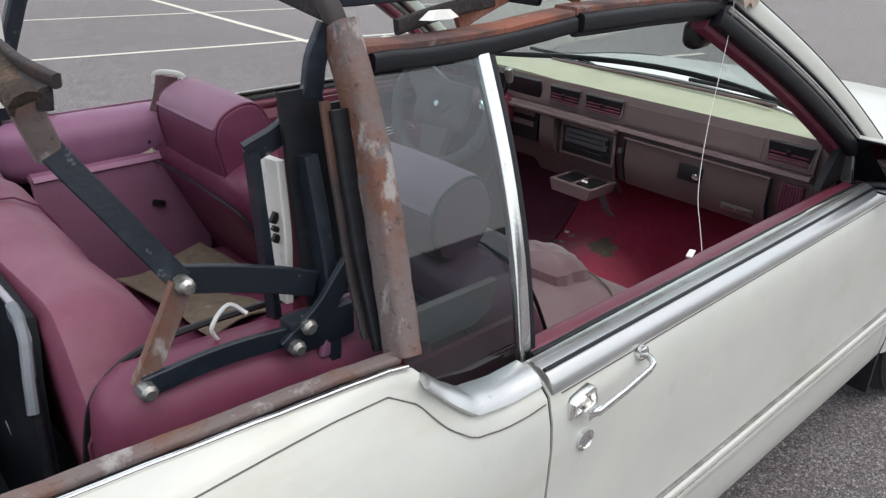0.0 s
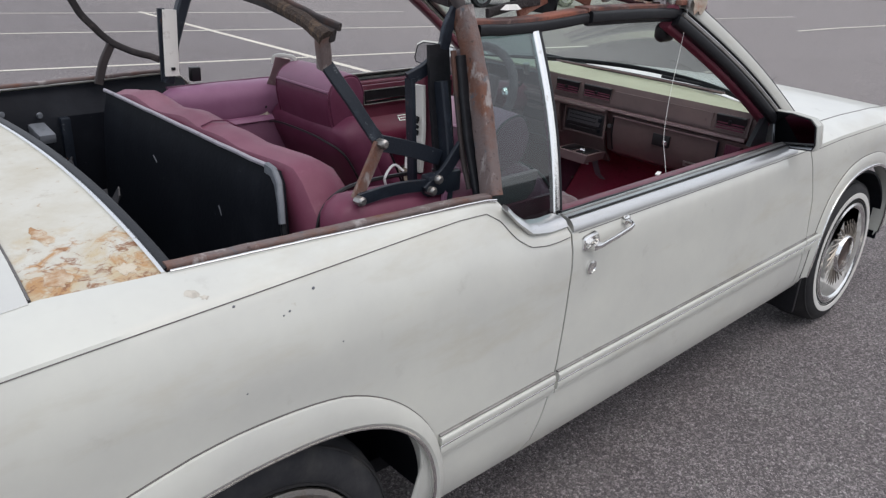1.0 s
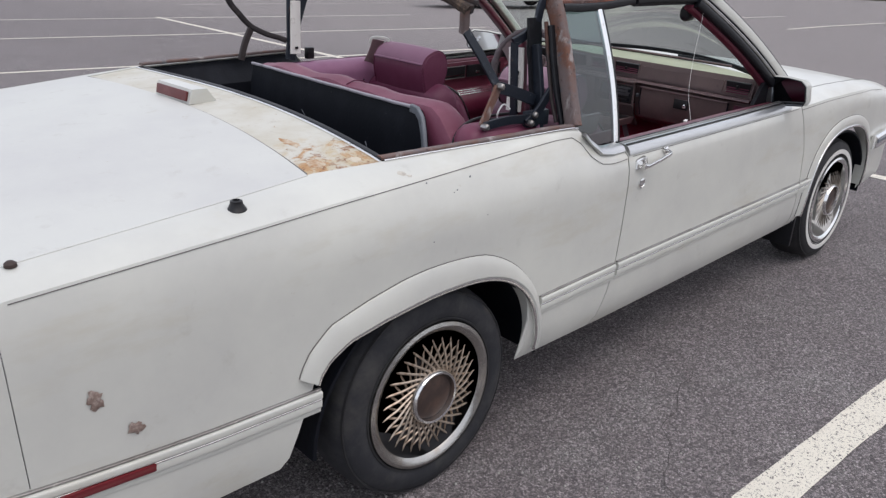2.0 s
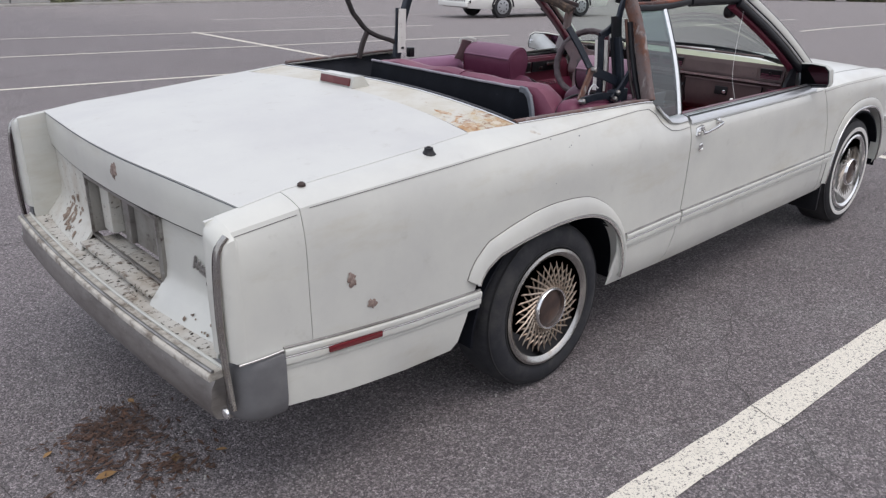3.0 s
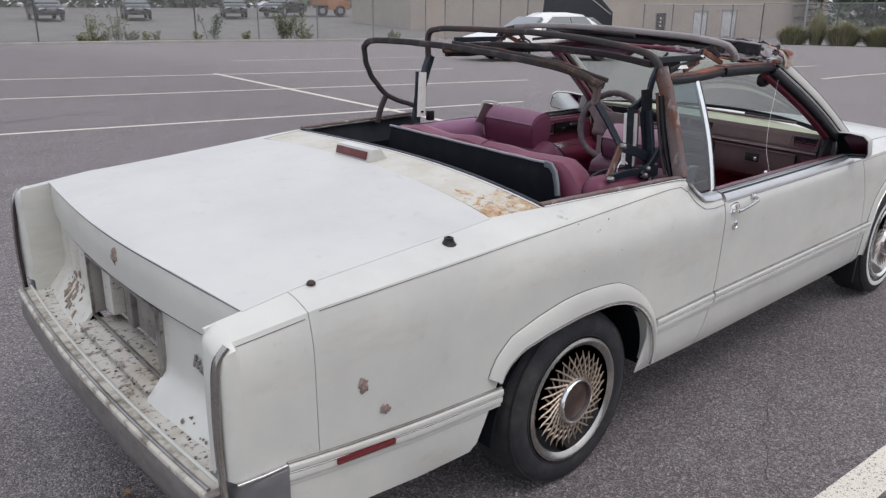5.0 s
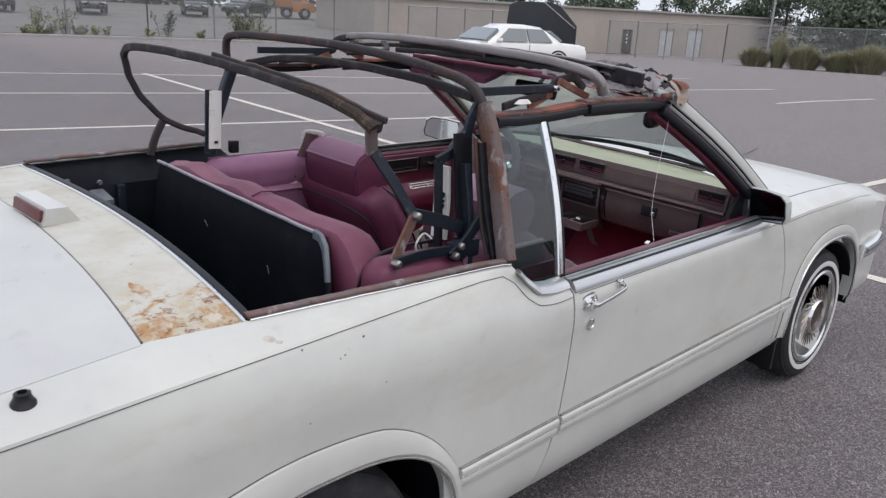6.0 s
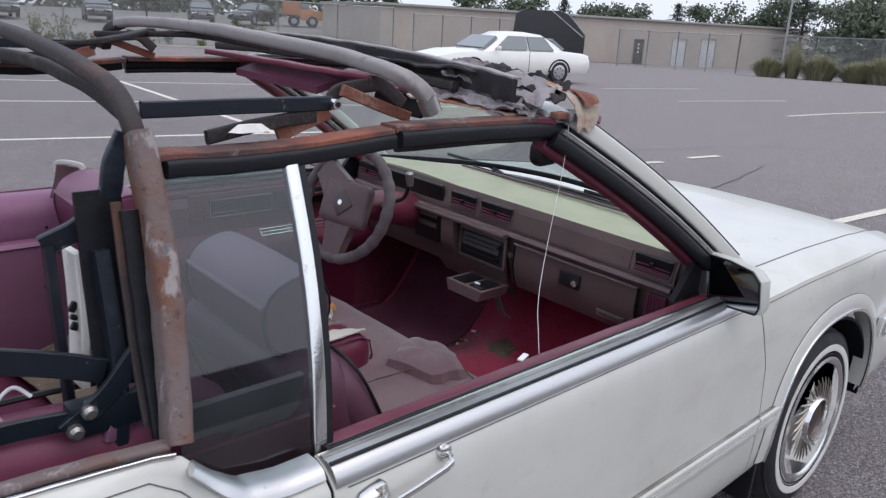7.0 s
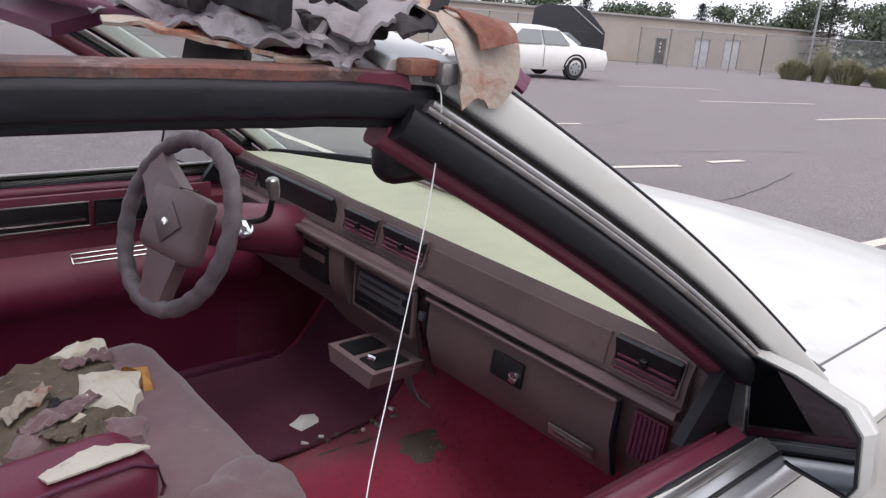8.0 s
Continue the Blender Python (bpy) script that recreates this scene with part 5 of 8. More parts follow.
    pane = part("quarter_glass", sheet(rows, 0.004), TINT, car, "grey-tinted quarter window pane")
    pane.visible_shadow = False
    pane.data.materials.append(INNER_PANE)
    for face in pane.data.polygons:
        face.material_index = 0 if face.normal.y < -0.5 else 1
    post = [r[-1] + Vector((0.012, 0, 0)) for r in rows]
    part("quarter_post", sweep(post, rrect(0.024, 0.016, 0.004), up=(0, s, 0.3)), CHROME, car, "chrome post on the quarter pane")
    part("post_rubber", sweep([p + Vector((0.019, -s * 0.006, 0)) for p in post], rrect(0.014, 0.020, 0.004), up=(0, s, 0.3)), BLACK_RUBBER, car)

# door mirrors
MIRROR_SHAPE = ((0.0, 1.010), (0.085, 1.020), (0.165, 1.020), (0.195, 1.002), (0.208, 0.945), (0.200, 0.925), (0.115, 0.910), (0.028, 0.904))
for s, d in ((-1, RDOOR), (1, LDOOR)):
    def mp(a, z, depth, s=s):
        return Vector((2.065 - 0.04 * (s > 0) - 0.394 * a + 0.919 * depth, s * (0.758 + 0.04 * (s > 0) + 0.919 * a + 0.394 * depth), z))
    loops = []
    for depth, k, grow in ((0.002, 1.0, 0.003), (0.012, 1.0, 0.008), (0.030, 0.92, 0.008), (0.050, 0.70, 0.0), (0.058, 0.40, 0.0)):
        loops.append([mp(0.10 + (a - 0.10) * k + grow * (1 if a > 0.1 else -0.2), 0.965 + (z - 0.965) * k + grow * (1 if z > 0.965 else 0.2), depth) for a, z in MIRROR_SHAPE])
    shell = part("door_mirror", loft(loops), PAINT, d, "white wing mirror, the right glass coloured dark for its reflection")
    part("mirror_glass", loft([[mp(a, z, dep) for a, z in MIRROR_SHAPE] for dep in (0.004, 0.0)]), DARKENED_MIRROR if s < 0 else CLEAR_MIRROR, shell)
    part("mirror_rim", sweep([mp(a, z, -0.001) for a, z in (*MIRROR_SHAPE, MIRROR_SHAPE[0])], rrect(0.004, 0.004, 0.001), up=(1, 0, 0)), BLACK_RUBBER, shell)
    part("mirror_foot", loft([[mp(-0.035, 1.030, dep), mp(0.004, 1.014, dep), mp(0.028, 0.906, dep), mp(0.0, 0.900, dep), mp(-0.028, 0.935, dep)] for dep in (-0.004, 0.010)]), SILL_METAL, shell)
    part("mirror_sail", loft([[(1.95, s * y, 0.90), (2.075, s * y, 0.90), (2.065, s * y, 1.00), (2.045, s * y, 1.02)] for y in (0.735, 0.752)]), BLACK_RUBBER, d, "black mirror sail")

# ---- windscreen frame ----
A_TOP, A_LOW = Vector((1.565, 0.630, 1.350)), Vector((2.165, 0.760, 0.965))


def pillar_point(t, s, dx=0.0, dy=0.0, dz=0.0):
    p = A_LOW.lerp(A_TOP, t)
    k = math.sin(math.pi * t)
    return Vector((p.x + 0.010 * k + dx, s * (p.y + 0.008 * k + dy), p.z + 0.010 * k + dz))


TS = np.linspace(0, 1, 16)
for s in (-1, 1):
    pil = part("windscreen_pillar", sweep([pillar_point(t, s, 0.015, 0.004, 0.0115) for t in np.linspace(-0.14, 1, 18)], rrect(0.040, 0.044, 0.008), up=(0, s, 0)), PAINT, car, "white windscreen pillar")
    part("pillar_chrome", sweep([pillar_point(t, s, -0.011, 0.020, -0.011) for t in TS], rrect(0.006, 0.018, 0.002), up=(0, s, 0)), SILL_METAL, pil)
    part("pillar_groove", sweep([pillar_point(t, s, -0.003, 0.0185, -0.004) for t in TS], rrect(0.005, 0.019, 0.002), up=(0, s, 0)), DARK_PLASTIC, pil)
    part("pillar_chrome", sweep([pillar_point(t, s, -0.016, 0.018, -0.016) for t in TS], rrect(0.008, 0.022, 0.003), up=(0, s, 0)), DULL_CHROME, pil)
    part("pillar_groove", sweep([pillar_point(t, s, 0.030, 0.013, 0.026) for t in TS], rrect(0.006, 0.020, 0.002), up=(0, s, 0)), DARK_PLASTIC, pil)
    part("pillar_rubber", sweep([pillar_point(t, s, -0.036, 0.012, -0.028) for t in TS], rrect(0.034, 0.034, 0.010), up=(0, s, 0)), BLACK_RUBBER, pil, "thick black weatherstrip")
    part("pillar_inner_trim", sweep([pillar_point(t, s, -0.040, -0.016, -0.040) for t in TS], rrect(0.030, 0.040, 0.010), up=(0, s, 0)), TRIM_RED, pil)
    part("door_front_rubber", sweep([(2.10, s * 0.775, 0.90), (2.095, s * 0.770, 0.95), (2.085, s * 0.765, 1.0)], rrect(0.035, 0.05, 0.010), up=(0, s, 0)), BLACK_RUBBER, pil)
rows = []
for t in np.linspace(0, 1, 10):
    row = []
    for v in np.linspace(-1, 1, 21):
        p = pillar_point(t, 1, 0.008, -0.012, 0.006)
        row.append((p.x + (0.20 * (1 - t) + 0.10) * (1 - v * v), p.y * v, p.z + (0.035 * t + 0.030 * (1 - t)) * (1 - v * v)))
    rows.append(row)
ws = part("windscreen", sheet(rows, 0.005), GREEN_GLASS, car, "greenish windscreen glass")
ws.visible_shadow = False
part("windscreen_lower_seal", sweep([Vector(p) + Vector((-0.012, 0, -0.002)) for p in rows[0]], rrect(0.022, 0.020, 0.004)), BLACK_RUBBER, car)
hdr = [Vector((A_TOP.x + 0.10 * (1 - v * v) - 0.01, 0.64 * v, A_TOP.z + 0.010 + 0.035 * (1 - v * v))) for v in np.linspace(-1, 1, 21)]
part("windscreen_header", sweep(hdr, rrect(0.075, 0.030, 0.010)), PAINT, car)
part("header_inner_trim", sweep([p + Vector((-0.045, 0, -0.012)) for p in hdr], rrect(0.05, 0.03, 0.01)), TRIM_RED, car)
part("sun_visor", loft([[(x, y, z) for y in (0.10, 0.55)] + [(x, y, z + 0.02) for y in (0.55, 0.10)] for x, z in ((1.58, 1.365), (1.50, 1.335), (1.44, 1.318))]), VINYL, car, "burgundy sun visor")
part("header_knob", pillow((0.075, 0.045, 0.062), 0.022, pose(1.592, -0.577, 1.276)), DARK_PLASTIC, car)
mir = part("rear_view_mirror", box((0.02, 0.22, 0.06), 0.012, pose(1.66, 0.02, 1.30, 0, 12, 0)), DARK_PLASTIC, car, "black rear-view mirror")
part("mirror_stem", tube([(1.66, 0.02, 1.31), (1.71, 0.02, 1.345)], 0.008, 6), DARK_PLASTIC, mir)

# ---- bare folding-roof frame ----
roof = part("roof_frame", box((0.10, 0.03, 0.05), 0.006, pose(0.60, -0.66, 1.00)), BLUE_STEEL, car, "rusty bare frame of the missing soft top")


def bar(name, pts, w, h, m, label="", up=(0, 0, 1), smooth=6, wob=0.0015, parent=None):
    if tuple(up) == (0, 1, 0):
        w, h = h, w
    flat = m in (BLUE_STEEL, RUST_RED, RAIL_RUST) or name in ("rust_link", "latch_plate")
    return part(name, sweep(bez(pts, smooth) if len(pts) > 2 else [Vector(p) for p in np.linspace(pts[0], pts[1], 8)], rrect(w, h, min(w, h) * (0.16 if flat else 0.3), 1 if flat else 3), up=up, wobble=wob * (0.5 if flat else 1)), m, parent or roof, label)


def bolt(p, r=0.014, axis="y", length=0.012, m=DULL_CHROME):
    turn = pose(0, 0, 0, 90, 0, 0) if axis == "y" else pose(0, 0, 0)
    return part("bolt", lathe([(r, -length), (r, length * 0.6), (r * 0.6, length), (r * 0.1, length)], 8, Matrix.Translation(p) @ turn), m, roof)


# middle bow: rusty legs rising from the quarters, dark bound crown
bar("bow_leg", [(0.655, -0.772, 0.985), (0.668, -0.735, 1.07), (0.680, -0.690, 1.19), (0.684, -0.642, 1.31), (0.682, -0.612, 1.375)], 0.052, 0.034, RUST_LEG, "rust-mottled side leg", up=(1, 0, 0), wob=0.003)
bar("main_bow", [(0.682, -0.616, 1.360), (0.680, -0.585, 1.405), (0.680, -0.50, 1.435), (0.680, -0.25, 1.459), (0.680, 0.05, 1.468), (0.668, 0.40, 1.462), (0.650, 0.62, 1.452), (0.645, 0.695, 1.428), (0.652, 0.712, 1.36), (0.660, 0.715, 1.31)], 0.026, 0.026, RUST_STEEL, "curved main bow", up=(1, 0, 0), wob=0.0015)
bar("main_bow_lower", [(0.70, -0.56, 1.385), (0.72, -0.30, 1.405), (0.74, 0.10, 1.405), (0.74, 0.45, 1.385), (0.71, 0.66, 1.345)], 0.020, 0.026, BOW_DARK, "cross bar under the bow", up=(0, 0, 1))
# rear bow, broken off short on the right
bar("rear_bow", [(0.335, -0.615, 1.335), (0.318, -0.56, 1.352), (0.305, -0.45, 1.378), (0.298, -0.20, 1.398), (0.290, 0.15, 1.413), (0.275, 0.50, 1.412), (0.262, 0.66, 1.402), (0.262, 0.715, 1.372)], 0.026, 0.018, BOW_DARK, "broken rear bow with torn binding", up=(1, 0, 0), wob=0.002)
bar("rear_bow_channel", [(0.345, -0.622, 1.352), (0.326, -0.56, 1.368), (0.312, -0.45, 1.393), (0.306, -0.20, 1.413), (0.306, 0.15, 1.428)], 0.016, 0.010, RUST_STEEL, up=(1, 0, 0), wob=0.004)
sleeve = bez([(0.302, -0.30, 1.396), (0.304, -0.42, 1.388), (0.309, -0.52, 1.368), (0.315, -0.595, 1.342), (0.318, -0.615, 1.330)], 9)
part("torn_binding", sweep(sleeve, ring(0.0125, 9), up=(1, 0, 0), taper=lambda k: 0.85 + 0.6 * k, wobble=0.005), BINDING, roof, "torn brown binding hanging off the broken bow")
bar("rear_bow_leg", [(0.262, 0.715, 1.378), (0.288, 0.725, 1.28), (0.335, 0.722, 1.205), (0.395, 0.715, 1.142), (0.46, 0.69, 1.11), (0.53, 0.67, 1.085)], 0.022, 0.022, BOW_DARK, "bent rear bow leg", up=(0, 1, 0), wob=0.003)
# front bow: bare grey tube
bar("front_bow", [(1.206, -0.626, 1.388), (1.194, -0.624, 1.412), (1.170, -0.618, 1.434), (1.135, -0.59, 1.454), (1.105, -0.42, 1.474), (1.085, 0.0, 1.484), (1.08, 0.35, 1.476), (1.08, 0.52, 1.462)], 0.026, 0.030, BOW_GREY, "bare grey front bow", up=(1, 0, 0), wob=0.002)
bar("front_bow", [(1.08, 0.50, 1.462), (1.085, 0.60, 1.44), (1.09, 0.66, 1.39)], 0.026, 0.030, BOW_DARK, up=(1, 0, 0))
part("bow_tip", tube([(1.193, -0.6235, 1.413), (1.207, -0.626, 1.386)], 0.0185, 12), DULL_CHROME, roof)
for s in (-1, 1):
    # side rails above the door glass: two lengths with a joint
    rail = bar("side_rail", [(0.70, s * 0.618, 1.346), (0.90, s * 0.612, 1.343), (1.12, s * 0.606, 1.356)], 0.046, 0.012, RAIL_RUST, "red-rusted roof side rail", wob=0.003)
    bar("side_rail", [(1.125, s * 0.606, 1.360), (1.35, s * 0.608, 1.360), (1.575, s * 0.612, 1.358)], 0.048, 0.012, RAIL_RUST, wob=0.003)
    bar("rail_rubber", [(0.71, s * 0.640, 1.330), (0.90, s * 0.632, 1.327), (1.12, s * 0.626, 1.340)], 0.022, 0.026, BLACK_RUBBER, "black rail weatherstrip", wob=0.002)
    bar("rail_rubber", [(1.13, s * 0.630, 1.342), (1.35, s * 0.632, 1.342), (1.565, s * 0.636, 1.338)], 0.024, 0.030, BLACK_RUBBER, wob=0.002)
    bar("rail_rubber_lip", [(1.13, s * 0.622, 1.324), (1.35, s * 0.622, 1.324), (1.56, s * 0.628, 1.320)], 0.014, 0.012, BLACK_RUBBER)
    bar("control_link", [(0.705, s * 0.575, 1.402), (1.03, s * 0.565, 1.400)], 0.012, 0.024, BLUE_STEEL, "flat steel control link")
    bar("control_link", [(0.80, s * 0.58, 1.358), (0.90, s * 0.57, 1.372), (1.00, s * 0.565, 1.380)], 0.010, 0.022, BOW_DARK)
    bar("rust_arm", [(1.048, s * 0.572, 1.422), (1.12, s * 0.572, 1.396), (1.195, s * 0.575, 1.370)], 0.010, 0.020, RUST_RED, "red rusted arm")
    bar("rust_arm", [(0.93, s * 0.560, 1.352), (0.98, s * 0.562, 1.372), (1.025, s * 0.565, 1.388)], 0.010, 0.030, RUST_RED)
    bar("rust_arm", [(1.03, s * 0.560, 1.400), (1.055, s * 0.558, 1.420), (1.14, s * 0.552, 1.428)], 0.010, 0.024, BOW_DARK)
    bar("rust_arm", [(1.115, s * 0.556, 1.432), (1.15, s * 0.556, 1.424), (1.19, s * 0.56, 1.392)], 0.010, 0.026, RUST_STEEL)
    part("link_eye", lathe([(0.005, -0.010), (0.009, -0.010), (0.010, 0.0), (0.009, 0.010), (0.005, 0.010)], 14, Matrix.Translation((1.03, s * 0.577, 1.400)) @ pose(0, 0, 0, 90, 0, 0)), CHROME, roof)
    part("eye_hole", lathe([(0.005, -0.011), (0.005, 0.011)], 10, Matrix.Translation((1.03, s * 0.577, 1.400)) @ pose(0, 0, 0, 90, 0, 0)), DARK_PLASTIC, roof)
part("paper_scrap", blotch(0.86, -0.60, 0.03, 0.012, lambda x, y: 1.366, 0.012, 11, 7, 2), WHITE_TAPE, roof, "scrap of white paper")
bar("cross_stay", [(0.98, 0.40, 1.44), (1.10, 0.10, 1.462), (1.16, -0.15, 1.455)], 0.014, 0.014, BOW_DARK)
bar("cross_stay", [(0.80, 0.15, 1.43), (0.88, 0.05, 1.45), (1.08, 0.30, 1.458)], 0.02, 0.012, BOW_DARK)

# right-hand linkage inside the quarter
def P(x, y, z):
    return (x, y, z)


for s in (-1,):
    bar("bow_cuff", [P(0.316, -0.608, 1.338), P(0.323, -0.597, 1.310), P(0.336, -0.584, 1.272)], 0.020, 0.030, RUST_LEG, "rusty cuff at the broken bow", up=(0, 1, 0), wob=0.003)
    bar("steel_link", [P(0.332, -0.586, 1.284), P(0.381, -0.616, 1.200), P(0.432, -0.640, 1.114)], 0.009, 0.028, BLUE_STEEL, "dark painted steel link", up=(0, 1, 0))
    bar("rust_link", [P(0.430, -0.646, 1.114), P(0.402, -0.646, 1.06), P(0.368, -0.646, 1.001)], 0.010, 0.028, RUST_LEG, "rusty short link", up=(0, 1, 0))
    bar("steel_link", [P(0.430, -0.628, 1.112), P(0.52, -0.632, 1.085), P(0.610, -0.640, 1.052)], 0.010, 0.036, BLUE_STEEL, up=(0, 1, 0))
    bar("steel_link", [P(0.368, -0.652, 1.000), P(0.46, -0.658, 1.008), P(0.560, -0.662, 1.002)], 0.009, 0.028, BLUE_STEEL, up=(0, 1, 0))
    bar("steel_link", [P(0.545, -0.670, 0.990), P(0.60, -0.672, 1.03), P(0.645, -0.675, 1.085)], 0.010, 0.030, BLUE_STEEL, up=(0, 1, 0))
    for p in ((0.430, -0.656, 1.114), (0.368, -0.662, 1.001), (0.555, -0.678, 0.992), (0.575, -0.675, 1.015)):
        bolt(P(*p), 0.011)
    # upright hinge plates beside the leg
    bar("hinge_upright", [P(0.612, -0.655, 0.90), P(0.625, -0.640, 1.05), P(0.622, -0.610, 1.22)], 0.050, 0.020, BLUE_STEEL, "dark hinge upright", up=(1, 0, 0))
    bar("hinge_upright", [P(0.578, -0.590, 0.93), P(0.572, -0.585, 1.08), P(0.568, -0.577, 1.226)], 0.026, 0.012, BLUE_STEEL, up=(1, 0, 0))
    bar("hinge_crank", [P(0.562, -0.577, 1.224), P(0.610, -0.585, 1.248), P(0.645, -0.595, 1.285), P(0.655, -0.600, 1.335), P(0.672, -0.605, 1.375)], 0.012, 0.030, BLUE_STEEL, "curved dark crank", up=(0, 1, 0))
    bar("channel_post", [P(0.648, -0.735, 0.98), P(0.652, -0.690, 1.10), P(0.655, -0.645, 1.28)], 0.014, 0.024, BLACK_RUBBER, up=(1, 0, 0))
    bar("channel_post", [P(0.640, -0.715, 0.99), P(0.640, -0.680, 1.08), P(0.642, -0.635, 1.29)], 0.008, 0.014, RUST_STEEL, up=(1, 0, 0))
    plate = bar("latch_plate", [P(0.598, -0.566, 1.005), P(0.605, -0.562, 1.10), P(0.606, -0.554, 1.205)], 0.058, 0.012, WHITE_TAPE, "cream plastic guide plate", up=(1, 0, 0))
    bar("red_post", [P(0.640, -0.560, 0.95), P(0.645, -0.552, 1.10), P(0.645, -0.540, 1.22)], 0.030, 0.030, TRIM_RED, up=(1, 0, 0))
part("hinge_shroud", sheet([[(x, y, z) for x in np.linspace(0.600, 0.662, 4)] for y, z in ((-0.660, 0.90), (-0.645, 1.00), (-0.628, 1.10), (-0.612, 1.20), (-0.600, 1.30))], 0.008), BLACK_RUBBER, roof, "black rubber shroud behind the hinge")
for z0, w in ((1.128, 0.016), (1.098, 0.012), (1.112, 0.008)):
    part("latch_mark", box((0.010, 0.008, w), 0.002, pose(0.595, -0.574, z0, 0, 30, 0)), DARK_PLASTIC, roof)
# left-hand frame, seen across the cabin
bar("bow_leg", [(0.672, 0.715, 1.315), (0.640, 0.712, 1.24), (0.590, 0.70, 1.12), (0.560, 0.69, 1.00)], 0.036, 0.040, BLUE_STEEL, "dark left leg", up=(0, 1, 0))
part("left_guide_plate", sweep([Vector((0.560, 0.652, 1.030)), Vector((0.565, 0.655, 1.13)), Vector((0.572, 0.66, 1.245))], rrect(0.050, 0.016, 0.004), up=(0, 1, 0)), WHITE_TAPE, roof, "cream plastic guide plate")
part("plate_slot", box((0.014, 0.006, 0.010), 0.002, pose(0.563, 0.642, 1.055)), DARK_PLASTIC, roof)
bar("plate_edge", [(0.535, 0.655, 1.02), (0.545, 0.66, 1.25)], 0.010, 0.024, BLUE_STEEL, up=(0, 1, 0))
bar("rust_link", [(0.336, 0.712, 1.012), (0.360, 0.714, 1.08), (0.396, 0.716, 1.142)], 0.016, 0.026, RUST_STEEL, up=(0, 1, 0))
part("latch_block", box((0.035, 0.03, 0.05), 0.006, pose(0.665, 0.70, 1.02)), DARK_PLASTIC, roof, "black latch block")

# ---- crumpled remains of the top on the header ----
def rag(name, p0, p1, across, up, m, seed, amp=0.02, n=26, k=9, label="", parent=roof):
    """A torn, folded strip between two points."""
    rows = []
    p0, p1, across, up = map(Vector, (p0, p1, across, up))
    for i in range(n):
        t = i / (n - 1)
        row = []
        ragged = 1 + 0.35 * noise.noise(Vector((t * 9, seed, 0)))
        for j in range(k):
            v = j / (k - 1) - 0.5
            p = p0.lerp(p1, t) + across * v * ragged
            h = noise.noise(Vector((t * 7, v * 3, seed * 3.1))) + 0.6 * noise.noise(Vector((t * 19, v * 6, seed * 1.7)))
            row.append(p + up * h * amp + across * 0.12 * noise.noise(Vector((t * 13, v, seed + 5))))
        rows.append(row)
    return part(name, sheet(rows, 0.004), m, parent, label)


bar("front_rail", [(1.50, -0.60, 1.395), (1.545, -0.35, 1.415), (1.57, 0.0, 1.425), (1.545, 0.35, 1.415), (1.50, 0.60, 1.395)], 0.075, 0.016, BOW_DARK, "front rail of the soft top")
arcs = [(-0.62, 0.0), (-0.45, 0.024), (-0.20, 0.044), (0.10, 0.052), (0.40, 0.040), (0.62, 0.010)]
bar("front_rail_face", [(1.425 + k, y, 1.418 + 0.35 * k) for y, k in arcs], 0.012, 0.046, CLOTH_BLACK, "tall dark face of the front rail", wob=0.004)
bar("front_rail_lip", [(1.432 + k, y, 1.443 + 0.35 * k) for y, k in arcs], 0.022, 0.006, BOW_GREY, "grey metal lip", wob=0.003)
bar("front_rail_tube", [(1.405 + k, y, 1.398 + 0.30 * k) for y, k in arcs[1:]], 0.022, 0.022, BOW_DARK, wob=0.003)
rag("top_cloth_remnant", (1.49, 0.55, 1.432), (1.47, -0.50, 1.432), (0.10, 0, -0.02), (0.02, 0, 1), CLOTH_BLACK, 1, 0.014, 40, 9, "flattened black top cloth")
rag("liner_padding", (1.395, -0.10, 1.398), (1.455, -0.60, 1.386), (0.055, 0, 0.014), (-0.4, 0, 1), CLOTH_GREY, 50, 0.016, 56, 12, "grey crumpled liner padding")
rag("liner_padding", (1.42, -0.24, 1.392), (1.475, -0.61, 1.378), (0.040, 0, -0.010), (-0.5, 0, 1), CLOTH_GREY, 53, 0.013, 44, 10)
bar("red_tube", [(1.36, -0.05, 1.395), (1.40, -0.30, 1.385), (1.46, -0.58, 1.372)], 0.016, 0.014, VINYL, "burgundy binding strip", wob=0.003)
bar("red_tube", [(1.22, 0.28, 1.412), (1.32, 0.0, 1.402), (1.40, -0.22, 1.398)], 0.030, 0.014, TRIM_RED, wob=0.004)
rag("liner_remnant", (1.40, -0.36, 1.378), (1.47, -0.60, 1.366), (0.07, 0, 0.0), (0, 0, 1), CLOTH_TAN, 12, 0.006, 16, 5)
rag("top_cloth_remnant", (1.455, -0.40, 1.446), (1.53, -0.63, 1.405), (0.075, 0.02, 0.03), (-0.3, 0, 1), CLOTH_GREY, 4, 0.013, 34, 14, "curled grey cloth end")
rag("top_cloth_remnant", (1.50, -0.46, 1.440), (1.56, -0.64, 1.412), (0.06, 0.02, 0.03), (-0.4, 0, 1), CLOTH_BLACK, 14, 0.015, 30, 14)
rag("liner_remnant", (1.47, -0.54, 1.412), (1.50, -0.62, 1.372), (0.05, 0.03, 0.02), (-0.3, -0.3, 1), CLOTH_GREY, 6, 0.010, 22, 12)
rows = []
for t in np.linspace(0, 1, 10):
    row = []
    for v in np.linspace(0, 1, 9):
        top = Vector((1.545 + 0.080 * v, -0.588 - 0.01 * v, 1.428 - 0.022 * v + 0.006 * math.sin(v * 9)))
        low = Vector((1.570 + 0.070 * v, -0.676 + 0.006 * v, 1.336 + 0.022 * v * v + 0.010 * math.sin(v * 7)))
        p = top.lerp(low, t)
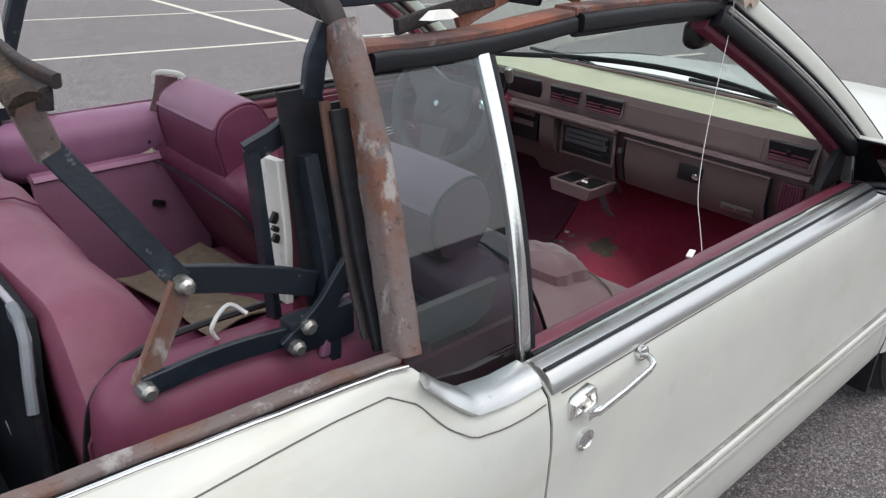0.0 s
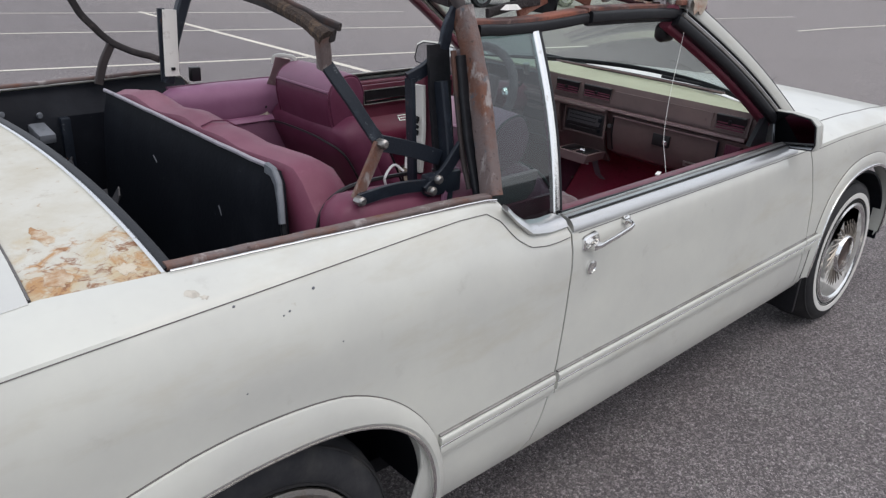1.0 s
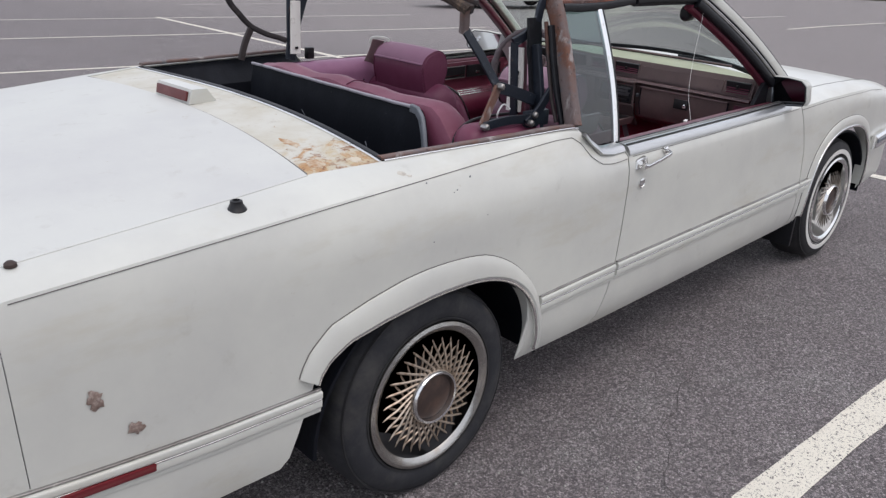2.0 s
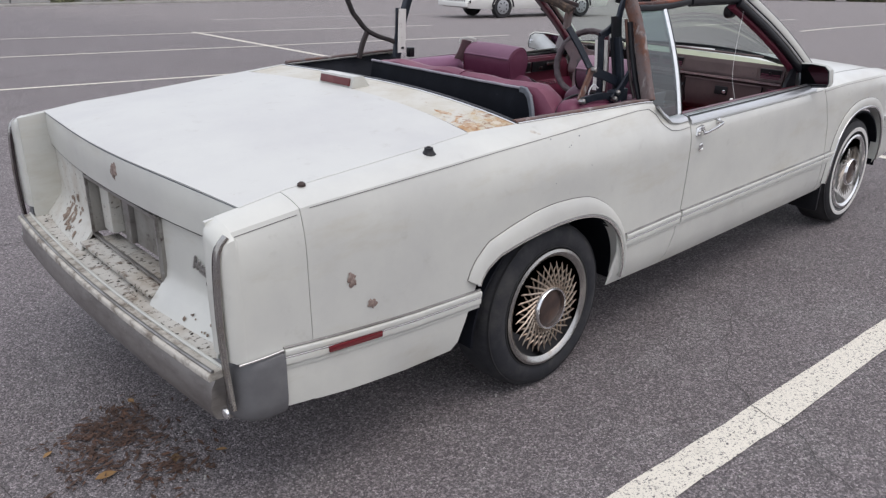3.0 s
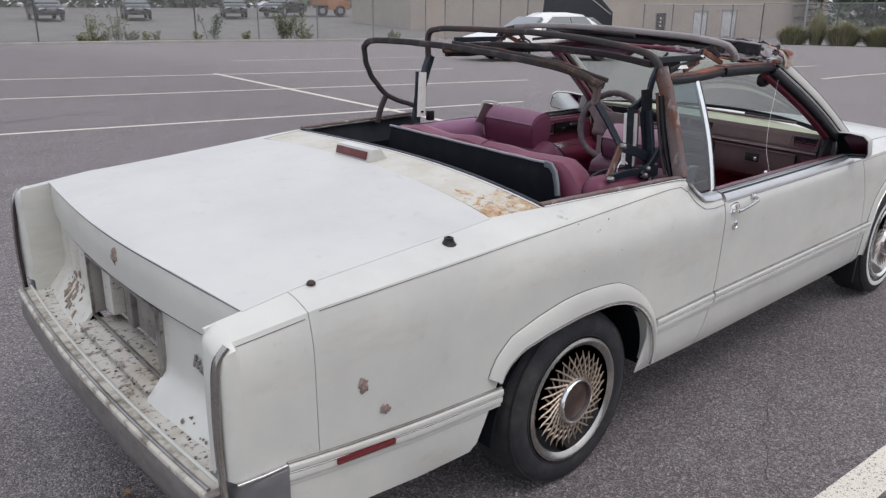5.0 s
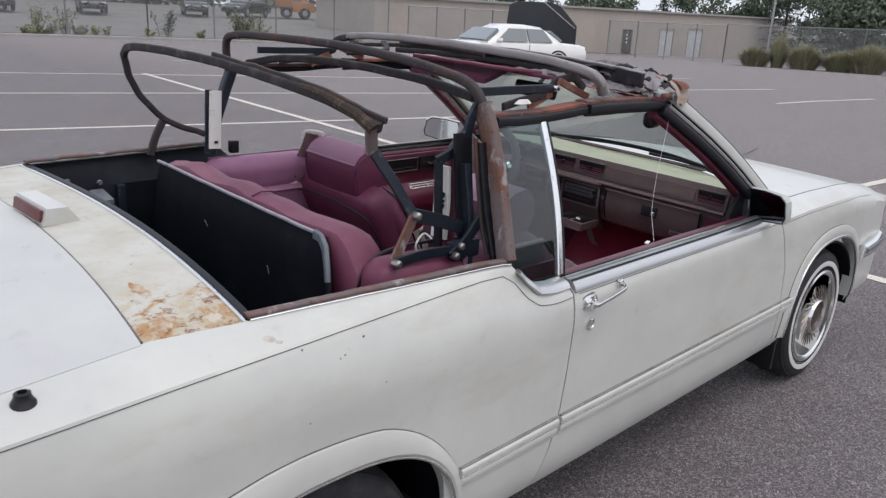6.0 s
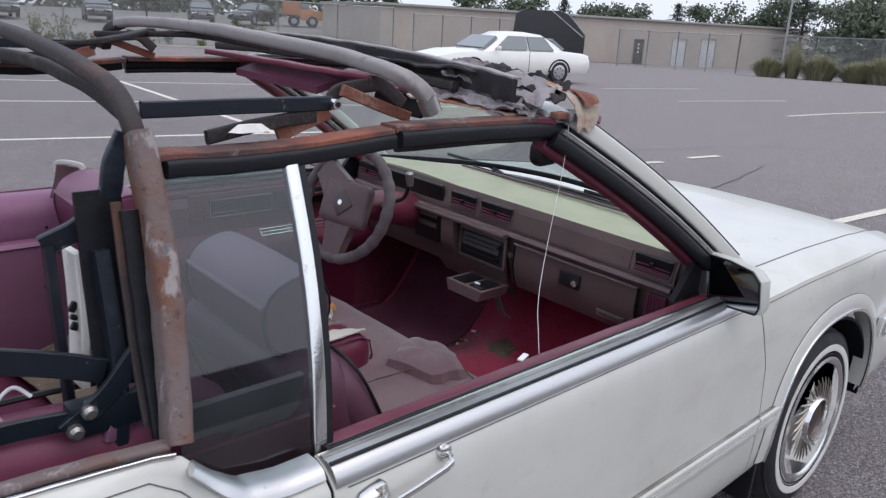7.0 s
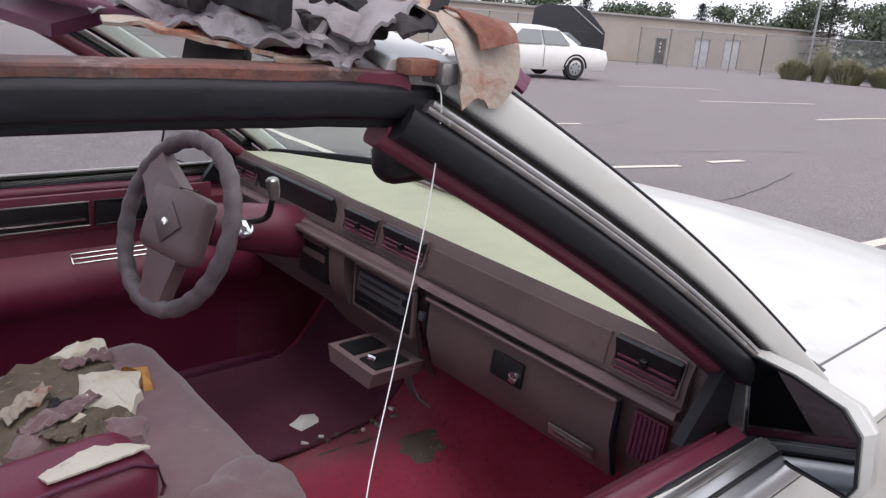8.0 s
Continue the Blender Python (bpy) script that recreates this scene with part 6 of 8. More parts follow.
        p += Vector((0.2, -0.8, 0.5)) * (0.030 * math.sin(math.pi * t) + 0.006 * noise.noise(Vector((v * 5, t * 5, 0))))
        row.append(p)
    rows.append(row)
flap = part("top_corner_flap", sheet(rows, 0.003), CLOTH_TAN, roof, "tan backing flap with a rust-red patch")
rows = [[p.lerp(q, v) + Vector((0.1, -0.4, 0.2)) * 0.006 for v in (0.18, 0.4, 0.62, 0.8)] for p, q in ((r[0], r[-1]) for r in [[a + Vector((0.2, -0.8, 0.5)) * 0 for a in row] for row in rows[1:7]])]
rows = [[Vector(c) + Vector((0.2, -0.8, 0.5)) * (0.012 * math.sin(math.pi * (i + 1) / 9)) for c in r] for i, r in enumerate(rows)]
part("rust_stain", sheet(rows, 0.002), RUST_RED, flap, "rust-red stain")
rag("top_corner_flap", (1.630, -0.60, 1.400), (1.672, -0.655, 1.352), (0.03, 0.02, 0.01), (0.2, -0.8, 0.3), VINYL, 9, 0.004, 10, 6)
part("header_latch", box((0.034, 0.022, 0.014), 0.003, pose(1.540, -0.648, 1.370)), RUST_RED, roof, "rusty header latch")
part("latch_cap", box((0.020, 0.034, 0.020), 0.004, pose(1.562, -0.650, 1.366)), DULL_CHROME, roof)
hang = [(1.552, -0.652, 1.362), (1.560, -0.660, 1.34), (1.556, -0.660, 1.25), (1.525, -0.668, 1.10), (1.482, -0.695, 0.99), (1.455, -0.728, 0.925), (1.440, -0.750, 0.880)]
part("hanging_cord", tube(bez(hang, 8), 0.0007, 6), STRING, roof, "thin white cord hanging from the latch")
part("cord_end", box((0.034, 0.012, 0.004), 0.0015, pose(1.376, -0.758, 0.9085, 0, 0, 20)), STRING, roof)


# ---- cabin ----
def blend_bottom(name, rows, m, label="", parent=None, t=0.012):
    return part(name, sheet(rows, t), m, parent or car, label)


floor_rows = [[(x, y, 0.315 + 0.11 * math.exp(-((y / 0.16) ** 2)) + 0.32 * smoothstep(2.18, 2.52, x) + 0.006 * noise.noise(Vector((x * 5, y * 5, 0)))) for y in np.linspace(-0.73, 0.73, 30)] for x in np.linspace(0.48, 2.52, 40)]
blend_bottom("cabin_floor", floor_rows, CARPET, "burgundy carpeted floor")
part("firewall", box((0.03, 1.46, 0.55), 0.005, pose(2.54, 0, 0.60)), BLACK, car)
for s in (-1, 1):
    part("kick_panel", sheet([[(x, s * 0.735, z) for z in np.linspace(0.32, 0.84, 5)] for x in (2.05, 2.3, 2.53)], 0.012), TRIM_RED, car)
    part("door_sill_plate", box((1.45, 0.10, 0.05), 0.01, pose(1.45, s * 0.755, 0.33)), VINYL, car)
part("floor_mat", sheet([[(x, y, 0.334 + 0.11 * math.exp(-((y / 0.16) ** 2)) + 0.32 * smoothstep(2.18, 2.52, x) + 0.006 * noise.noise(Vector((x * 6, y * 6, 3)))) for y in np.linspace(0.215 + 0.02 * math.sin(9 * x), 0.70, 12)] for x in np.linspace(1.30, 2.46, 22)], 0.006), MAT_PLUM, car, "worn plum floor covering on the driver's side")
rnd = random.Random(31)
for i in range(16):
    x, y = rnd.uniform(1.98, 2.40), 0.205 + rnd.gauss(0, 0.022)
    part("floor_debris", box((rnd.uniform(0.008, 0.024), rnd.uniform(0.006, 0.016), 0.008), 0.002, pose(x, y, 0.342 + 0.11 * math.exp(-((y / 0.16) ** 2)) + 0.32 * smoothstep(2.18, 2.52, x), rnd.uniform(-20, 20), rnd.uniform(-20, 20), rnd.uniform(0, 180))), rnd.choice((WHITE_TAPE, BURLAP, CLOTH_GREY)), car)
part("floor_litter", blotch(2.05, 0.33, 0.045, 0.03, lambda x, y: 0.34, 0.012, 9, 2, 2), WHITE_TAPE, car, "scrap of paper on the carpet")
for i, (x, y, r) in enumerate(((2.15, -0.02, 0.09), (2.22, 0.08, 0.06), (2.08, 0.10, 0.05), (1.99, 0.12, 0.04))):
    part("floor_dirt", blotch(x, y, r, r * 0.6, lambda a, b: 0.318 + 0.11 * math.exp(-((b / 0.16) ** 2)) + 0.32 * smoothstep(2.18, 2.52, a), 0.010, 15, i, 3), BURLAP, car)

# well behind the rear seat
well = part("top_well", box((0.42, 1.44, 0.02), 0, pose(0.10, 0, 0.60)), BLACK, car, "black folding-top well")
part("well_wall", sheet([[(-0.075 - 0.03 * (1 - z / 0.99), y, z) for y in np.linspace(-0.72, 0.72, 9)] for z in (0.60, 0.80, 0.985)], 0.01), BLACK, well)
for s in (-1, 1):
    rows = []
    for x in np.linspace(-0.09, 0.66, 10):
        yi, zi = inner_edge(x)[0] - 0.006, inner_edge(x)[1] - 0.006 + twist(x, s * inner_edge(x)[0])
        rows.append([(x, s * 0.66, 0.60), (x, s * 0.66, 0.80), (x, s * 0.672, 0.93), (x, s * (yi - 0.02), zi - 0.02), (x, s * yi, zi)])
    part("well_wall", sheet(rows if s < 0 else [r[::-1] for r in rows], 0.006), BLACK, well)
rag("folded_cloth", (0.04, 0.62, 0.80), (0.06, 0.12, 0.76), (0.20, 0, 0.03), (0, 0, 1), DARK_GREY, 21, 0.09, 30, 12, "heap of dark folded cloth", well)
for k, (p, q, w) in enumerate((((0.00, 0.06, 0.70), (0.14, -0.30, 0.715), 0.15), ((0.06, 0.02, 0.69), (0.20, -0.26, 0.70), 0.12), ((-0.04, -0.14, 0.72), (0.10, -0.42, 0.73), 0.13))):
    rag("well_wrap", p, q, (w, w * 0.5, 0.02), (0, 0, 1), PLASTIC_WRAP, 90 + k, 0.030, 30, 12, "crumpled grey plastic sheet", well)
rag("folded_cloth", (0.02, 0.20, 0.66), (0.10, -0.60, 0.65), (0.20, 0, 0.02), (0, 0, 1), CLOTH_BLACK, 23, 0.05, 30, 10, "", well)
part("well_bracket", box((0.05, 0.14, 0.03), 0.008, pose(0.12, 0.64, 0.90, 8, 0, 0)), GREY_EDGE, well, "pale bracket in the well")
part("well_bracket", box((0.03, 0.03, 0.22), 0.006, pose(0.20, 0.66, 0.82)), BLUE_STEEL, well)
for x, y, z in ((0.13, 0.66, 0.945), (0.03, 0.68, 0.955)):
    part("well_screw", lathe([(0.010, 0), (0.008, 0.008), (0.002, 0.009)], 8, pose(x, y, z, 90, 0, 0)), GREY_EDGE, well)
part("well_twig", tube([(0.10, -0.12, 0.70), (0.13, -0.17, 0.72), (0.16, -0.20, 0.71)], 0.004, 5), WHITE_TAPE, well)

# rear seat
rseat = part("rear_seat", pillow((0.56, 1.06, 0.20), 0.07, pose(0.80, 0, 0.48, 0, -6, 0), puff=0.03, cuts=11), VINYL, car, "burgundy vinyl rear bench")
rows = []
for y in np.linspace(-0.58, 0.55, 30):
    sag = 0.012 * noise.noise(Vector((y * 6, 1, 0)))
    drop = 0.012 * smoothstep(0.40, 0.56, y) + 0.14 * smoothstep(0.46, 0.64, -y)
    prof = [(0.318, 0.80), (0.312, 0.93 - drop), (0.315, 1.000 - drop), (0.328, 1.026 - drop), (0.360, 1.036 - drop), (0.400, 1.032 - drop), (0.436, 1.008 - drop), (0.462, 0.962 - drop * 0.8), (0.482, 0.90 - drop * 0.5), (0.50, 0.80), (0.525, 0.68), (0.555, 0.56), (0.57, 0.46)]
    rows.append([(x + sag, y, z + sag) for x, z in prof])
part("backrest", sheet(rows, 0.03), ROLL, rseat, "sun-faded rolled backrest")
for y in (-0.02,):
    part("seat_seam", sweep([(x - 0.004 + 0.008, y, z + 0.004) for x, z in ((0.328, 1.026), (0.360, 1.036), (0.400, 1.032), (0.436, 1.008), (0.462, 0.962), (0.482, 0.90), (0.50, 0.80), (0.525, 0.68))], rrect(0.004, 0.004, 0.001)), VINYL, rseat)
rows = [[(x, y0 + (0.56 - y0) * t, z) for t in np.linspace(0, 1, 6)] for x, z, y0 in ((0.305, 1.020, -0.435), (0.300, 0.998, -0.458), (0.290, 0.955, -0.478), (0.283, 0.90, -0.495), (0.270, 0.75, -0.530), (0.26, 0.60, -0.555))]
part("seat_back_board", sheet(rows, 0.012), BLACK, rseat, "black board behind the backrest")
edge_run = [(0.300, y, 1.024) for y in np.linspace(0.56, -0.40, 14)] + [(0.300, -0.432, 1.020), (0.297, -0.456, 1.000), (0.289, -0.477, 0.957)]
part("board_edge", sweep(edge_run, rrect(0.009, 0.011, 0.003, 1), wobble=0.002), EDGE_PALE, rseat, "pale metal edge strip")
part("board_edge", sweep([(0.298, -0.405, 1.021), (0.298, -0.432, 1.018), (0.295, -0.456, 0.998), (0.287, -0.477, 0.957), (0.281, -0.490, 0.915)], rrect(0.014, 0.026, 0.003, 1)), GREY_EDGE, rseat, "grey corner strip")
part("board_edge", sweep([(0.289, -0.477, 0.957), (0.282, -0.495, 0.90), (0.270, -0.530, 0.75), (0.26, -0.555, 0.60)], rrect(0.014, 0.014, 0.003, 1)), BLACK_RUBBER, rseat)
for y, z, a in ((0.18, 0.90, 40), (-0.20, 0.86, 62), (-0.30, 0.78, 30)):
    part("board_scuff", box((0.002, 0.026, 0.003), 0.0005, pose(0.2595 + 0.026 * (z - 0.6) / 0.35, y, z, a, 0, 0)), GREY_EDGE, rseat)
for s in (-1, 1):
    # side bolster with piping, trim wall behind it
    side = part("side_bolster", pillow((0.495, 0.14, 0.46) if s < 0 else (0.46, 0.13, 0.15), 0.065 if s < 0 else 0.055, pose(0.556, s * 0.610, 0.760, 0, 3, s * 2) if s < 0 else pose(0.74, 0.640, 0.915), puff=0.012, cuts=10), BOLSTER if s < 0 else LILAC, car, "rounded burgundy side bolster with piping" if s < 0 else "sun-faded lilac roll on the side panel")
    arc = bez([(0.318, s * 0.575, 0.62), (0.306, s * 0.575, 0.80), (0.316, s * 0.572, 0.905), (0.345, s * 0.566, 0.968), (0.42, s * 0.560, 0.997), (0.56, s * 0.560, 0.998), (0.74, s * 0.562, 0.985)], 6)
    if s < 0:
        part("piping", tube(arc, 0.005, 6), DARK_PLASTIC, side)
    part("armrest_panel", sheet([[(x, s * y, z) for y, z in ((0.70, 0.985), (0.69, 0.93), (0.655, 0.885), (0.60, 0.872), (0.555, 0.868), (0.548, 0.84), (0.55, 0.46))] for x in np.linspace(0.56 if s > 0 else 0.70, 1.0 if s > 0 else 0.90, 8)], 0.012), MAUVE if s > 0 else VELOUR, car, "faded mauve rear side panel and armrest")
    part("armrest_cap", sheet([[(x, s * y, z) for y, z in ((0.698, 0.955), (0.688, 0.922), (0.655, 0.890), (0.60, 0.877), (0.556, 0.873), (0.545, 0.862))] for x in np.linspace(0.565, 0.998, 8)], 0.006), VINYL_SUN, car, "sun-bleached lilac armrest pad") if s > 0 else None
    part("rear_trim_wall", sheet([[(x, s * 0.725, z) for z in np.linspace(0.34, 0.93, 5)] for x in np.linspace(0.60, 0.94, 4)], 0.01), TRIM_RED, car)
part("armrest_cup", lathe([(0.026, 0), (0.024, 0.003), (0.012, 0.003), (0.010, -0.01)], 16, pose(0.84, -0.60, 0.873)), DARK_PLASTIC, car)
part("ash_cover", box((0.035, 0.01, 0.016), 0.004, pose(0.86, 0.543, 0.74, 0, 20, 0)), DARK_PLASTIC, car)
belt = part("belt_scrap", blotch(0.88, 0.60, 0.05, 0.035, lambda x, y: 0.874, 0.02, 11, 3, 3), CLOTH_TAN, car, "scrap of cloth on the side panel")
part("belt_buckle", box((0.07, 0.03, 0.010), 0.003, pose(0.89, 0.60, 0.896, 0, 14, 30)), DARK_PLASTIC, belt)
part("seat_belt", sweep(bez([(0.90, 0.62, 0.90), (0.915, 0.60, 0.96), (0.925, 0.57, 1.02), (0.930, 0.545, 1.078)], 5), rrect(0.006, 0.056, 0.002), up=(0.93, -0.35, 0)), VELOUR, car, "mauve seat belt over the seat")
part("belt_guide", sweep(bez([(0.905, 0.572, 1.058), (0.908, 0.566, 1.082), (0.925, 0.535, 1.090), (0.955, 0.510, 1.082), (0.960, 0.510, 1.055)], 5), rrect(0.009, 0.014, 0.003)), PAINT, car, "white plastic belt guide")
rows = [[(0.74 + 0.26 * u - 0.06 * v, 0.02 + 0.42 * v + 0.05 * u, 0.600 + 0.014 * math.sin(5 * u + 3 * v) + 0.010 * noise.noise(Vector((u * 4, v * 4, 2)))) for v in np.linspace(0, 1, 10)] for u in np.linspace(0, 1, 8)]
part("rear_litter", sheet(rows, 0.004), BURLAP, car, "warped brown pad lying on the rear bench")
part("yellow_scrap", blotch(0.42, 0.02, 0.012, 0.016, lambda x, y: 1.0, 0.012, 8, 8, 2), FOAM_ORANGE, car)
part("pink_scrap", box((0.06, 0.01, 0.08), 0.003, pose(0.63, -0.66, 0.99, 0, 15, 20)), VINYL_SUN, car)
part("white_wire", tube(bez([(0.49, -0.60, 0.985), (0.475, -0.61, 1.02), (0.50, -0.61, 1.045), (0.52, -0.62, 1.03)], 5), 0.003, 5), STRING, car)

# front seats, reclined, with boxy piped headrests
def front_seat(y, dx, label, cover, top, deep, seam):
    m = pose(1.105 + dx, y, 0.665, 0, -25, 0)
    st = part("front_seat", pillow((0.15, 0.50, 0.56), 0.06, m, puff=0.04, cuts=10), cover, car, label)
    rim = [(0.045, -0.205, -0.20), (0.050, -0.212, 0.0), (0.045, -0.200, 0.17), (0.035, -0.13, 0.232), (0.030, 0.0, 0.242), (0.035, 0.13, 0.232), (0.045, 0.200, 0.17), (0.050, 0.212, 0.0), (0.045, 0.205, -0.20)]
    part("seat_bolster", sweep(bez([m @ Vector(p) for p in rim], 5), ring(0.050, 10), up=(1, 0, 0)), cover, st)
    for px, grow in ((0.088, 0.034), (-0.074, 0.046)):
        run = [m @ Vector((px - (0.012 if abs(q) < 0.18 else 0), q * (1 + grow / 0.21), z + (grow * 0.6 if z > 0.1 else 0))) for _, q, z in rim]
        part("piping", tube(bez(run, 5), 0.004, 6), DARK_PLASTIC, st)
    prof = [(0.952, 0.930), (0.935, 0.975), (0.938, 1.020), (0.958, 1.050), (0.995, 1.068), (1.032, 1.072), (1.060, 1.056), (1.080, 1.015), (1.078, 0.980), (1.058, 0.945), (1.025, 0.922), (0.985, 0.915)]
    prof = [(x, z - deep * smoothstep(0.97, 0.92, z)) for x, z in prof]
    prof = [(p.x, p.z) for p in bez([Vector((x, 0, z)) for x, z in prof + prof[:1]], 3)][:-1]
    cx, cz = 1.008, 0.995
    loops = []
    for q, k in ((-0.168, 0.80), (-0.166, 0.90), (-0.158, 0.965), (-0.140, 1.0), (0.0, 1.03), (0.140, 1.0), (0.158, 0.965), (0.166, 0.90), (0.168, 0.80)):
        loops.append([(cx + dx + (x - cx) * k, y + q, cz + (z - cz) * k) for x, z in prof])
    head = part("headrest", loft(loops), cover, st, "padded burgundy headrest")
    # the top panel's paler colour also carries the light falling on it
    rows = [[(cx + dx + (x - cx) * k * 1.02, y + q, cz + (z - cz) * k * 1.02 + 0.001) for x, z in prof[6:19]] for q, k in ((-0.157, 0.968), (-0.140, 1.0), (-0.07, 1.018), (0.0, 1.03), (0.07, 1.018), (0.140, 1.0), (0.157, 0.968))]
    part("headrest_top", sheet(rows, 0.003), top, head, "sun-bleached lilac top panel, painted paler as if lit from above")
    for q in (-0.160, 0.160):
        part("piping", tube([(cx + dx + (x - cx) * 0.975, y + q, cz + (z - cz) * 0.975) for x, z in prof + prof[:1]], 0.0032, 6), seam, head)
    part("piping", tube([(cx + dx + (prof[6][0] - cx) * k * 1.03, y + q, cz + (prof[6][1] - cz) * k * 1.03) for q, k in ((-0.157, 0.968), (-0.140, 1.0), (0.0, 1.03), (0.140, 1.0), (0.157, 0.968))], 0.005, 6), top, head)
    for dy in (-0.06, 0.06):
        part("headrest_post", tube([(1.00 + dx, y + dy, 0.88), (1.00 + dx, y + dy, 0.95)], 0.006, 6), CHROME, st)
    return st


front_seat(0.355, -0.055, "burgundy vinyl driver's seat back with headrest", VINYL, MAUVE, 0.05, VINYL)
front_seat(-0.345, 0.0, "sun-faded burgundy passenger seat back with headrest", SEAT_FADED, LIT_TOP, 0.0, DARK_PLASTIC)
cush = part("front_cushion", pillow((0.56, 1.17, 0.20), 0.06, pose(1.45, -0.045, 0.482, 0, -4, 0), puff=0.02, cuts=14), VELOUR, car, "torn mauve front bench cushion")
top_z = lambda x, y: 0.587 + 0.07 * (x - 1.46)


def torn(outline, m, lift, seed, label=""):
    """A puffed torn flap on the cushion, inside a small outline."""
    pts = [Vector((*p, 0)) for p in outline]
    mid = sum(pts, Vector()) / len(pts)
    ring_pts = []
    for a, b in zip(pts, pts[1:] + pts[:1]):
        for k in range(4):
            p = a.lerp(b, k / 4)
            ring_pts.append(p + (p - mid) * 0.14 * noise.noise(p * 60 + Vector((seed, 0, 0))))
    bm = bmesh.new()
    c = bm.verts.new((mid.x, mid.y, top_z(mid.x, mid.y) + lift))
    prev = None
    for k, up in ((0.35, 1.0), (0.7, 0.85), (0.93, 0.55), (1.0, 0.0)):
        cur = []
        for p in ring_pts:
            q = mid.lerp(p, k)
            cur.append(bm.verts.new((q.x, q.y, top_z(q.x, q.y) - 0.004 * (k == 1.0) + lift * up + 0.010 * noise.noise(q * 45 + Vector((seed, 3, 0))) * (k < 1))))
        n = len(cur)
        for t in range(n):
            if prev:
                bm.faces.new((prev[t], prev[(t + 1) % n], cur[(t + 1) % n], cur[t]))
            else:
                bm.faces.new((c, cur[t], cur[(t + 1) % n]))
        prev = cur
    return part("torn_patch", bm, m, cush, label)


torn(((1.34, 0.43), (1.43, 0.525), (1.56, 0.52), (1.60, 0.45), (1.56, 0.20), (1.45, 0.11), (1.33, 0.08), (1.31, 0.28)), BURLAP, 0.010, 1, "bare brown padding under the torn cover")
torn(((1.49, 0.49), (1.55, 0.53), (1.62, 0.51), (1.60, 0.45), (1.55, 0.465), (1.52, 0.455)), FOAM, 0.022, 2, "pale torn foam")
torn(((1.515, 0.385), (1.57, 0.365), (1.63, 0.315), (1.60, 0.23), (1.557, 0.165), (1.52, 0.22), (1.478, 0.250)), FOAM, 0.024, 4, "cream block of foam")
torn(((1.60, 0.365), (1.65, 0.335), (1.63, 0.25), (1.612, 0.255), (1.628, 0.32)), FOAM_ORANGE, 0.016, 3)
torn(((1.385, 0.135), (1.43, 0.128), (1.435, 0.10), (1.39, 0.105)), FOAM_ORANGE, 0.022, 5)
torn(((1.33, 0.16), (1.38, 0.25), (1.44, 0.235), (1.42, 0.16), (1.37, 0.12)), VELOUR, 0.020, 6)
torn(((1.42, 0.26), (1.44, 0.32), (1.50, 0.30), (1.47, 0.25)), CLOTH_BLACK, 0.014, 7)
torn(((1.46, 0.15), (1.50, 0.18), (1.58, 0.14), (1.55, 0.08), (1.48, 0.09)), VELOUR, 0.024, 8)
torn(((1.44, 0.20), (1.47, 0.225), (1.52, 0.17), (1.50, 0.15)), FOAM, 0.020, 9)
torn(((1.36, 0.09), (1.40, 0.11), (1.43, 0.07), (1.38, 0.05)), FOAM, 0.016, 10)
torn(((1.64, -0.17), (1.68, -0.19), (1.66, -0.24), (1.63, -0.21)), FOAM, 0.012, 11)
for k, (p, q) in enumerate((((1.37, 0.20), (1.52, 0.26)), ((1.40, 0.16), (1.55, 0.17)), ((1.35, 0.26), (1.45, 0.34)), ((1.50, 0.42), (1.60, 0.43)), ((1.42, 0.10), (1.50, 0.14)))):
    rag("torn_cover", (*p, 0.606), (*q, 0.612), (-0.012, 0.035, 0.004), (0, 0, 1), (VELOUR, BURLAP, CLOTH_TAN, VELOUR, BURLAP)[k], 31 + k, 0.016, 16, 6, "", cush)
part("cushion_seam", sweep([(1.20 + 0.52 * t, -0.19 - 0.05 * t, 0.592 + 0.02 * t - 0.05 * max(0, t - 0.9) * 10) for t in np.linspace(0, 1, 12)], rrect(0.004, 0.004, 0.001), wobble=0.004), BURLAP, cush)
part("cushion_seam", sweep(bez([(1.66, -0.10, 0.604), (1.68, -0.25, 0.606), (1.64, -0.40, 0.603), (1.55, -0.48, 0.598), (1.35, -0.50, 0.585)], 6), rrect(0.004, 0.004, 0.001), wobble=0.003), BURLAP, cush)
torn(((1.53, -0.14), (1.62, -0.09), (1.69, -0.10), (1.71, -0.22), (1.66, -0.34), (1.56, -0.30)), VELOUR, 0.036, 12, "rumpled fold of the seat cover")
arm_m = pose(1.360, -0.040, 0.610, 0, 3, 9)
arm = part("centre_armrest", pillow((0.315, 0.16, 0.135), 0.050, arm_m, puff=0.02, cuts=10), DOOR_RED, car, "folded-down deep red armrest, split along its top")
rows = [[arm_m @ Vector((-0.03 + 0.165 * u, -0.052 + (0.012 + 0.085 * math.sin(math.pi * (0.12 + 0.8 * u))) * v, 0.073 + 0.004 * noise.noise(Vector((u * 6, v * 4, 1))) - 0.016 * v * v)) for v in np.linspace(0, 1, 6)] for u in np.linspace(0, 1, 12)]
part("armrest_top", sheet(rows, 0.004), FOAM, arm, "bleached split top of the armrest")
for e in (-0.066,):
    part("piping", tube([arm_m @ Vector(p) for p in ((-0.13, e, 0.062), (0.0, e, 0.067), (0.10, e, 0.064), (0.140, e, 0.045), (0.155, e, 0.0), (0.140, e, -0.045))], 0.0035, 6), VINYL, arm)

# ---- dashboard ----
def band(name, pts, y0, y1, m, label="", parent=None, t=0.012, n=14):
    rows = [[(x, y, z) for y in np.linspace(y0, y1, n)] for x, z in pts]
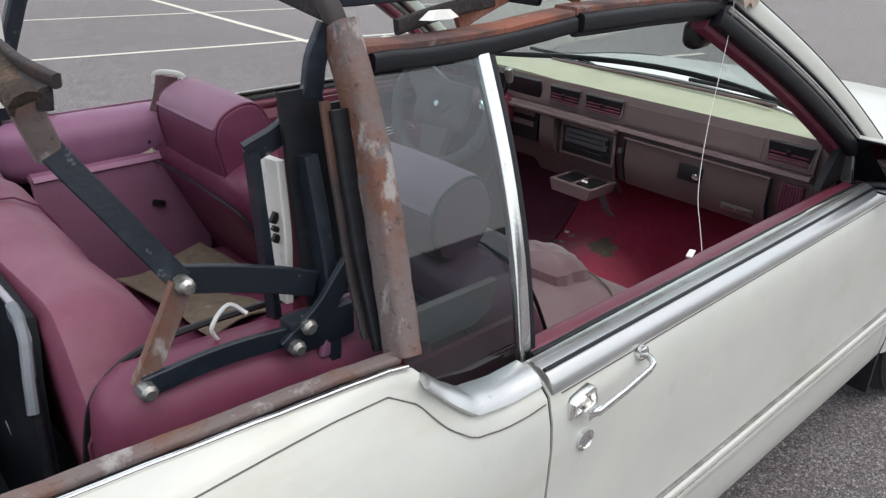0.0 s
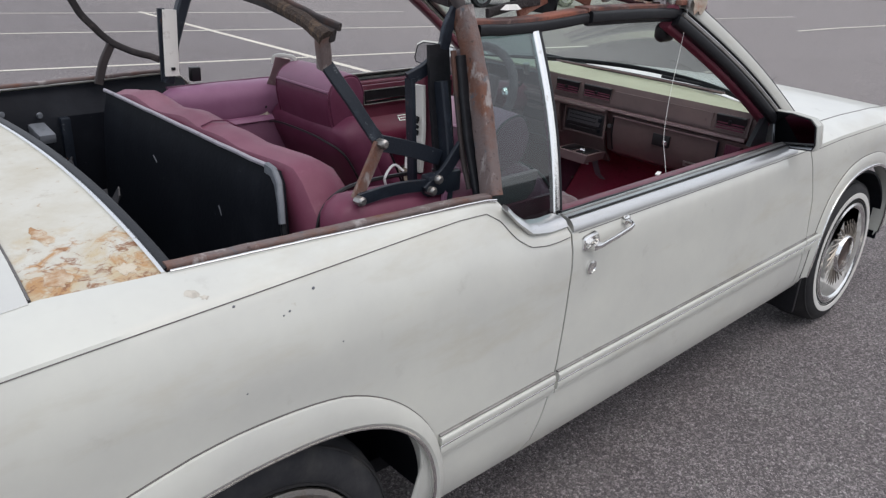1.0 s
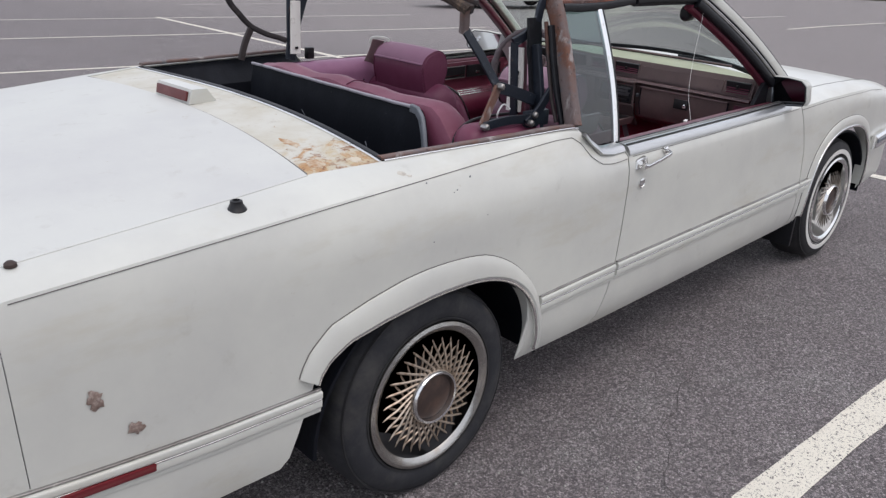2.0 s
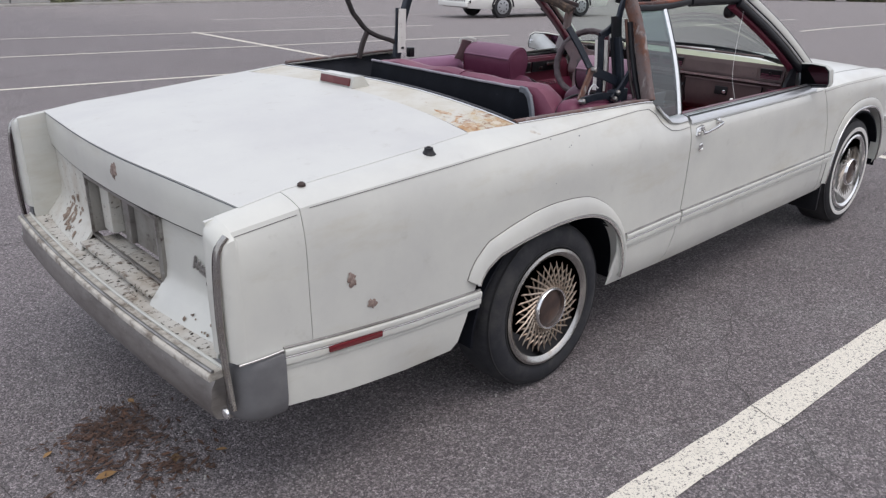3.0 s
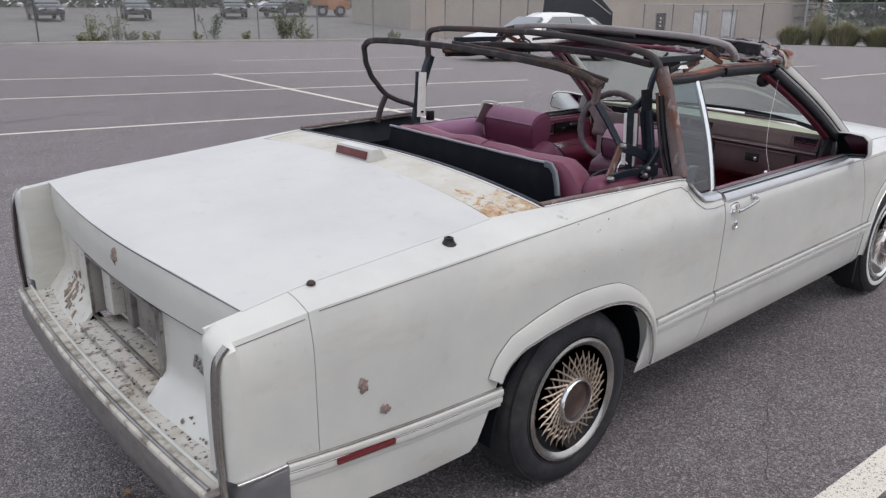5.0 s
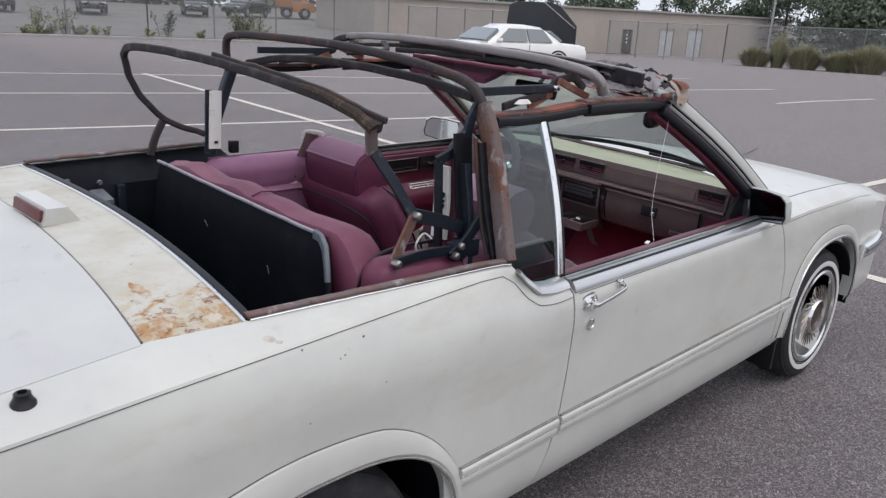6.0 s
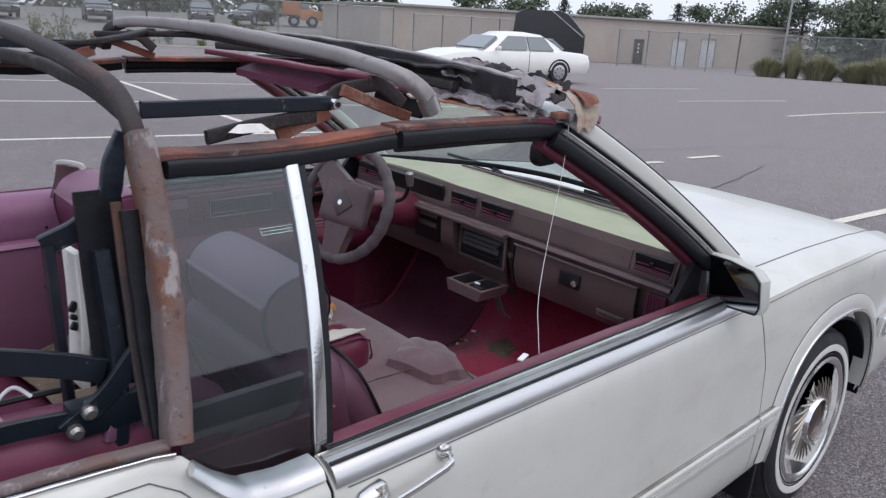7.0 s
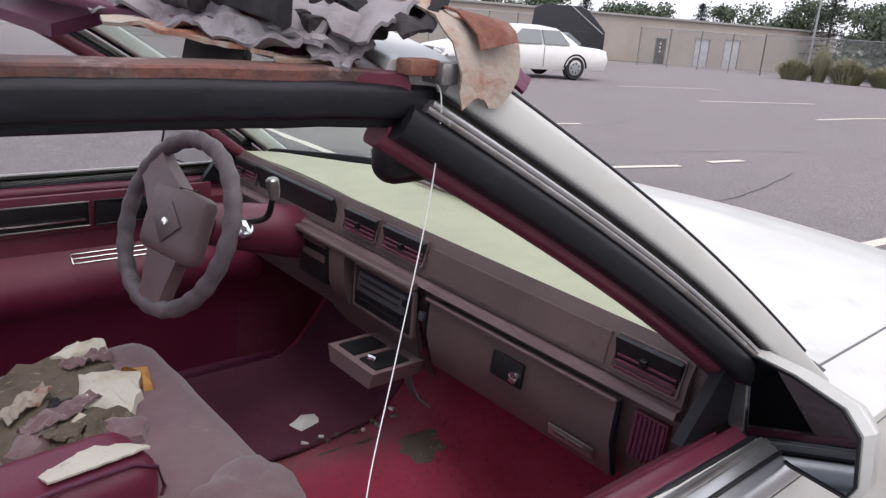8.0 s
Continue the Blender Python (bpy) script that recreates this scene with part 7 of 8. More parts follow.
    return part(name, sheet(rows, t), m, parent, label)


dash = band("dashboard", [(2.040, 0.905), (2.045, 0.945), (2.062, 0.985)], -0.70, 0.70, DASH, "brown plastic dashboard with a bleached top pad", car)
rows = []
for u in np.linspace(0, 1, 8):
    rows.append([(2.050 + u * (0.26 + 0.05 * (1 - (y / 0.7) ** 2)), y, 0.986 + 0.010 * math.sin(math.pi * u * 0.9) - 0.012 * u + 0.010 * math.exp(-(((y - 0.38) / 0.22) ** 2)) - 0.035 * u * (abs(y) / 0.7) ** 3) for y in np.linspace(-0.695, 0.695, 24)])
part("dash_pad", sheet(rows[::-1], 0.02), DASH_PAD, dash, "sun-bleached pale dash pad")
for x, y0, y1 in ((2.265, -0.45, 0.35), (2.285, -0.45, 0.35)):
    part("defrost_slot", sweep([(x + 0.03 * (1 - (y / 0.7) ** 2), y, 1.0 - 0.006) for y in np.linspace(y0, y1, 14)], rrect(0.008, 0.010, 0.002)), DARK_PLASTIC, dash)
part("defrost_frame", sweep([(2.246 + 0.03 * (1 - (y / 0.7) ** 2), y, 0.9995) for y in np.linspace(-0.47, 0.37, 14)], rrect(0.006, 0.008, 0.002)), DASH_LIGHT, dash)
band("dash_ledge", [(2.046, 0.905), (2.016, 0.902), (2.012, 0.892), (2.040, 0.880)], -0.70, 0.70, DASH_LIGHT, "mauve dash ledge", dash)
band("dash_lower", [(2.045, 0.885), (2.048, 0.80), (2.075, 0.72), (2.16, 0.68)], -0.70, -0.10, DASH, "", dash)
band("dash_lower", [(2.045, 0.885), (2.030, 0.80), (2.05, 0.72), (2.10, 0.66)], -0.10, 0.24, DASH, "", dash)
band("dash_lower", [(2.045, 0.885), (2.035, 0.78), (2.075, 0.70), (2.16, 0.67)], 0.24, 0.70, DASH, "", dash)
part("dash_end", box((0.10, 0.03, 0.26), 0.01, pose(2.10, -0.705, 0.85)), DASH, dash)
# air vents and pads in the upper band
def vent(y0, y1, z0=0.925, z1=0.975):
    v = part("air_vent", box((0.012, y1 - y0, z1 - z0), 0.003, pose(2.034, (y0 + y1) / 2, (z0 + z1) / 2, 0, -12, 0)), DARK_PLASTIC, dash, "dark louvred air vent")
    for i in range(5):
        part("louvre", box((0.006, y1 - y0 - 0.012, 0.004), 0.001, pose(2.024 + 0.002 * i, (y0 + y1) / 2, z0 + 0.006 + 0.0095 * i, 0, -12, 0)), MAT_PLUM, v)
    part("vent_tab", box((0.010, 0.012, 0.012), 0.002, pose(2.020, (y0 + y1) / 2, 0.95, 0, -12, 0)), DARK_PLASTIC, v)
    part("vent_frame", sweep([Vector((2.024 + 0.012 * (z - z0) / 0.05, y, z)) for y, z in ((y0, z0), (y1, z0), (y1, z1), (y0, z1), (y0, z0))], rrect(0.005, 0.004, 0.0015), up=(1, 0, 0)), DASH, v)


vent(0.045, 0.165)
vent(-0.115, 0.02)
vent(-0.69, -0.575, 0.918, 0.972)
vent(0.575, 0.69)
band("dash_inlay", [(2.032, 0.915), (2.040, 0.968)], -0.560, -0.13, DASH, "brown inlay with a crest", dash, 0.008)
part("dash_crest", box((0.004, 0.05, 0.012), 0.002, pose(2.032, -0.44, 0.938, 0, -10, 0)), DASH_LIGHT, dash)
part("instrument_panel", box((0.014, 0.36, 0.075), 0.006, pose(2.032, 0.385, 0.945, 0, -14, 0)), DARK_PLASTIC, dash, "dark instrument screen")
part("switch_panel", box((0.02, 0.125, 0.12), 0.008, pose(2.026, 0.262, 0.838, 0, 6, 0)), DARK_PLASTIC, dash, "dark switch cluster")
for z in (0.87, 0.835, 0.80):
    part("cluster_key", box((0.008, 0.095, 0.018), 0.003, pose(2.016, 0.262, z, 0, 6, 0)), DASH, dash)
radio = part("radio", box((0.02, 0.195, 0.088), 0.006, pose(2.022, -0.012, 0.824, 0, 6, 0)), DARK_PLASTIC, dash, "dark cassette radio")
part("radio_bezel", sweep([Vector((2.016, y, z)) for y, z in ((-0.112, 0.776), (0.090, 0.776), (0.090, 0.872), (-0.112, 0.872), (-0.112, 0.776))], rrect(0.010, 0.012, 0.003), up=(1, 0, 0)), DASH, radio)
part("radio_face", box((0.006, 0.165, 0.042), 0.002, pose(2.010, -0.010, 0.838, 0, 6, 0)), DARK_GREY, radio)
for i in range(4):
    part("radio_slot", box((0.005, 0.135, 0.005), 0.001, pose(2.008, -0.006, 0.800 + 0.016 * i, 0, 6, 0)), DARK_PLASTIC, radio)
for i in range(3):
    part("radio_key", box((0.008, 0.014, 0.016), 0.002, pose(2.010, -0.090, 0.80 + 0.022 * i, 0, 6, 0)), BLACK, radio)
part("dash_knob", box((0.012, 0.016, 0.018), 0.004, pose(2.022, -0.131, 0.83, 0, 6, 0)), DARK_GREY, dash)
part("dash_pillar", loft([[(x, y, z) for x, z in ((2.050, 0.745), (2.022, 0.760), (2.004, 0.800), (2.000, 0.870), (2.010, 0.893), (2.050, 0.895))] for y in (0.118, 0.124, 0.172, 0.178)]), DASH, dash, "raised pillar between the clusters")
part("dash_brow", sweep([(2.006, y, 0.889) for y in np.linspace(-0.118, 0.335, 8)], rrect(0.026, 0.014, 0.005)), DASH, dash)
glove = band("glove_box", [(2.022, 0.872), (2.020, 0.80), (2.040, 0.735), (2.047, 0.725)], -0.598, -0.150, DASH, "brown glove-box lid, shut", dash, 0.014)
part("lid_edge", sweep([Vector((2.017, y, 0.874)) for y in np.linspace(-0.602, -0.146, 8)], rrect(0.010, 0.006, 0.002)), DASH_LIGHT, glove)
for y in (-0.602, -0.146):
    part("lid_gap", sweep([Vector((2.024, y, 0.872)), Vector((2.022, y, 0.80)), Vector((2.042, y, 0.735))], rrect(0.006, 0.006, 0.002), up=(0, 1, 0)), BLACK, glove)
part("latch_cup", box((0.008, 0.075, 0.046), 0.004, pose(2.016, -0.375, 0.826, 0, 4, 0)), DARK_PLASTIC, glove, "glove-box latch")
part("latch_knob", lathe([(0.010, 0), (0.010, 0.008), (0.004, 0.010)], 12, Matrix.Translation((2.012, -0.398, 0.822)) @ pose(0, 0, 0, 0, -90, 0)), CHROME, glove)
part("lid_badge", box((0.004, 0.095, 0.022), 0.002, pose(2.022, -0.525, 0.762, 0, -12, 0)), DULL_CHROME, glove)
for dy in (0.0, 0.035):
    part("badge_bar", box((0.003, 0.028, 0.006), 0.001, pose(2.018, -0.54 + dy, 0.764, 0, -12, 0)), DASH, glove)
part("side_vent_pad", box((0.012, 0.06, 0.075), 0.003, pose(2.035, -0.655, 0.83, 0, 4, 0)), TRIM_RED, dash, "red ribbed pad")
for i in range(7):
    part("pad_rib", box((0.006, 0.004, 0.07), 0.001, pose(2.028, -0.632 - 0.008 * i, 0.83, 0, 4, 0)), VINYL, dash)
tray = part("ash_tray", loft([[(x, y, z) for y, z in ((-0.105, 0.712), (0.058, 0.712), (0.046, 0.676), (-0.093, 0.676))] for x in (1.93, 1.935, 2.06)]), DASH_LIGHT, dash, "pulled-out ash tray")
for y in (-0.064, 0.012):
    part("tray_cup", box((0.085, 0.058, 0.006), 0.002, pose(1.988, y, 0.713)), DARK_PLASTIC, tray)
part("tray_bits", box((0.02, 0.02, 0.012), 0.004, pose(1.965, -0.055, 0.720, 10, 20, 30)), CHROME, tray)
part("tray_bracket", sweep([(2.06, -0.055, 0.690), (2.055, -0.06, 0.655), (2.08, -0.065, 0.60), (2.11, -0.07, 0.575)], rrect(0.004, 0.030, 0.001, 1), up=(0, 1, 0)), GREY_EDGE, tray, "bent metal strap under the tray")
# steering column and wheel
col = part("steering_column", sweep([Vector((1.80, 0.370, 0.905)), Vector((1.90, 0.370, 0.885)), Vector((2.06, 0.370, 0.85))], ring(0.055, 14), taper=lambda t: 0.85 + 0.35 * t), TRIM_RED, dash, "burgundy steering column")
part("column_key", lathe([(0.020, 0), (0.020, 0.018), (0.014, 0.022), (0.003, 0.022)], 14, Matrix.Translation((1.86, 0.305, 0.90)) @ pose(0, 0, 0, 60, 0, -30)), CHROME, dash, "chrome ignition lock")
lever = part("gear_lever", tube(bez([(1.86, 0.33, 0.91), (1.875, 0.24, 0.945), (1.877, 0.215, 0.99), (1.877, 0.21, 1.02)], 6), 0.007, 8), DARK_PLASTIC, dash, "column gear lever")
part("lever_knob", lathe([(0.010, -0.02), (0.014, 0), (0.014, 0.022), (0.010, 0.026), (0.002, 0.027)], 14, pose(1.877, 0.21, 1.015, 0, -10, 0)), DULL_CHROME, lever)
wm = Matrix.Translation((1.724, 0.350, 0.920)) @ pose(0, 0, 0, 0, 0, 9) @ pose(0, 0, 0, 0, -70, 0)
sw = thing("steering_wheel", "lace-covered mauve steering wheel", "")
sw.parent, sw.matrix_basis = car, wm
bm = bmesh.new()
loops = []
N = 144
for i in range(N):
    a = 2 * math.pi * i / N
    r = 0.0185 + 0.0015 * math.cos(a * 24)
    loops.append([((0.184 + r * math.cos(b)) * math.cos(a), (0.184 + r * math.cos(b)) * math.sin(a), r * math.sin(b)) for b in np.linspace(0, 2 * math.pi, 11)[:-1]])
part("wheel_rim", loft(loops + [loops[0]], bm, caps=False), RIM_COVER, sw, "worn laced rim cover")
part("wheel_pad", pillow((0.15, 0.20, 0.05), 0.022, pose(0.0, 0, -0.005), puff=0.06), DASH_LIGHT, sw, "padded mauve hub")
for turn in (90, -38):
    part("wheel_spoke", loft([[(x, y, z) for x, z in ((-w, -0.02), (w, -0.02), (w, 0.012), (-w, 0.012))] for y, w in ((0.05, 0.06), (0.10, 0.05), (0.14, 0.042), (0.185, 0.04))]), DASH_LIGHT, sw, m=pose(0, 0, 0, 0, 0, turn))
part("hub_badge", loft([[(x * k, y * k, z) for x, y in ((-0.045, 0), (0, 0.05), (0.045, 0), (0, -0.05))] for k, z in ((1, 0.018), (1, 0.024), (0.85, 0.026))]), DASH, sw, "diamond hub badge")
part("hub_crest", lathe([(0.010, 0.026), (0.009, 0.030), (0.002, 0.031)], 12), CHROME, sw)


# ---- the car park ----
def gz(x, y):
    """Height of the ground: level round the car, falling gently far away."""
    return -along(math.hypot(x - 1, y), (18, 0.0), (30, 0.16), (40, 0.32), (50, 0.58), (62, 0.90), (80, 1.35), (120, 1.5))


bm = bmesh.new()
radii = [0, 2, 5, 9, 14, 18, 22, 26, 30, 35, 40, 45, 50, 56, 62, 70, 80, 100, 120, 200, 600, 2500]
loops = []
for r in radii[1:]:
    loops.append([bm.verts.new((1 + r * math.cos(a), r * math.sin(a), gz(1 + r * math.cos(a), r * math.sin(a)))) for a in np.linspace(0, 2 * math.pi, 65)[:-1]])
c = bm.verts.new((1, 0, 0))
for i in range(64):
    bm.faces.new((c, loops[0][i], loops[0][(i + 1) % 64]))
for a, b in zip(loops, loops[1:]):
    for i in range(64):
        bm.faces.new((a[i], b[i], b[(i + 1) % 64], a[(i + 1) % 64]))
ground = tagged(part("ground", bm, ASPHALT), "worn grey asphalt of a large empty car park", "ground", kind="structure")


def painted(p0, p1, width=0.10, n=None, seed=0):
    """A painted line, 4 mm proud, with ragged edges."""
    p0, p1 = Vector((*p0, 0)), Vector((*p1, 0))
    d = p1 - p0
    n = n or max(4, int(d.length / 0.10))
    side = Vector((-d.y, d.x, 0)).normalized() * width / 2
    bm = bmesh.new()
    prev = None
    for i in range(n + 1):
        p = p0 + d * (i / n)
        w = 1 + 0.10 * noise.noise(p * 6 + Vector((seed, 0, 0)))
        sh = side * 0.10 * noise.noise(p * 1.5 + Vector((0, seed, 0)))
        pair = [bm.verts.new((*(q.xy), gz(q.x, q.y) + 0.004 + 0.00015 * seed)) for q in (p + side * w + sh, p - side * w + sh)]
        if prev:
            bm.faces.new((prev[0], prev[1], pair[1], pair[0]))
        prev = pair
    return part("painted_line", bm, LINE, ground, smooth=False)


for i, (a, b, w) in enumerate((
    ((-4.5, -1.23), (4.85, -1.835), 0.13),
    ((6.42, 15.4), (4.53, -3.2), 0.11),
    ((-7.0, 10.5), (8.05, 6.82), 0.10),
    ((-5.0, 15.0), (11.1, 9.5), 0.10),
    ((-3.0, 18.8), (11.9, 12.9), 0.10),
    ((5.0, 1.03), (9.7, 0.56), 0.11),
    ((5.5, 4.3), (8.75, 3.42), 0.10),
    ((9.36, 3.42), (9.95, 3.31), 0.10),
    ((9.5, 6.42), (10.4, 6.22), 0.10),
    ((17.0, 8.2), (21.3, 7.5), 0.11),
    ((16.6, 5.35), (21.4, 4.85), 0.11),
    ((18.4, 11.5), (22.9, 11.0), 0.09),
    ((15.5, 2.4), (20.5, 2.2), 0.11),
    ((9.0, 19.6), (16.0, 17.2), 0.10),
)):
    painted(a, b, w, seed=i * 3.3)


def crack(points, w=0.012, seed=0):
    pts = bez(points, 8)
    bm = bmesh.new()
    prev = None
    for i, p in enumerate(pts):
        d = (pts[min(i + 1, len(pts) - 1)] - pts[max(i - 1, 0)]).normalized()
        k = w * (0.5 + abs(noise.noise(p * 5 + Vector((seed, 0, 0)))))
        off = Vector((noise.noise(p * 8), noise.noise(p * 8 + Vector((7, 0, 0))), 0)) * 0.05
        pair = [bm.verts.new((*(q.xy), gz(q.x, q.y) + 0.0055)) for q in (p + off + Vector((-d.y, d.x, 0)) * k, p + off - Vector((-d.y, d.x, 0)) * k)]
        if prev:
            bm.faces.new((prev[0], prev[1], pair[1], pair[0]))
        prev = pair
    return part("crack", bm, TAR, ground, smooth=False)


for i, (w, pts) in enumerate((
    (0.0018, [(0.18, -1.9, 0), (0.38, -1.60, 0), (0.45, -1.45, 0), (0.75, -1.2, 0), (1.2, -1.05, 0)]),
    (0.010, [(-3.2, 7.6, 0), (-1.6, 8.8, 0), (0.3, 9.7, 0), (2.0, 10.2, 0)]),
    (0.006, [(9.0, 4.2, 0), (11.5, 3.4, 0), (14, 1.2, 0), (17, 0.2, 0)]),
    (0.005, [(10.5, 6.0, 0), (13.5, 6.3, 0), (18, 4.0, 0), (24, 3.5, 0)]),
    (0.003, [(-1.9, -0.6, 0), (-1.7, -0.2, 0), (-1.75, 0.3, 0), (-1.5, 0.9, 0)]),
    (0.004, [(-2.4, 1.9, 0), (-1.5, 2.3, 0), (-0.6, 2.2, 0), (0.6, 2.6, 0)]),
    (0.003, [(2.9, -1.2, 0), (3.3, -1.5, 0), (3.9, -1.35, 0), (4.6, -1.6, 0)]),
    (0.009, [(4.9, 2.2, 0), (6.2, 2.6, 0), (7.6, 2.2, 0), (9.8, 2.6, 0)]),
    (0.008, [(6.0, 5.2, 0), (7.0, 4.6, 0), (8.2, 5.0, 0), (9.5, 4.7, 0)]),
)):
    crack(pts, w, i)
# leaf litter behind the tail and loose dead leaves
litter = bmesh.new()
rnd = random.Random(11)
for i in range(640):
    cx, cy = rnd.choice(((-1.42, -0.05), (-1.28, -0.15), (-1.27, -0.40), (-1.46, -0.22), (-1.30, 0.0)))
    x, y = rnd.gauss(cx, 0.07), rnd.gauss(cy, 0.06)
    a, l = rnd.random() * 6.28, rnd.uniform(0.006, 0.024)
    z = 0.006 + rnd.random() * 0.006
    d, e = Vector((math.cos(a), math.sin(a), rnd.uniform(-0.2, 0.2))) * l, Vector((-math.sin(a), math.cos(a), rnd.uniform(-0.2, 0.2))) * l * 0.32
    p = Vector((x, y, z))
    litter.faces.new([litter.verts.new(q) for q in (p - d, p - e, p + d, p + e)])
tagged(part("leaf_litter", litter, DIRT, smooth=False), "dark rotted leaf litter on the asphalt behind the car", "leaf litter", kind="stuff")
leaf_rows = [(-1.45, -0.30, 0.035), (-1.25, -0.36, 0.028), (-1.12, -0.42, 0.02), (-1.55, -0.06, 0.02), (-1.22, 0.08, 0.02), (1.42, -2.08, 0.025), (0.9, -1.9, 0.012)]
for i, (x, y, r) in enumerate(leaf_rows):
    bm = bmesh.new()
    outline = [(-1, 0), (-0.5, 0.38), (0, 0.5), (0.5, 0.34), (1, 0), (0.5, -0.34), (0, -0.5), (-0.5, -0.38)]
    for side in (0, 1):
        ids = (0, 1, 2, 3, 4) if not side else (4, 5, 6, 7, 0)
        bm.faces.new([bm.verts.new((outline[k][0] * r, outline[k][1] * r, 0.25 * abs(outline[k][1]) * r)) for k in ids])
    tagged(part("dead_leaf", bm, LEAF_DRY, m=pose(x, y, 0.009, 4, 3, 70 * i)), "curled dead brown leaf on the asphalt", "leaf", "dead leaves")
grit = bmesh.new()
rnd = random.Random(5)
for i in range(5200):
    x, y = rnd.uniform(-2.6, 5.0), rnd.uniform(-3.0, 2.6)
    r = rnd.uniform(0.002, 0.0055)
    p = Vector((x, y, 0.001))
    q = [grit.verts.new(p + Vector(v) * r) for v in ((1, 0, 0), (0, 1, 0.2), (-1, 0, 0), (0, -1, 0.1), (0.1, 0.1, 1.1))]
    for k in range(4):
        grit.faces.new((q[k], q[(k + 1) % 4], q[4]))
tagged(part("grit", grit, CONCRETE, smooth=False), "pale stone grit scattered over the asphalt", "grit", kind="stuff")

# ---- fence, kerb, building ----
def fence(points, height, spacing, label, top_rail=True, mesh_h=None):
    f = thing("chain_link_fence", label, "fence")
    post_mesh = None
    for (x0, y0), (x1, y1) in zip(points, points[1:]):
        length = math.hypot(x1 - x0, y1 - y0)
        n = max(1, round(length / spacing))
        for i in range(n + 1):
            x, y = x0 + (x1 - x0) * i / n, y0 + (y1 - y0) * i / n
            m = Matrix.Translation((x, y, gz(x, y) - 0.1))
            if post_mesh is None:
                post_mesh = part("fence_post", lathe([(0.038, 0), (0.038, height + 0.12), (0.045, height + 0.13), (0.02, height + 0.17)], 8), GALV, f, m=m)
            elif i or (x0, y0) != points[0]:
                again(post_mesh, m, f)
        bm = bmesh.new()
        uv = bm.loops.layers.uv.new("uv")
        for i in range(n):
            q = []
            for k, z in ((i, 0.05), (i + 1, 0.05), (i + 1, height), (i, height)):
                x, y = x0 + (x1 - x0) * k / n, y0 + (y1 - y0) * k / n
                q.append((bm.verts.new((x, y, gz(x, y) + z)), k / n * length / 0.075, z / 0.075))
            face = bm.faces.new([v for v, _, _ in q])
            for lp, (_, u, w) in zip(face.loops, q):
                lp[uv].uv = (u, w)
        mesh = part("wire_mesh", bm, NET, f, smooth=False)
        if top_rail:
            part("top_rail", tube([(x0, y0, gz(x0, y0) + height), (x1, y1, gz(x1, y1) + height)], 0.025, 6), GALV, f)
    return f


F1 = [(-16, 46.5), (9, 40.3), (16, 37.6), (28.5, 33.6)]
fence(F1, 2.6, 3.6, "tall galvanised chain-link fence along a weedy kerb")


def yard_z(x, y):
    """Height of the gravel yard that rises gently behind the fence."""
    return -0.37 + along(math.hypot(x - 1, y) - 42, (0, 0.0), (10, 0.40), (20, 0.85), (45, 1.7))


rows = []
for off in (1.6, 5, 10, 18, 28, 42):
    row = []
    for (x0, y0), (x1, y1) in zip(F1, F1[1:]):
        for t in np.linspace(0, 1, 6):
            p = Vector((x0 + (x1 - x0) * t, y0 + (y1 - y0) * t))
            q = p + p.normalized() * off
            if not row or (Vector(row[-1]).xy - q).length > 0.05:
                row.append((q.x, q.y, gz(q.x, q.y) + 0.06 if off < 2 else yard_z(q.x, q.y)))
    rows.append(row)
tagged(part("yard", sheet(rows, 0.05), GRAVEL), "pale gravel yard rising behind the fence", "yard", kind="structure")
kerb = bmesh.new()
for (x0, y0), (x1, y1) in zip(F1, F1[1:]):
    sweep([(x0 + 0.2, y0 - 0.7, gz(x0, y0) + 0.06), (x1 + 0.2, y1 - 0.7, gz(x1, y1) + 0.06)], rrect(0.18, 0.16, 0.03), bm=kerb)
tagged(part("kerb", kerb, CONCRETE), "pale concrete kerb at the foot of the fence", "kerb", kind="structure")
tagged(part("verge", sheet([[(x + dx, y + dy, gz(x, y) + 0.05) for x, y in F1] for dx, dy in ((0.2, -0.7), (0.9, 2.2))], 0.05), DIRT), "strip of bare weedy earth under the fence", "verge", kind="structure")
fence([(41.0, 27.0), (44.6, 21.0)], 2.2, 1.75, "chain-link gate frames before the building")
fence([(44.6, 21.0), (45.6, 17.0), (45.8, 10.0), (45.2, 2.0)], 2.3, 3.9, "chain-link fence with tan grasses before it")
fence([(29.5, 33.0), (36.5, 28.4)], 2.35, 1.75, "chain-link panels leaning before the building wall")

B0, B1 = Vector((31.9, 39.2, 0)), Vector((77.6, 31.1, 0))
bd = (B1 - B0).normalized()
bn = Vector((bd.y, -bd.x, 0))  # towards the camera
if bn.dot(Vector((-1, -1, 0))) < 0:
    bn = -bn
bang = math.degrees(math.atan2(bd.y, bd.x))
bz = -1.5
house = thing("building", "long low beige block building with doors and a flat roof", "building", Matrix.Translation(B0 + Vector((0, 0, bz))) @ pose(0, 0, 0, 0, 0, bang))
L = (B1 - B0).length
inward = 1 if (pose(0, 0, 0, 0, 0, bang) @ Vector((0, 1, 0))).dot(bn) < 0 else -1
OPEN = [(23.7, 1.15, 2.5, DOOR_BROWN, "door"), (28.5, 1.7, 2.65, DOOR_PALE, "roller_door"), (32.2, 1.9, 2.75, DOOR_PALE, "roller_door")]
HB = 3.95
x = 0.0
for ox, ow, oh, om, kind in sorted(OPEN):
    part("wall", box((ox - ow / 2 - x, 0.25, HB), 0, pose((x + ox - ow / 2) / 2, inward * 0.125, HB / 2)), STUCCO, house)
    base = 1.2 if kind == "window" else 0.0
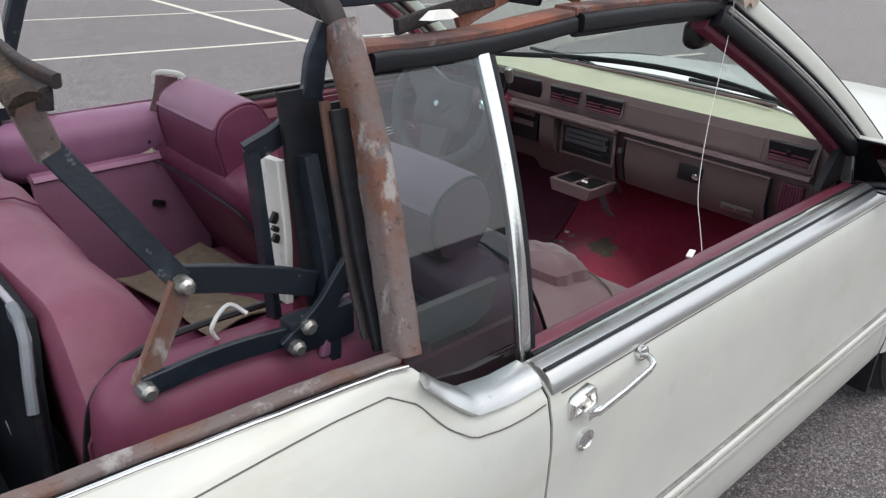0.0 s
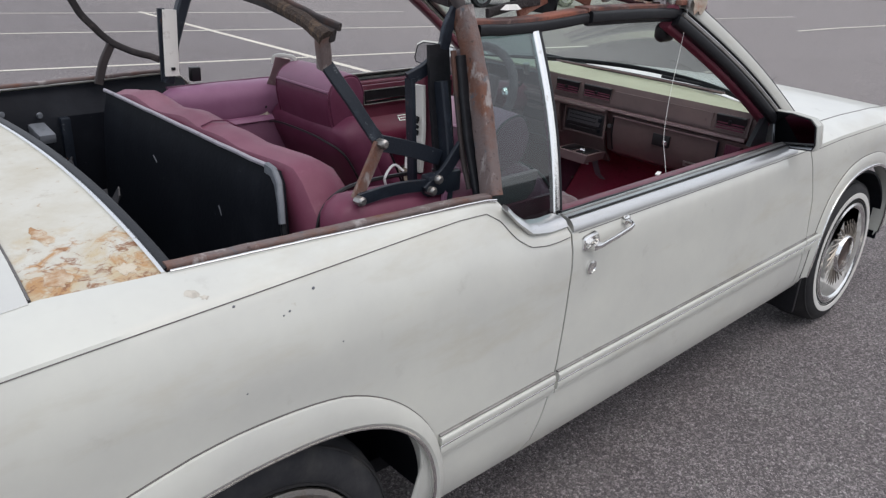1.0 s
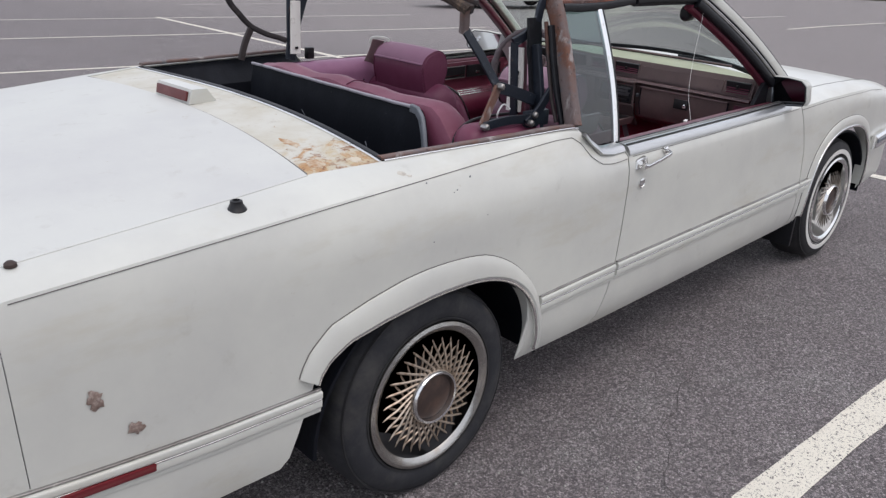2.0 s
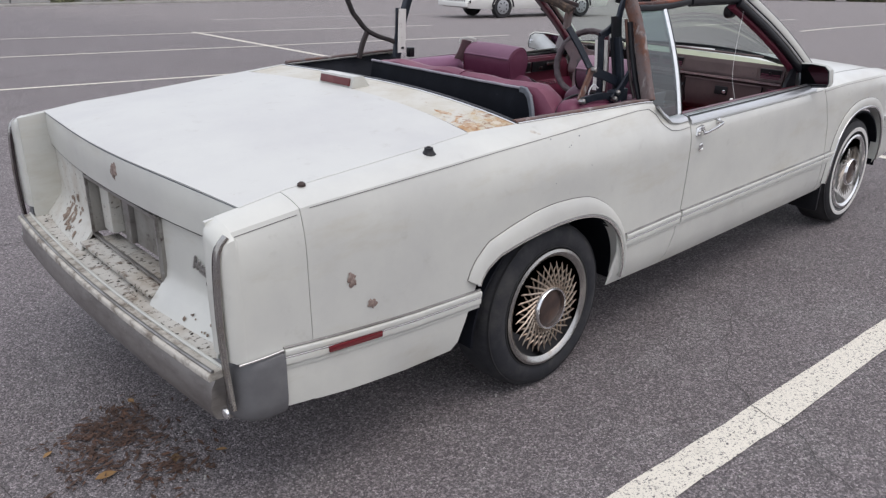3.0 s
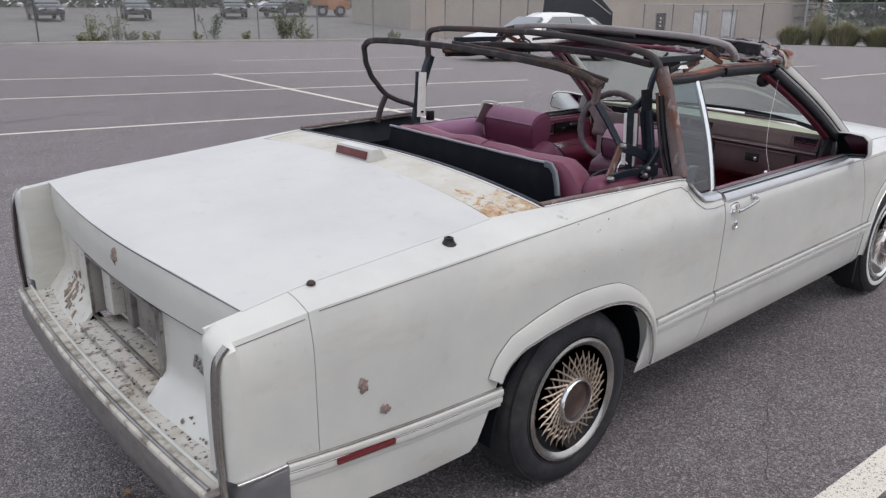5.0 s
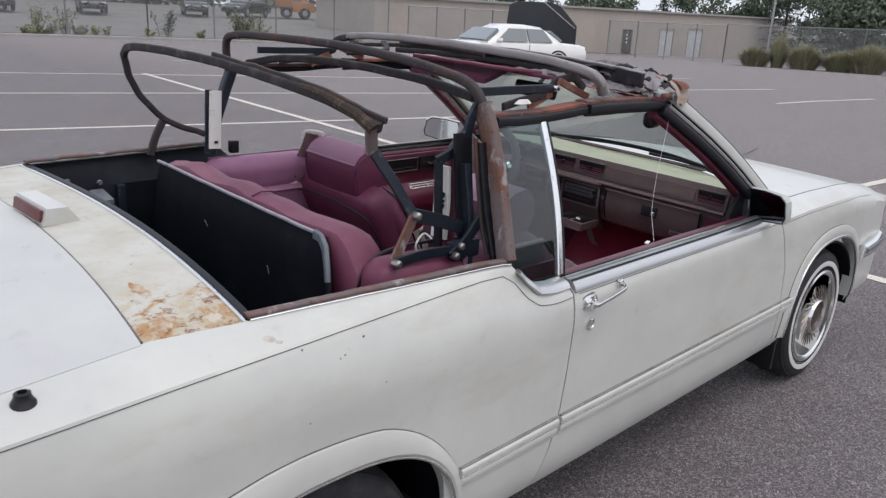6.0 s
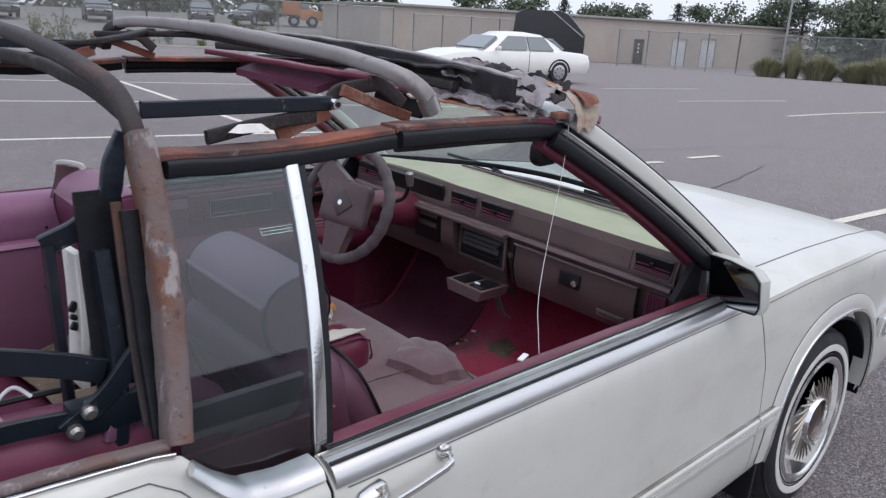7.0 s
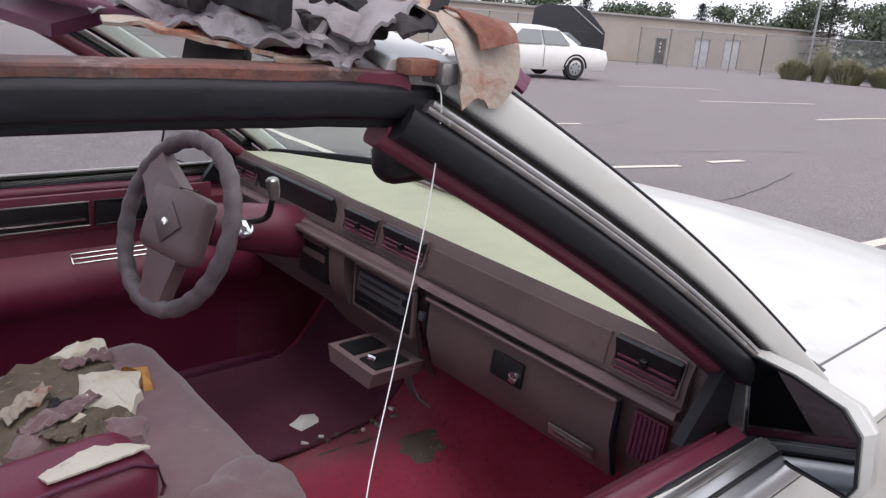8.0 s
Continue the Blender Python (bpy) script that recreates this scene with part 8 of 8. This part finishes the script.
    part("wall", box((ow, 0.25, HB - oh - base), 0, pose(ox, inward * 0.125, oh + base + (HB - oh - base) / 2)), STUCCO, house)
    if base:
        part("wall", box((ow, 0.25, base), 0, pose(ox, inward * 0.125, base / 2)), STUCCO, house)
    d = part(kind, box((ow, 0.06, oh), 0.01, pose(ox, inward * 0.10, base + oh / 2)), om, house)
    part("door_frame", sweep([Vector((ox + a * (ow / 2 + 0.03), -inward * 0.01, base + b * oh)) for a, b in ((-1, 0), (-1, 1.01), (1, 1.01), (1, 0))], rrect(0.06, 0.06, 0.01), up=(0, 1, 0)), WALL_TRIM, d)
    if om is DOOR_BROWN:
        for zz in (2.1, 1.8, 1.5):
            part("notice", box((0.16, 0.01, 0.16), 0, pose(ox + 0.05, inward * 0.06, zz)), WHITE_TAPE, d)
    x = ox + ow / 2
part("wall", box((L - x, 0.25, HB), 0, pose((x + L) / 2, inward * 0.125, HB / 2)), STUCCO, house)
for xx in (0.125, L - 0.125):
    part("wall", box((0.25, 9, HB), 0, pose(xx, inward * 4.76, HB / 2)), STUCCO, house)
part("roof", box((L + 0.3, 9.6, 0.16), 0.02, pose(L / 2, inward * 4.6, HB + 0.08)), WALL_TRIM, house)
tagged(part("planting_bed", sheet([[tuple(B0 + bd * t + bn * w + Vector((0, 0, gz(*(B0 + bd * t).xy) + 0.02 * (w > 0.2)))) for t in np.linspace(17, 24, 6)] for w in (0.05, 0.9)], 0.02), DIRT), "dark mulched bed under the building wall", "planting bed", kind="structure")


# ---- plants ----
def clump(name, cx, cy, r, h, m, n, seed, leaf=0.09, kind_label="", category="shrub", lean=0.0, parts=None, group=""):
    """A shrub: many small leaf blades round several stems, ragged outline."""
    rnd = random.Random(seed)
    t = thing(name, kind_label, category, Matrix.Translation((cx, cy, gz(cx, cy))), group)
    stems = bmesh.new()
    bm = bmesh.new()
    heads = []
    for k in range(max(4, int(r * 9))):
        a, q = rnd.random() * 6.28, rnd.random() ** 0.6 * r
        top = Vector((q * math.cos(a), q * math.sin(a), h * rnd.uniform(0.65, 1.0) * (1 - 0.35 * (q / r) ** 2)))
        heads.append(top)
        tube([(top.x * 0.35, top.y * 0.35, 0), tuple(top * 0.6), tuple(top)], 0.012, 4, bm=stems)
    tagged(part("stem", stems, BARK, t, smooth=False), kind="stuff")
    for i in range(n):
        top = rnd.choice(heads)
        p = top * rnd.uniform(0.25, 1.03) + Vector((rnd.gauss(0, 0.14 * r), rnd.gauss(0, 0.14 * r), rnd.gauss(0, 0.05 * h)))
        p.z = max(0.03, p.z)
        d = Vector((rnd.gauss(0, 1), rnd.gauss(0, 1), rnd.gauss(0.2, 0.8))).normalized() * leaf * rnd.uniform(0.6, 1.4)
        e = d.cross(Vector((rnd.gauss(0, 1), rnd.gauss(0, 1), rnd.gauss(0, 1)))).normalized() * leaf * 0.34
        bm.faces.new([bm.verts.new(v) for v in (p - d * 0.5, p + e, p + d * 0.6, p - e)])
    tagged(part("foliage", bm, m, t, smooth=False), kind="stuff")
    return t


def grass_clump(cx, cy, r, h, seed):
    rnd = random.Random(seed)
    t = thing("ornamental_grass", "tan and green clump of tall ornamental grass by the fence", "grass", Matrix.Translation((cx, cy, gz(cx, cy))), "grasses by the fence")
    g, pl = bmesh.new(), bmesh.new()
    for i in range(int(2200 * r)):
        a, q = rnd.random() * 6.28, rnd.random() ** 0.6
        d = Vector((math.cos(a), math.sin(a), 0))
        k = rnd.uniform(0.50, 1.0) * (1 + 0.18 * noise.noise(Vector((math.cos(a) * 1.5, math.sin(a) * 1.5, seed))))
        b = d * 0.45 * r * q * rnd.random()
        tip = d * r * q * k + Vector((rnd.gauss(0, 0.06), rnd.gauss(0, 0.06), h * k * math.sqrt(1 - 0.85 * q * q)))
        mid = b.lerp(tip, 0.55) + Vector((0, 0, 0.12 * h))
        w = Vector((-d.y, d.x, 0)) * 0.011
        tgt = pl if rnd.random() < 0.35 else g
        v = [tgt.verts.new(p) for p in (b - w, b + w, mid + w, mid - w, tip)]
        tgt.faces.new(v[:4])
        tgt.faces.new((v[3], v[2], v[4]))
    part("blades", g, BUSH, t, smooth=False)
    part("plumes", pl, PLUME, t, smooth=False)


for i, (cx, cy, r, h) in enumerate(((41.6, 17.6, 1.5, 1.25), (42.2, 16.6, 0.8, 2.0), (42.2, 15.2, 1.7, 1.45), (43.0, 13.6, 1.5, 1.25), (42.9, 12.2, 1.9, 1.60), (43.5, 10.0, 1.6, 1.35), (43.6, 8.4, 1.9, 1.7), (43.7, 6.0, 1.8, 1.45), (43.6, 3.8, 1.8, 1.5))):
    grass_clump(cx, cy, r, h, 60 + i)
rnd = random.Random(9)
for i in range(30):
    t = rnd.random()
    seg = rnd.choice(((0, 1), (1, 2), (2, 3), (2, 3))) if i < 26 else (1, 2)
    (x0, y0), (x1, y1) = F1[seg[0]], F1[seg[1]]
    big = rnd.random() < (0.22 if i < 26 else 0.5)
    clump("weed", x0 + (x1 - x0) * t + rnd.uniform(0, 0.8), y0 + (y1 - y0) * t + rnd.uniform(-0.4, 0.8), 0.8 if big else 0.4, 1.7 if big else 0.6, BUSH if rnd.random() < 0.8 else LEAF, 520 if big else 160, 100 + i, 0.10, "straggly green weeds growing at the chain-link fence", "weeds", group="weeds at the fence")


def tree(cx, cy, h, r, seed, conifer=False, z0=None):
    rnd = random.Random(seed)
    t = thing("conifer" if conifer else "tree", "dark green conifer behind the building" if conifer else "leafy green tree beyond the fence", "tree", Matrix.Translation((cx, cy, gz(cx, cy))), "trees beyond the fence")
    w = bmesh.new()
    lv = bmesh.new()
    if conifer:
        sweep([(0, 0, 0), (0, 0, h * 0.5), (0.05, 0, h)], ring(0.22, 7), bm=w, taper=lambda k: 1 - 0.9 * k)
        for i in range(52):
            z = h * (0.14 + 0.85 * i / 52)
            a = i * 2.4 + rnd.uniform(-0.3, 0.3)
            l = r * (1.05 - i / 52) * rnd.uniform(0.7, 1.15)
            tip = Vector((math.cos(a) * l, math.sin(a) * l, z - 0.10 * l))
            tube([(0, 0, z), tuple(tip)], 0.03, 4, bm=w)
            for k in range(46):
                q = rnd.random() ** 0.7
                p = Vector((0, 0, z)).lerp(tip, q) + Vector((rnd.gauss(0, 0.18), rnd.gauss(0, 0.18), rnd.gauss(-0.05, 0.10)))
                d = Vector((rnd.gauss(0, 1), rnd.gauss(0, 1), rnd.gauss(-0.3, 0.4))).normalized() * 0.22
                e = d.cross(Vector((0, 0, 1))).normalized() * 0.06
                lv.faces.new([lv.verts.new(v) for v in (p - d, p + e, p + d, p - e)])
    else:
        sweep([(0, 0, 0), (0.1, 0.05, h * 0.3), (0.0, 0.1, h * 0.55)], ring(0.24, 8), bm=w, taper=lambda k: 1 - 0.6 * k)
        ends = []
        for i in range(13):
            a = i * 2.4
            e = Vector((math.cos(a) * r * rnd.uniform(0.3, 0.9), math.sin(a) * r * rnd.uniform(0.3, 0.9), h * rnd.uniform(0.45, 0.97)))
            tube([(0.05, 0.05, h * rnd.uniform(0.25, 0.5)), tuple(e * 0.6 + Vector((0, 0, h * 0.2))), tuple(e)], 0.06, 5, bm=w)
            ends.append(e)
        for i in range(2600):
            c = rnd.choice(ends)
            p = c + Vector((rnd.gauss(0, r * 0.20), rnd.gauss(0, r * 0.20), rnd.gauss(0, h * 0.065)))
            d = Vector((rnd.gauss(0, 1), rnd.gauss(0, 1), rnd.gauss(0, 1))).normalized() * 0.20
            e = d.cross(Vector((rnd.gauss(0, 1), rnd.gauss(0, 1), rnd.gauss(0, 1)))).normalized() * 0.12
            lv.faces.new([lv.verts.new(v) for v in (p - d, p + e, p + d, p - e)])
    part("trunk", w, BARK, t)
    part("crown", lv, NEEDLE if conifer else LEAF, t, smooth=False)


rnd = random.Random(77)
WOODS = [(2, 84, 8, 4.0, False), (14, 86, 8, 4.2, False), (-10, 84, 8, 4.0, False), (34, 80, 7.5, 3.8, False), (46, 76, 7.5, 3.6, False)]
for k in range(13):
    az = radians(44 - 2.6 * k + rnd.uniform(-0.6, 0.6))
    d = rnd.uniform(90, 104)
    WOODS.append((d * math.cos(az), d * math.sin(az), rnd.uniform(5.6, 7.6) + (1.2 if k > 7 else 0), rnd.uniform(2.6, 3.6), k in (2, 5)))
WOODS += [(73.5, 30.0, 8.6, 2.6, True), (78, 24, 6.4, 2.6, True), (60, 19, 5.4, 2.8, False), (64, 14, 6.4, 3.2, False), (58, 12.5, 5.2, 2.8, False), (62, 8, 6.0, 3.2, False), (57, 4, 5.0, 3.0, False)]
for i, (cx, cy, h, r, con) in enumerate(WOODS):
    tree(cx, cy, h, r, 200 + i, con)
# undergrowth between the far trunks
under = bmesh.new()
for k in range(5200):
    az = radians(rnd.uniform(2, 52))
    d = rnd.uniform(62, 70) if az < radians(21) else rnd.uniform(88, 100)
    x, y = d * math.cos(az), d * math.sin(az)
    top = 2.2 + 0.9 * noise.noise(Vector((x * 0.12, y * 0.12, 0)))
    p = Vector((x, y, gz(x, y) + rnd.random() ** 0.8 * top))
    a, l = rnd.random() * 6.28, rnd.uniform(0.25, 0.5)
    u = Vector((math.cos(a), math.sin(a), rnd.uniform(-0.6, 0.6))) * l
    v = Vector((-math.sin(a) * 0.4, math.cos(a) * 0.4, rnd.uniform(0.3, 0.9))) * l * 0.7
    under.faces.new([under.verts.new(q) for q in (p - u, p - v, p + u, p + v)])
tagged(part("undergrowth", under, LEAF, smooth=False), "grey-green undergrowth between the far trees", "undergrowth", kind="stuff")
belt = bmesh.new()
for k in range(12000):
    az = radians(rnd.uniform(50, 112))
    d = rnd.uniform(84, 92)
    x, y = d * math.cos(az), d * math.sin(az)
    top = 7.6 + 2.4 * noise.noise(Vector((x * 0.14, y * 0.14, 4)))
    p = Vector((x, y, 0.4 + rnd.random() ** 0.8 * top))
    a, l = rnd.random() * 6.28, rnd.uniform(0.30, 0.65)
    u = Vector((math.cos(a), math.sin(a), rnd.uniform(-0.6, 0.6))) * l
    v = Vector((-math.sin(a) * 0.4, math.cos(a) * 0.4, rnd.uniform(0.3, 0.9))) * l * 0.7
    belt.faces.new([belt.verts.new(q) for q in (p - u, p - v, p + u, p + v)])
tagged(part("tree_belt", belt, LEAF, smooth=False), "dark green belt of trees behind the fenced yard", "trees", kind="stuff")
# unseen dark backdrop, standing in for the trees mirrored in the quarter glass
tagged(part("boundary_wall", box((90, 0.5, 6.6), 0, pose(5, -46, 2.4)), BACKDROP_DARK), "unseen dark backdrop added for the quarter glass to reflect", "wall", kind="structure")
# lamp pole far off
pole = thing("utility_pole", "thin grey pole beyond the trees", "pole", Matrix.Translation((63, 26.6, gz(63, 26.6))))
part("shaft", lathe([(0.10, 0), (0.07, 7.6), (0.02, 7.7)], 8), GALV, pole)


# ---- vehicles far off ----
def saloon(name, label, m, paint, l=5.1, w=1.85, hood=1.0, wheelbase=2.9):
    c = thing(name, label, "car", m)
    loops = []
    for x, zl, zt, k in ((-l / 2, 0.42, 0.72, 0.86), (-l / 2 + 0.12, 0.30, 0.86, 0.94), (-1.6, 0.28, 0.93, 1.0), (-0.6, 0.26, 0.93, 1.0), (0.9, 0.26, 0.93, 1.0), (1.9, 0.28, 0.87, 0.98), (l / 2 - 0.15, 0.32, 0.74, 0.92), (l / 2, 0.42, 0.62, 0.82)):
        hw = w / 2 * k
        loops.append([(x, y, z) for y, z in ((-hw * 0.92, zl), (-hw, zl + 0.15), (-hw, zt - 0.18), (-hw * 0.93, zt - 0.03), (-hw * 0.6, zt + 0.02), (hw * 0.6, zt + 0.02), (hw * 0.93, zt - 0.03), (hw, zt - 0.18), (hw, zl + 0.15), (hw * 0.92, zl))])
    part("body", loft(loops), paint, c)
    cab = []
    for x, z, k in ((-1.75, 0.92, 0.86), (-1.35, 1.20, 0.74), (-1.0, 1.38, 0.66), (-0.4, 1.44, 0.64), (0.15, 1.42, 0.65), (0.55, 1.26, 0.72), (1.10, 0.92, 0.88)):
        hw = w / 2 * k
        cab.append([(x, y, zz) for y, zz in ((-w / 2 * 0.92, 0.88), (-hw, z - 0.05), (-hw * 0.8, z), (hw * 0.8, z), (hw, z - 0.05), (w / 2 * 0.92, 0.88))])
    part("cabin", loft(cab), paint, c)
    for s in (-1, 1):
        for x0, x1, x2, x3 in ((-1.28, -0.42, -0.40, -0.98), (-0.34, 0.74, 0.24, -0.34)):
            bm = bmesh.new()
            pts = [(x0, s * w / 2 * 0.905, 0.95), (x1, s * w / 2 * 0.905, 0.95), (x2, s * w / 2 * 0.72, 1.32), (x3, s * w / 2 * 0.72, 1.32)]
            loft([[Vector(p) + Vector((0, s * 0.03, 0)) for p in pts], [Vector(p) - Vector((0, s * 0.02, 0)) for p in pts]], bm)
            part("side_window", bm, CAR_GLASS, c)
        part("door_mirror", pillow((0.10, 0.16, 0.12), 0.04, pose(0.72, s * (w / 2 + 0.08), 0.98)), paint, c)
        part("door_seam", box((0.012, 0.01, 0.55), 0, pose(-0.38, s * (w / 2 + 0.002), 0.62)), DARK_PLASTIC, c)
        for x in (-wheelbase / 2, wheelbase / 2):
            wh = part("wheel", lathe([(0.02, -0.2), (0.30, -0.2), (0.335, -0.15), (0.335, -0.05), (0.30, 0.0), (0.22, 0.0), (0.21, -0.03), (0.02, -0.03)], 28), TYRE, c, m=Matrix.Translation((x, s * (w / 2 + 0.004), 0.335)) @ pose(0, 0, 0, -90 * s, 0, 0))
            part("rim", lathe([(0.205, -0.05), (0.205, -0.01), (0.19, -0.005), (0.03, 0.0), (0.01, 0.0)], 20), VEH_SILVER, wh)
            for k in range(7):
                part("rim_slot", box((0.05, 0.03, 0.01), 0.004, pose(0, 0, 0, 0, 0, 360 / 7 * k) @ pose(0.13, 0, 0.0)), DARK_PLASTIC, wh)
            arch = [Vector((x + 0.37 * math.cos(a), s * (w / 2 - 0.004), 0.34 + 0.36 * math.sin(a))) for a in np.linspace(0, math.pi, 14)]
            part("wheel_arch", sweep(arch, rrect(0.05, 0.03, 0.01), up=(0, 1, 0)), DARK_PLASTIC, c)
    for xa, za, xb, zb, ka, kb, nm in ((0.60, 1.28, 1.08, 0.96, 0.70, 0.84, "windscreen"), (-1.30, 1.26, -1.70, 0.98, 0.70, 0.80, "rear_window")):
        sgn = 1 if xa > 0 else -1
        q = [(xa, -w / 2 * ka, za), (xa, w / 2 * ka, za), (xb, w / 2 * kb, zb), (xb, -w / 2 * kb, zb)]
        part(nm, loft([[Vector(p) + Vector((0.03 * sgn, 0, 0.03)) for p in q], [Vector(p) - Vector((0.03 * sgn, 0, 0.03)) for p in q]]), CAR_GLASS, c)
    for s in (-1, 1):
        part("headlight", box((0.10, 0.42, 0.13), 0.03, pose(l / 2 - 0.07, s * 0.60, 0.63)), CLEAR_LENS, c)
        part("tail_light", box((0.08, 0.34, 0.16), 0.02, pose(-l / 2 + 0.05, s * 0.62, 0.70)), RED_LENS, c)
    part("grille", box((0.06, 0.62, 0.16), 0.02, pose(l / 2 - 0.01, 0, 0.62)), DULL_CHROME, c)
    part("bumper", box((0.10, w * 0.9, 0.16), 0.04, pose(l / 2 - 0.02, 0, 0.44)), paint, c)
    return c


fw, rw = Vector((15.65, 13.95, 0)), Vector((18.50, 13.20, 0))
axis = (fw - rw).normalized()
ang = math.degrees(math.atan2(axis.y, axis.x))
mid = (fw + rw) / 2 + Vector((axis.y, -axis.x, 0)) * (-0.90)
if (Vector((axis.y, -axis.x, 0)) * -0.9).dot(Vector((1, 1, 0))) < 0:
    mid = (fw + rw) / 2 + Vector((axis.y, -axis.x, 0)) * 0.90
saloon("saloon_car", "pearl-white four-door saloon parked in the empty lot", Matrix.Translation((mid.x, mid.y, gz(mid.x, mid.y))) @ pose(0, 0, 0, 0, 0, ang), SEDAN_PAINT, 5.4, 1.95, 1.0, 2.95)


def truck(label, cx, cy, turn, paint, l, h, cab_l, name="parked_truck"):
    c = thing(name, label, "truck", Matrix.Translation((cx, cy, yard_z(cx, cy))) @ pose(0, 0, 0, 0, 0, turn))
    part("cargo_body", box((l - cab_l, 2.2, h - 0.9), 0.06, pose(-cab_l / 2, 0, 0.9 + (h - 0.9) / 2)), paint, c)
    part("cab", loft([[(x, y, z) for y, z in ((-1.0, 0.55), (-1.02, 1.3), (-0.85, zt), (0.85, zt), (1.02, 1.3), (1.0, 0.55))] for x, zt in ((l / 2 - cab_l, h * 0.82), (l / 2 - cab_l * 0.55, h * 0.8), (l / 2 - cab_l * 0.4, 1.4), (l / 2, 1.25))]), paint, c)
    part("windscreen", box((0.05, 1.6, 0.5), 0.02, pose(l / 2 - cab_l * 0.46, 0, 1.65, 0, -30, 0)), CAR_GLASS, c)
    for s in (-1, 1):
        part("side_window", box((0.7, 0.03, 0.42), 0.02, pose(l / 2 - cab_l * 0.78, s * 0.96, 1.62)), CAR_GLASS, c)
        for x in (-l / 2 + 0.9, l / 2 - 0.8):
            wh = part("wheel", lathe([(0.05, -0.22), (0.42, -0.22), (0.46, -0.15), (0.46, -0.06), (0.42, 0), (0.25, 0), (0.24, -0.05), (0.02, -0.05)], 24), TYRE, c, m=Matrix.Translation((x, s * 1.04, 0.46)) @ pose(0, 0, 0, -90 * s, 0, 0))
            part("rim", lathe([(0.235, -0.06), (0.20, -0.02), (0.02, -0.01)], 16), VEH_SILVER, wh)
    return c


TALL = Matrix.Diagonal((1, 1, 1.22, 1))
for x, y, turn in ((20.6, 58.2, -105), (28.2, 57.4, -112), (32.4, 56.6, -150), (14.6, 59.5, -95)):
    saloon("parked_car", "black estate car parked behind the chain-link fence", Matrix.Translation((x, y, yard_z(x, y))) @ pose(0, 0, 0, 0, 0, turn) @ TALL, VEH_BLACK)
truck("orange rusty truck parked behind the fence", 36.2, 55.4, -30, VEH_ORANGE, 3.2, 2.0, 1.8)
trailer = thing("dump_trailer", "black hooded trailer with a raised tailboard by the wall", "trailer", Matrix.Translation((33.2, 26.2, gz(33.2, 26.2))) @ pose(0, 0, 0, 0, 0, -50))
part("bed", loft([[(x, y, z) for x, z in ((-1.9, 0.55), (2.0, 0.55), (2.0, 1.55), (-1.9, 1.55))] for y in (-0.9, -0.88, 0.88, 0.9)]), VEH_BLACK, trailer)
part("hood_cover", loft([[(x * k, y, z) for x, z in ((-1.8, 1.56), (2.05, 1.56), (1.9, 1.75), (1.1, 2.6), (0.6, 2.78), (-1.3, 2.78), (-1.7, 2.6))] for y, k in ((-0.86, 0.97), (-0.80, 1.0), (0.80, 1.0), (0.86, 0.97))]), VEH_BLACK, trailer, "black hooded cover")
part("stay", tube([(0.2, -0.9, 2.75), (1.9, -0.95, 1.5)], 0.03, 6), GALV, trailer)
for s in (-1, 1):
    part("wheel", lathe([(0.05, -0.2), (0.32, -0.2), (0.36, -0.12), (0.36, -0.05), (0.32, 0), (0.05, 0)], 20), TYRE, trailer, m=Matrix.Translation((0, s * 0.95, 0.36)) @ pose(0, 0, 0, -90 * s, 0, 0))
skip = thing("yellow_loader", "yellow and orange loader parked behind the fence", "machine", Matrix.Translation((37.6, 50.4, yard_z(37.6, 50.4))) @ pose(0, 0, 0, 0, 0, -25))
part("chassis", box((2.6, 1.4, 0.5), 0.08, pose(0, 0, 0.8)), VEH_YELLOW, skip)
part("bucket", loft([[(x, y, z) for x, z in ((1.3, 0.3), (2.0, 0.3), (1.9, 0.9), (1.3, 0.9))] for y in (-0.9, 0.9)]), VEH_ORANGE, skip)
for sx in (-0.8, 0.8):
    for s in (-1, 1):
        part("wheel", lathe([(0.05, -0.2), (0.36, -0.2), (0.40, -0.1), (0.36, 0), (0.05, 0)], 20), TYRE, skip, m=Matrix.Translation((sx, s * 0.75, 0.40)) @ pose(0, 0, 0, -90 * s, 0, 0))
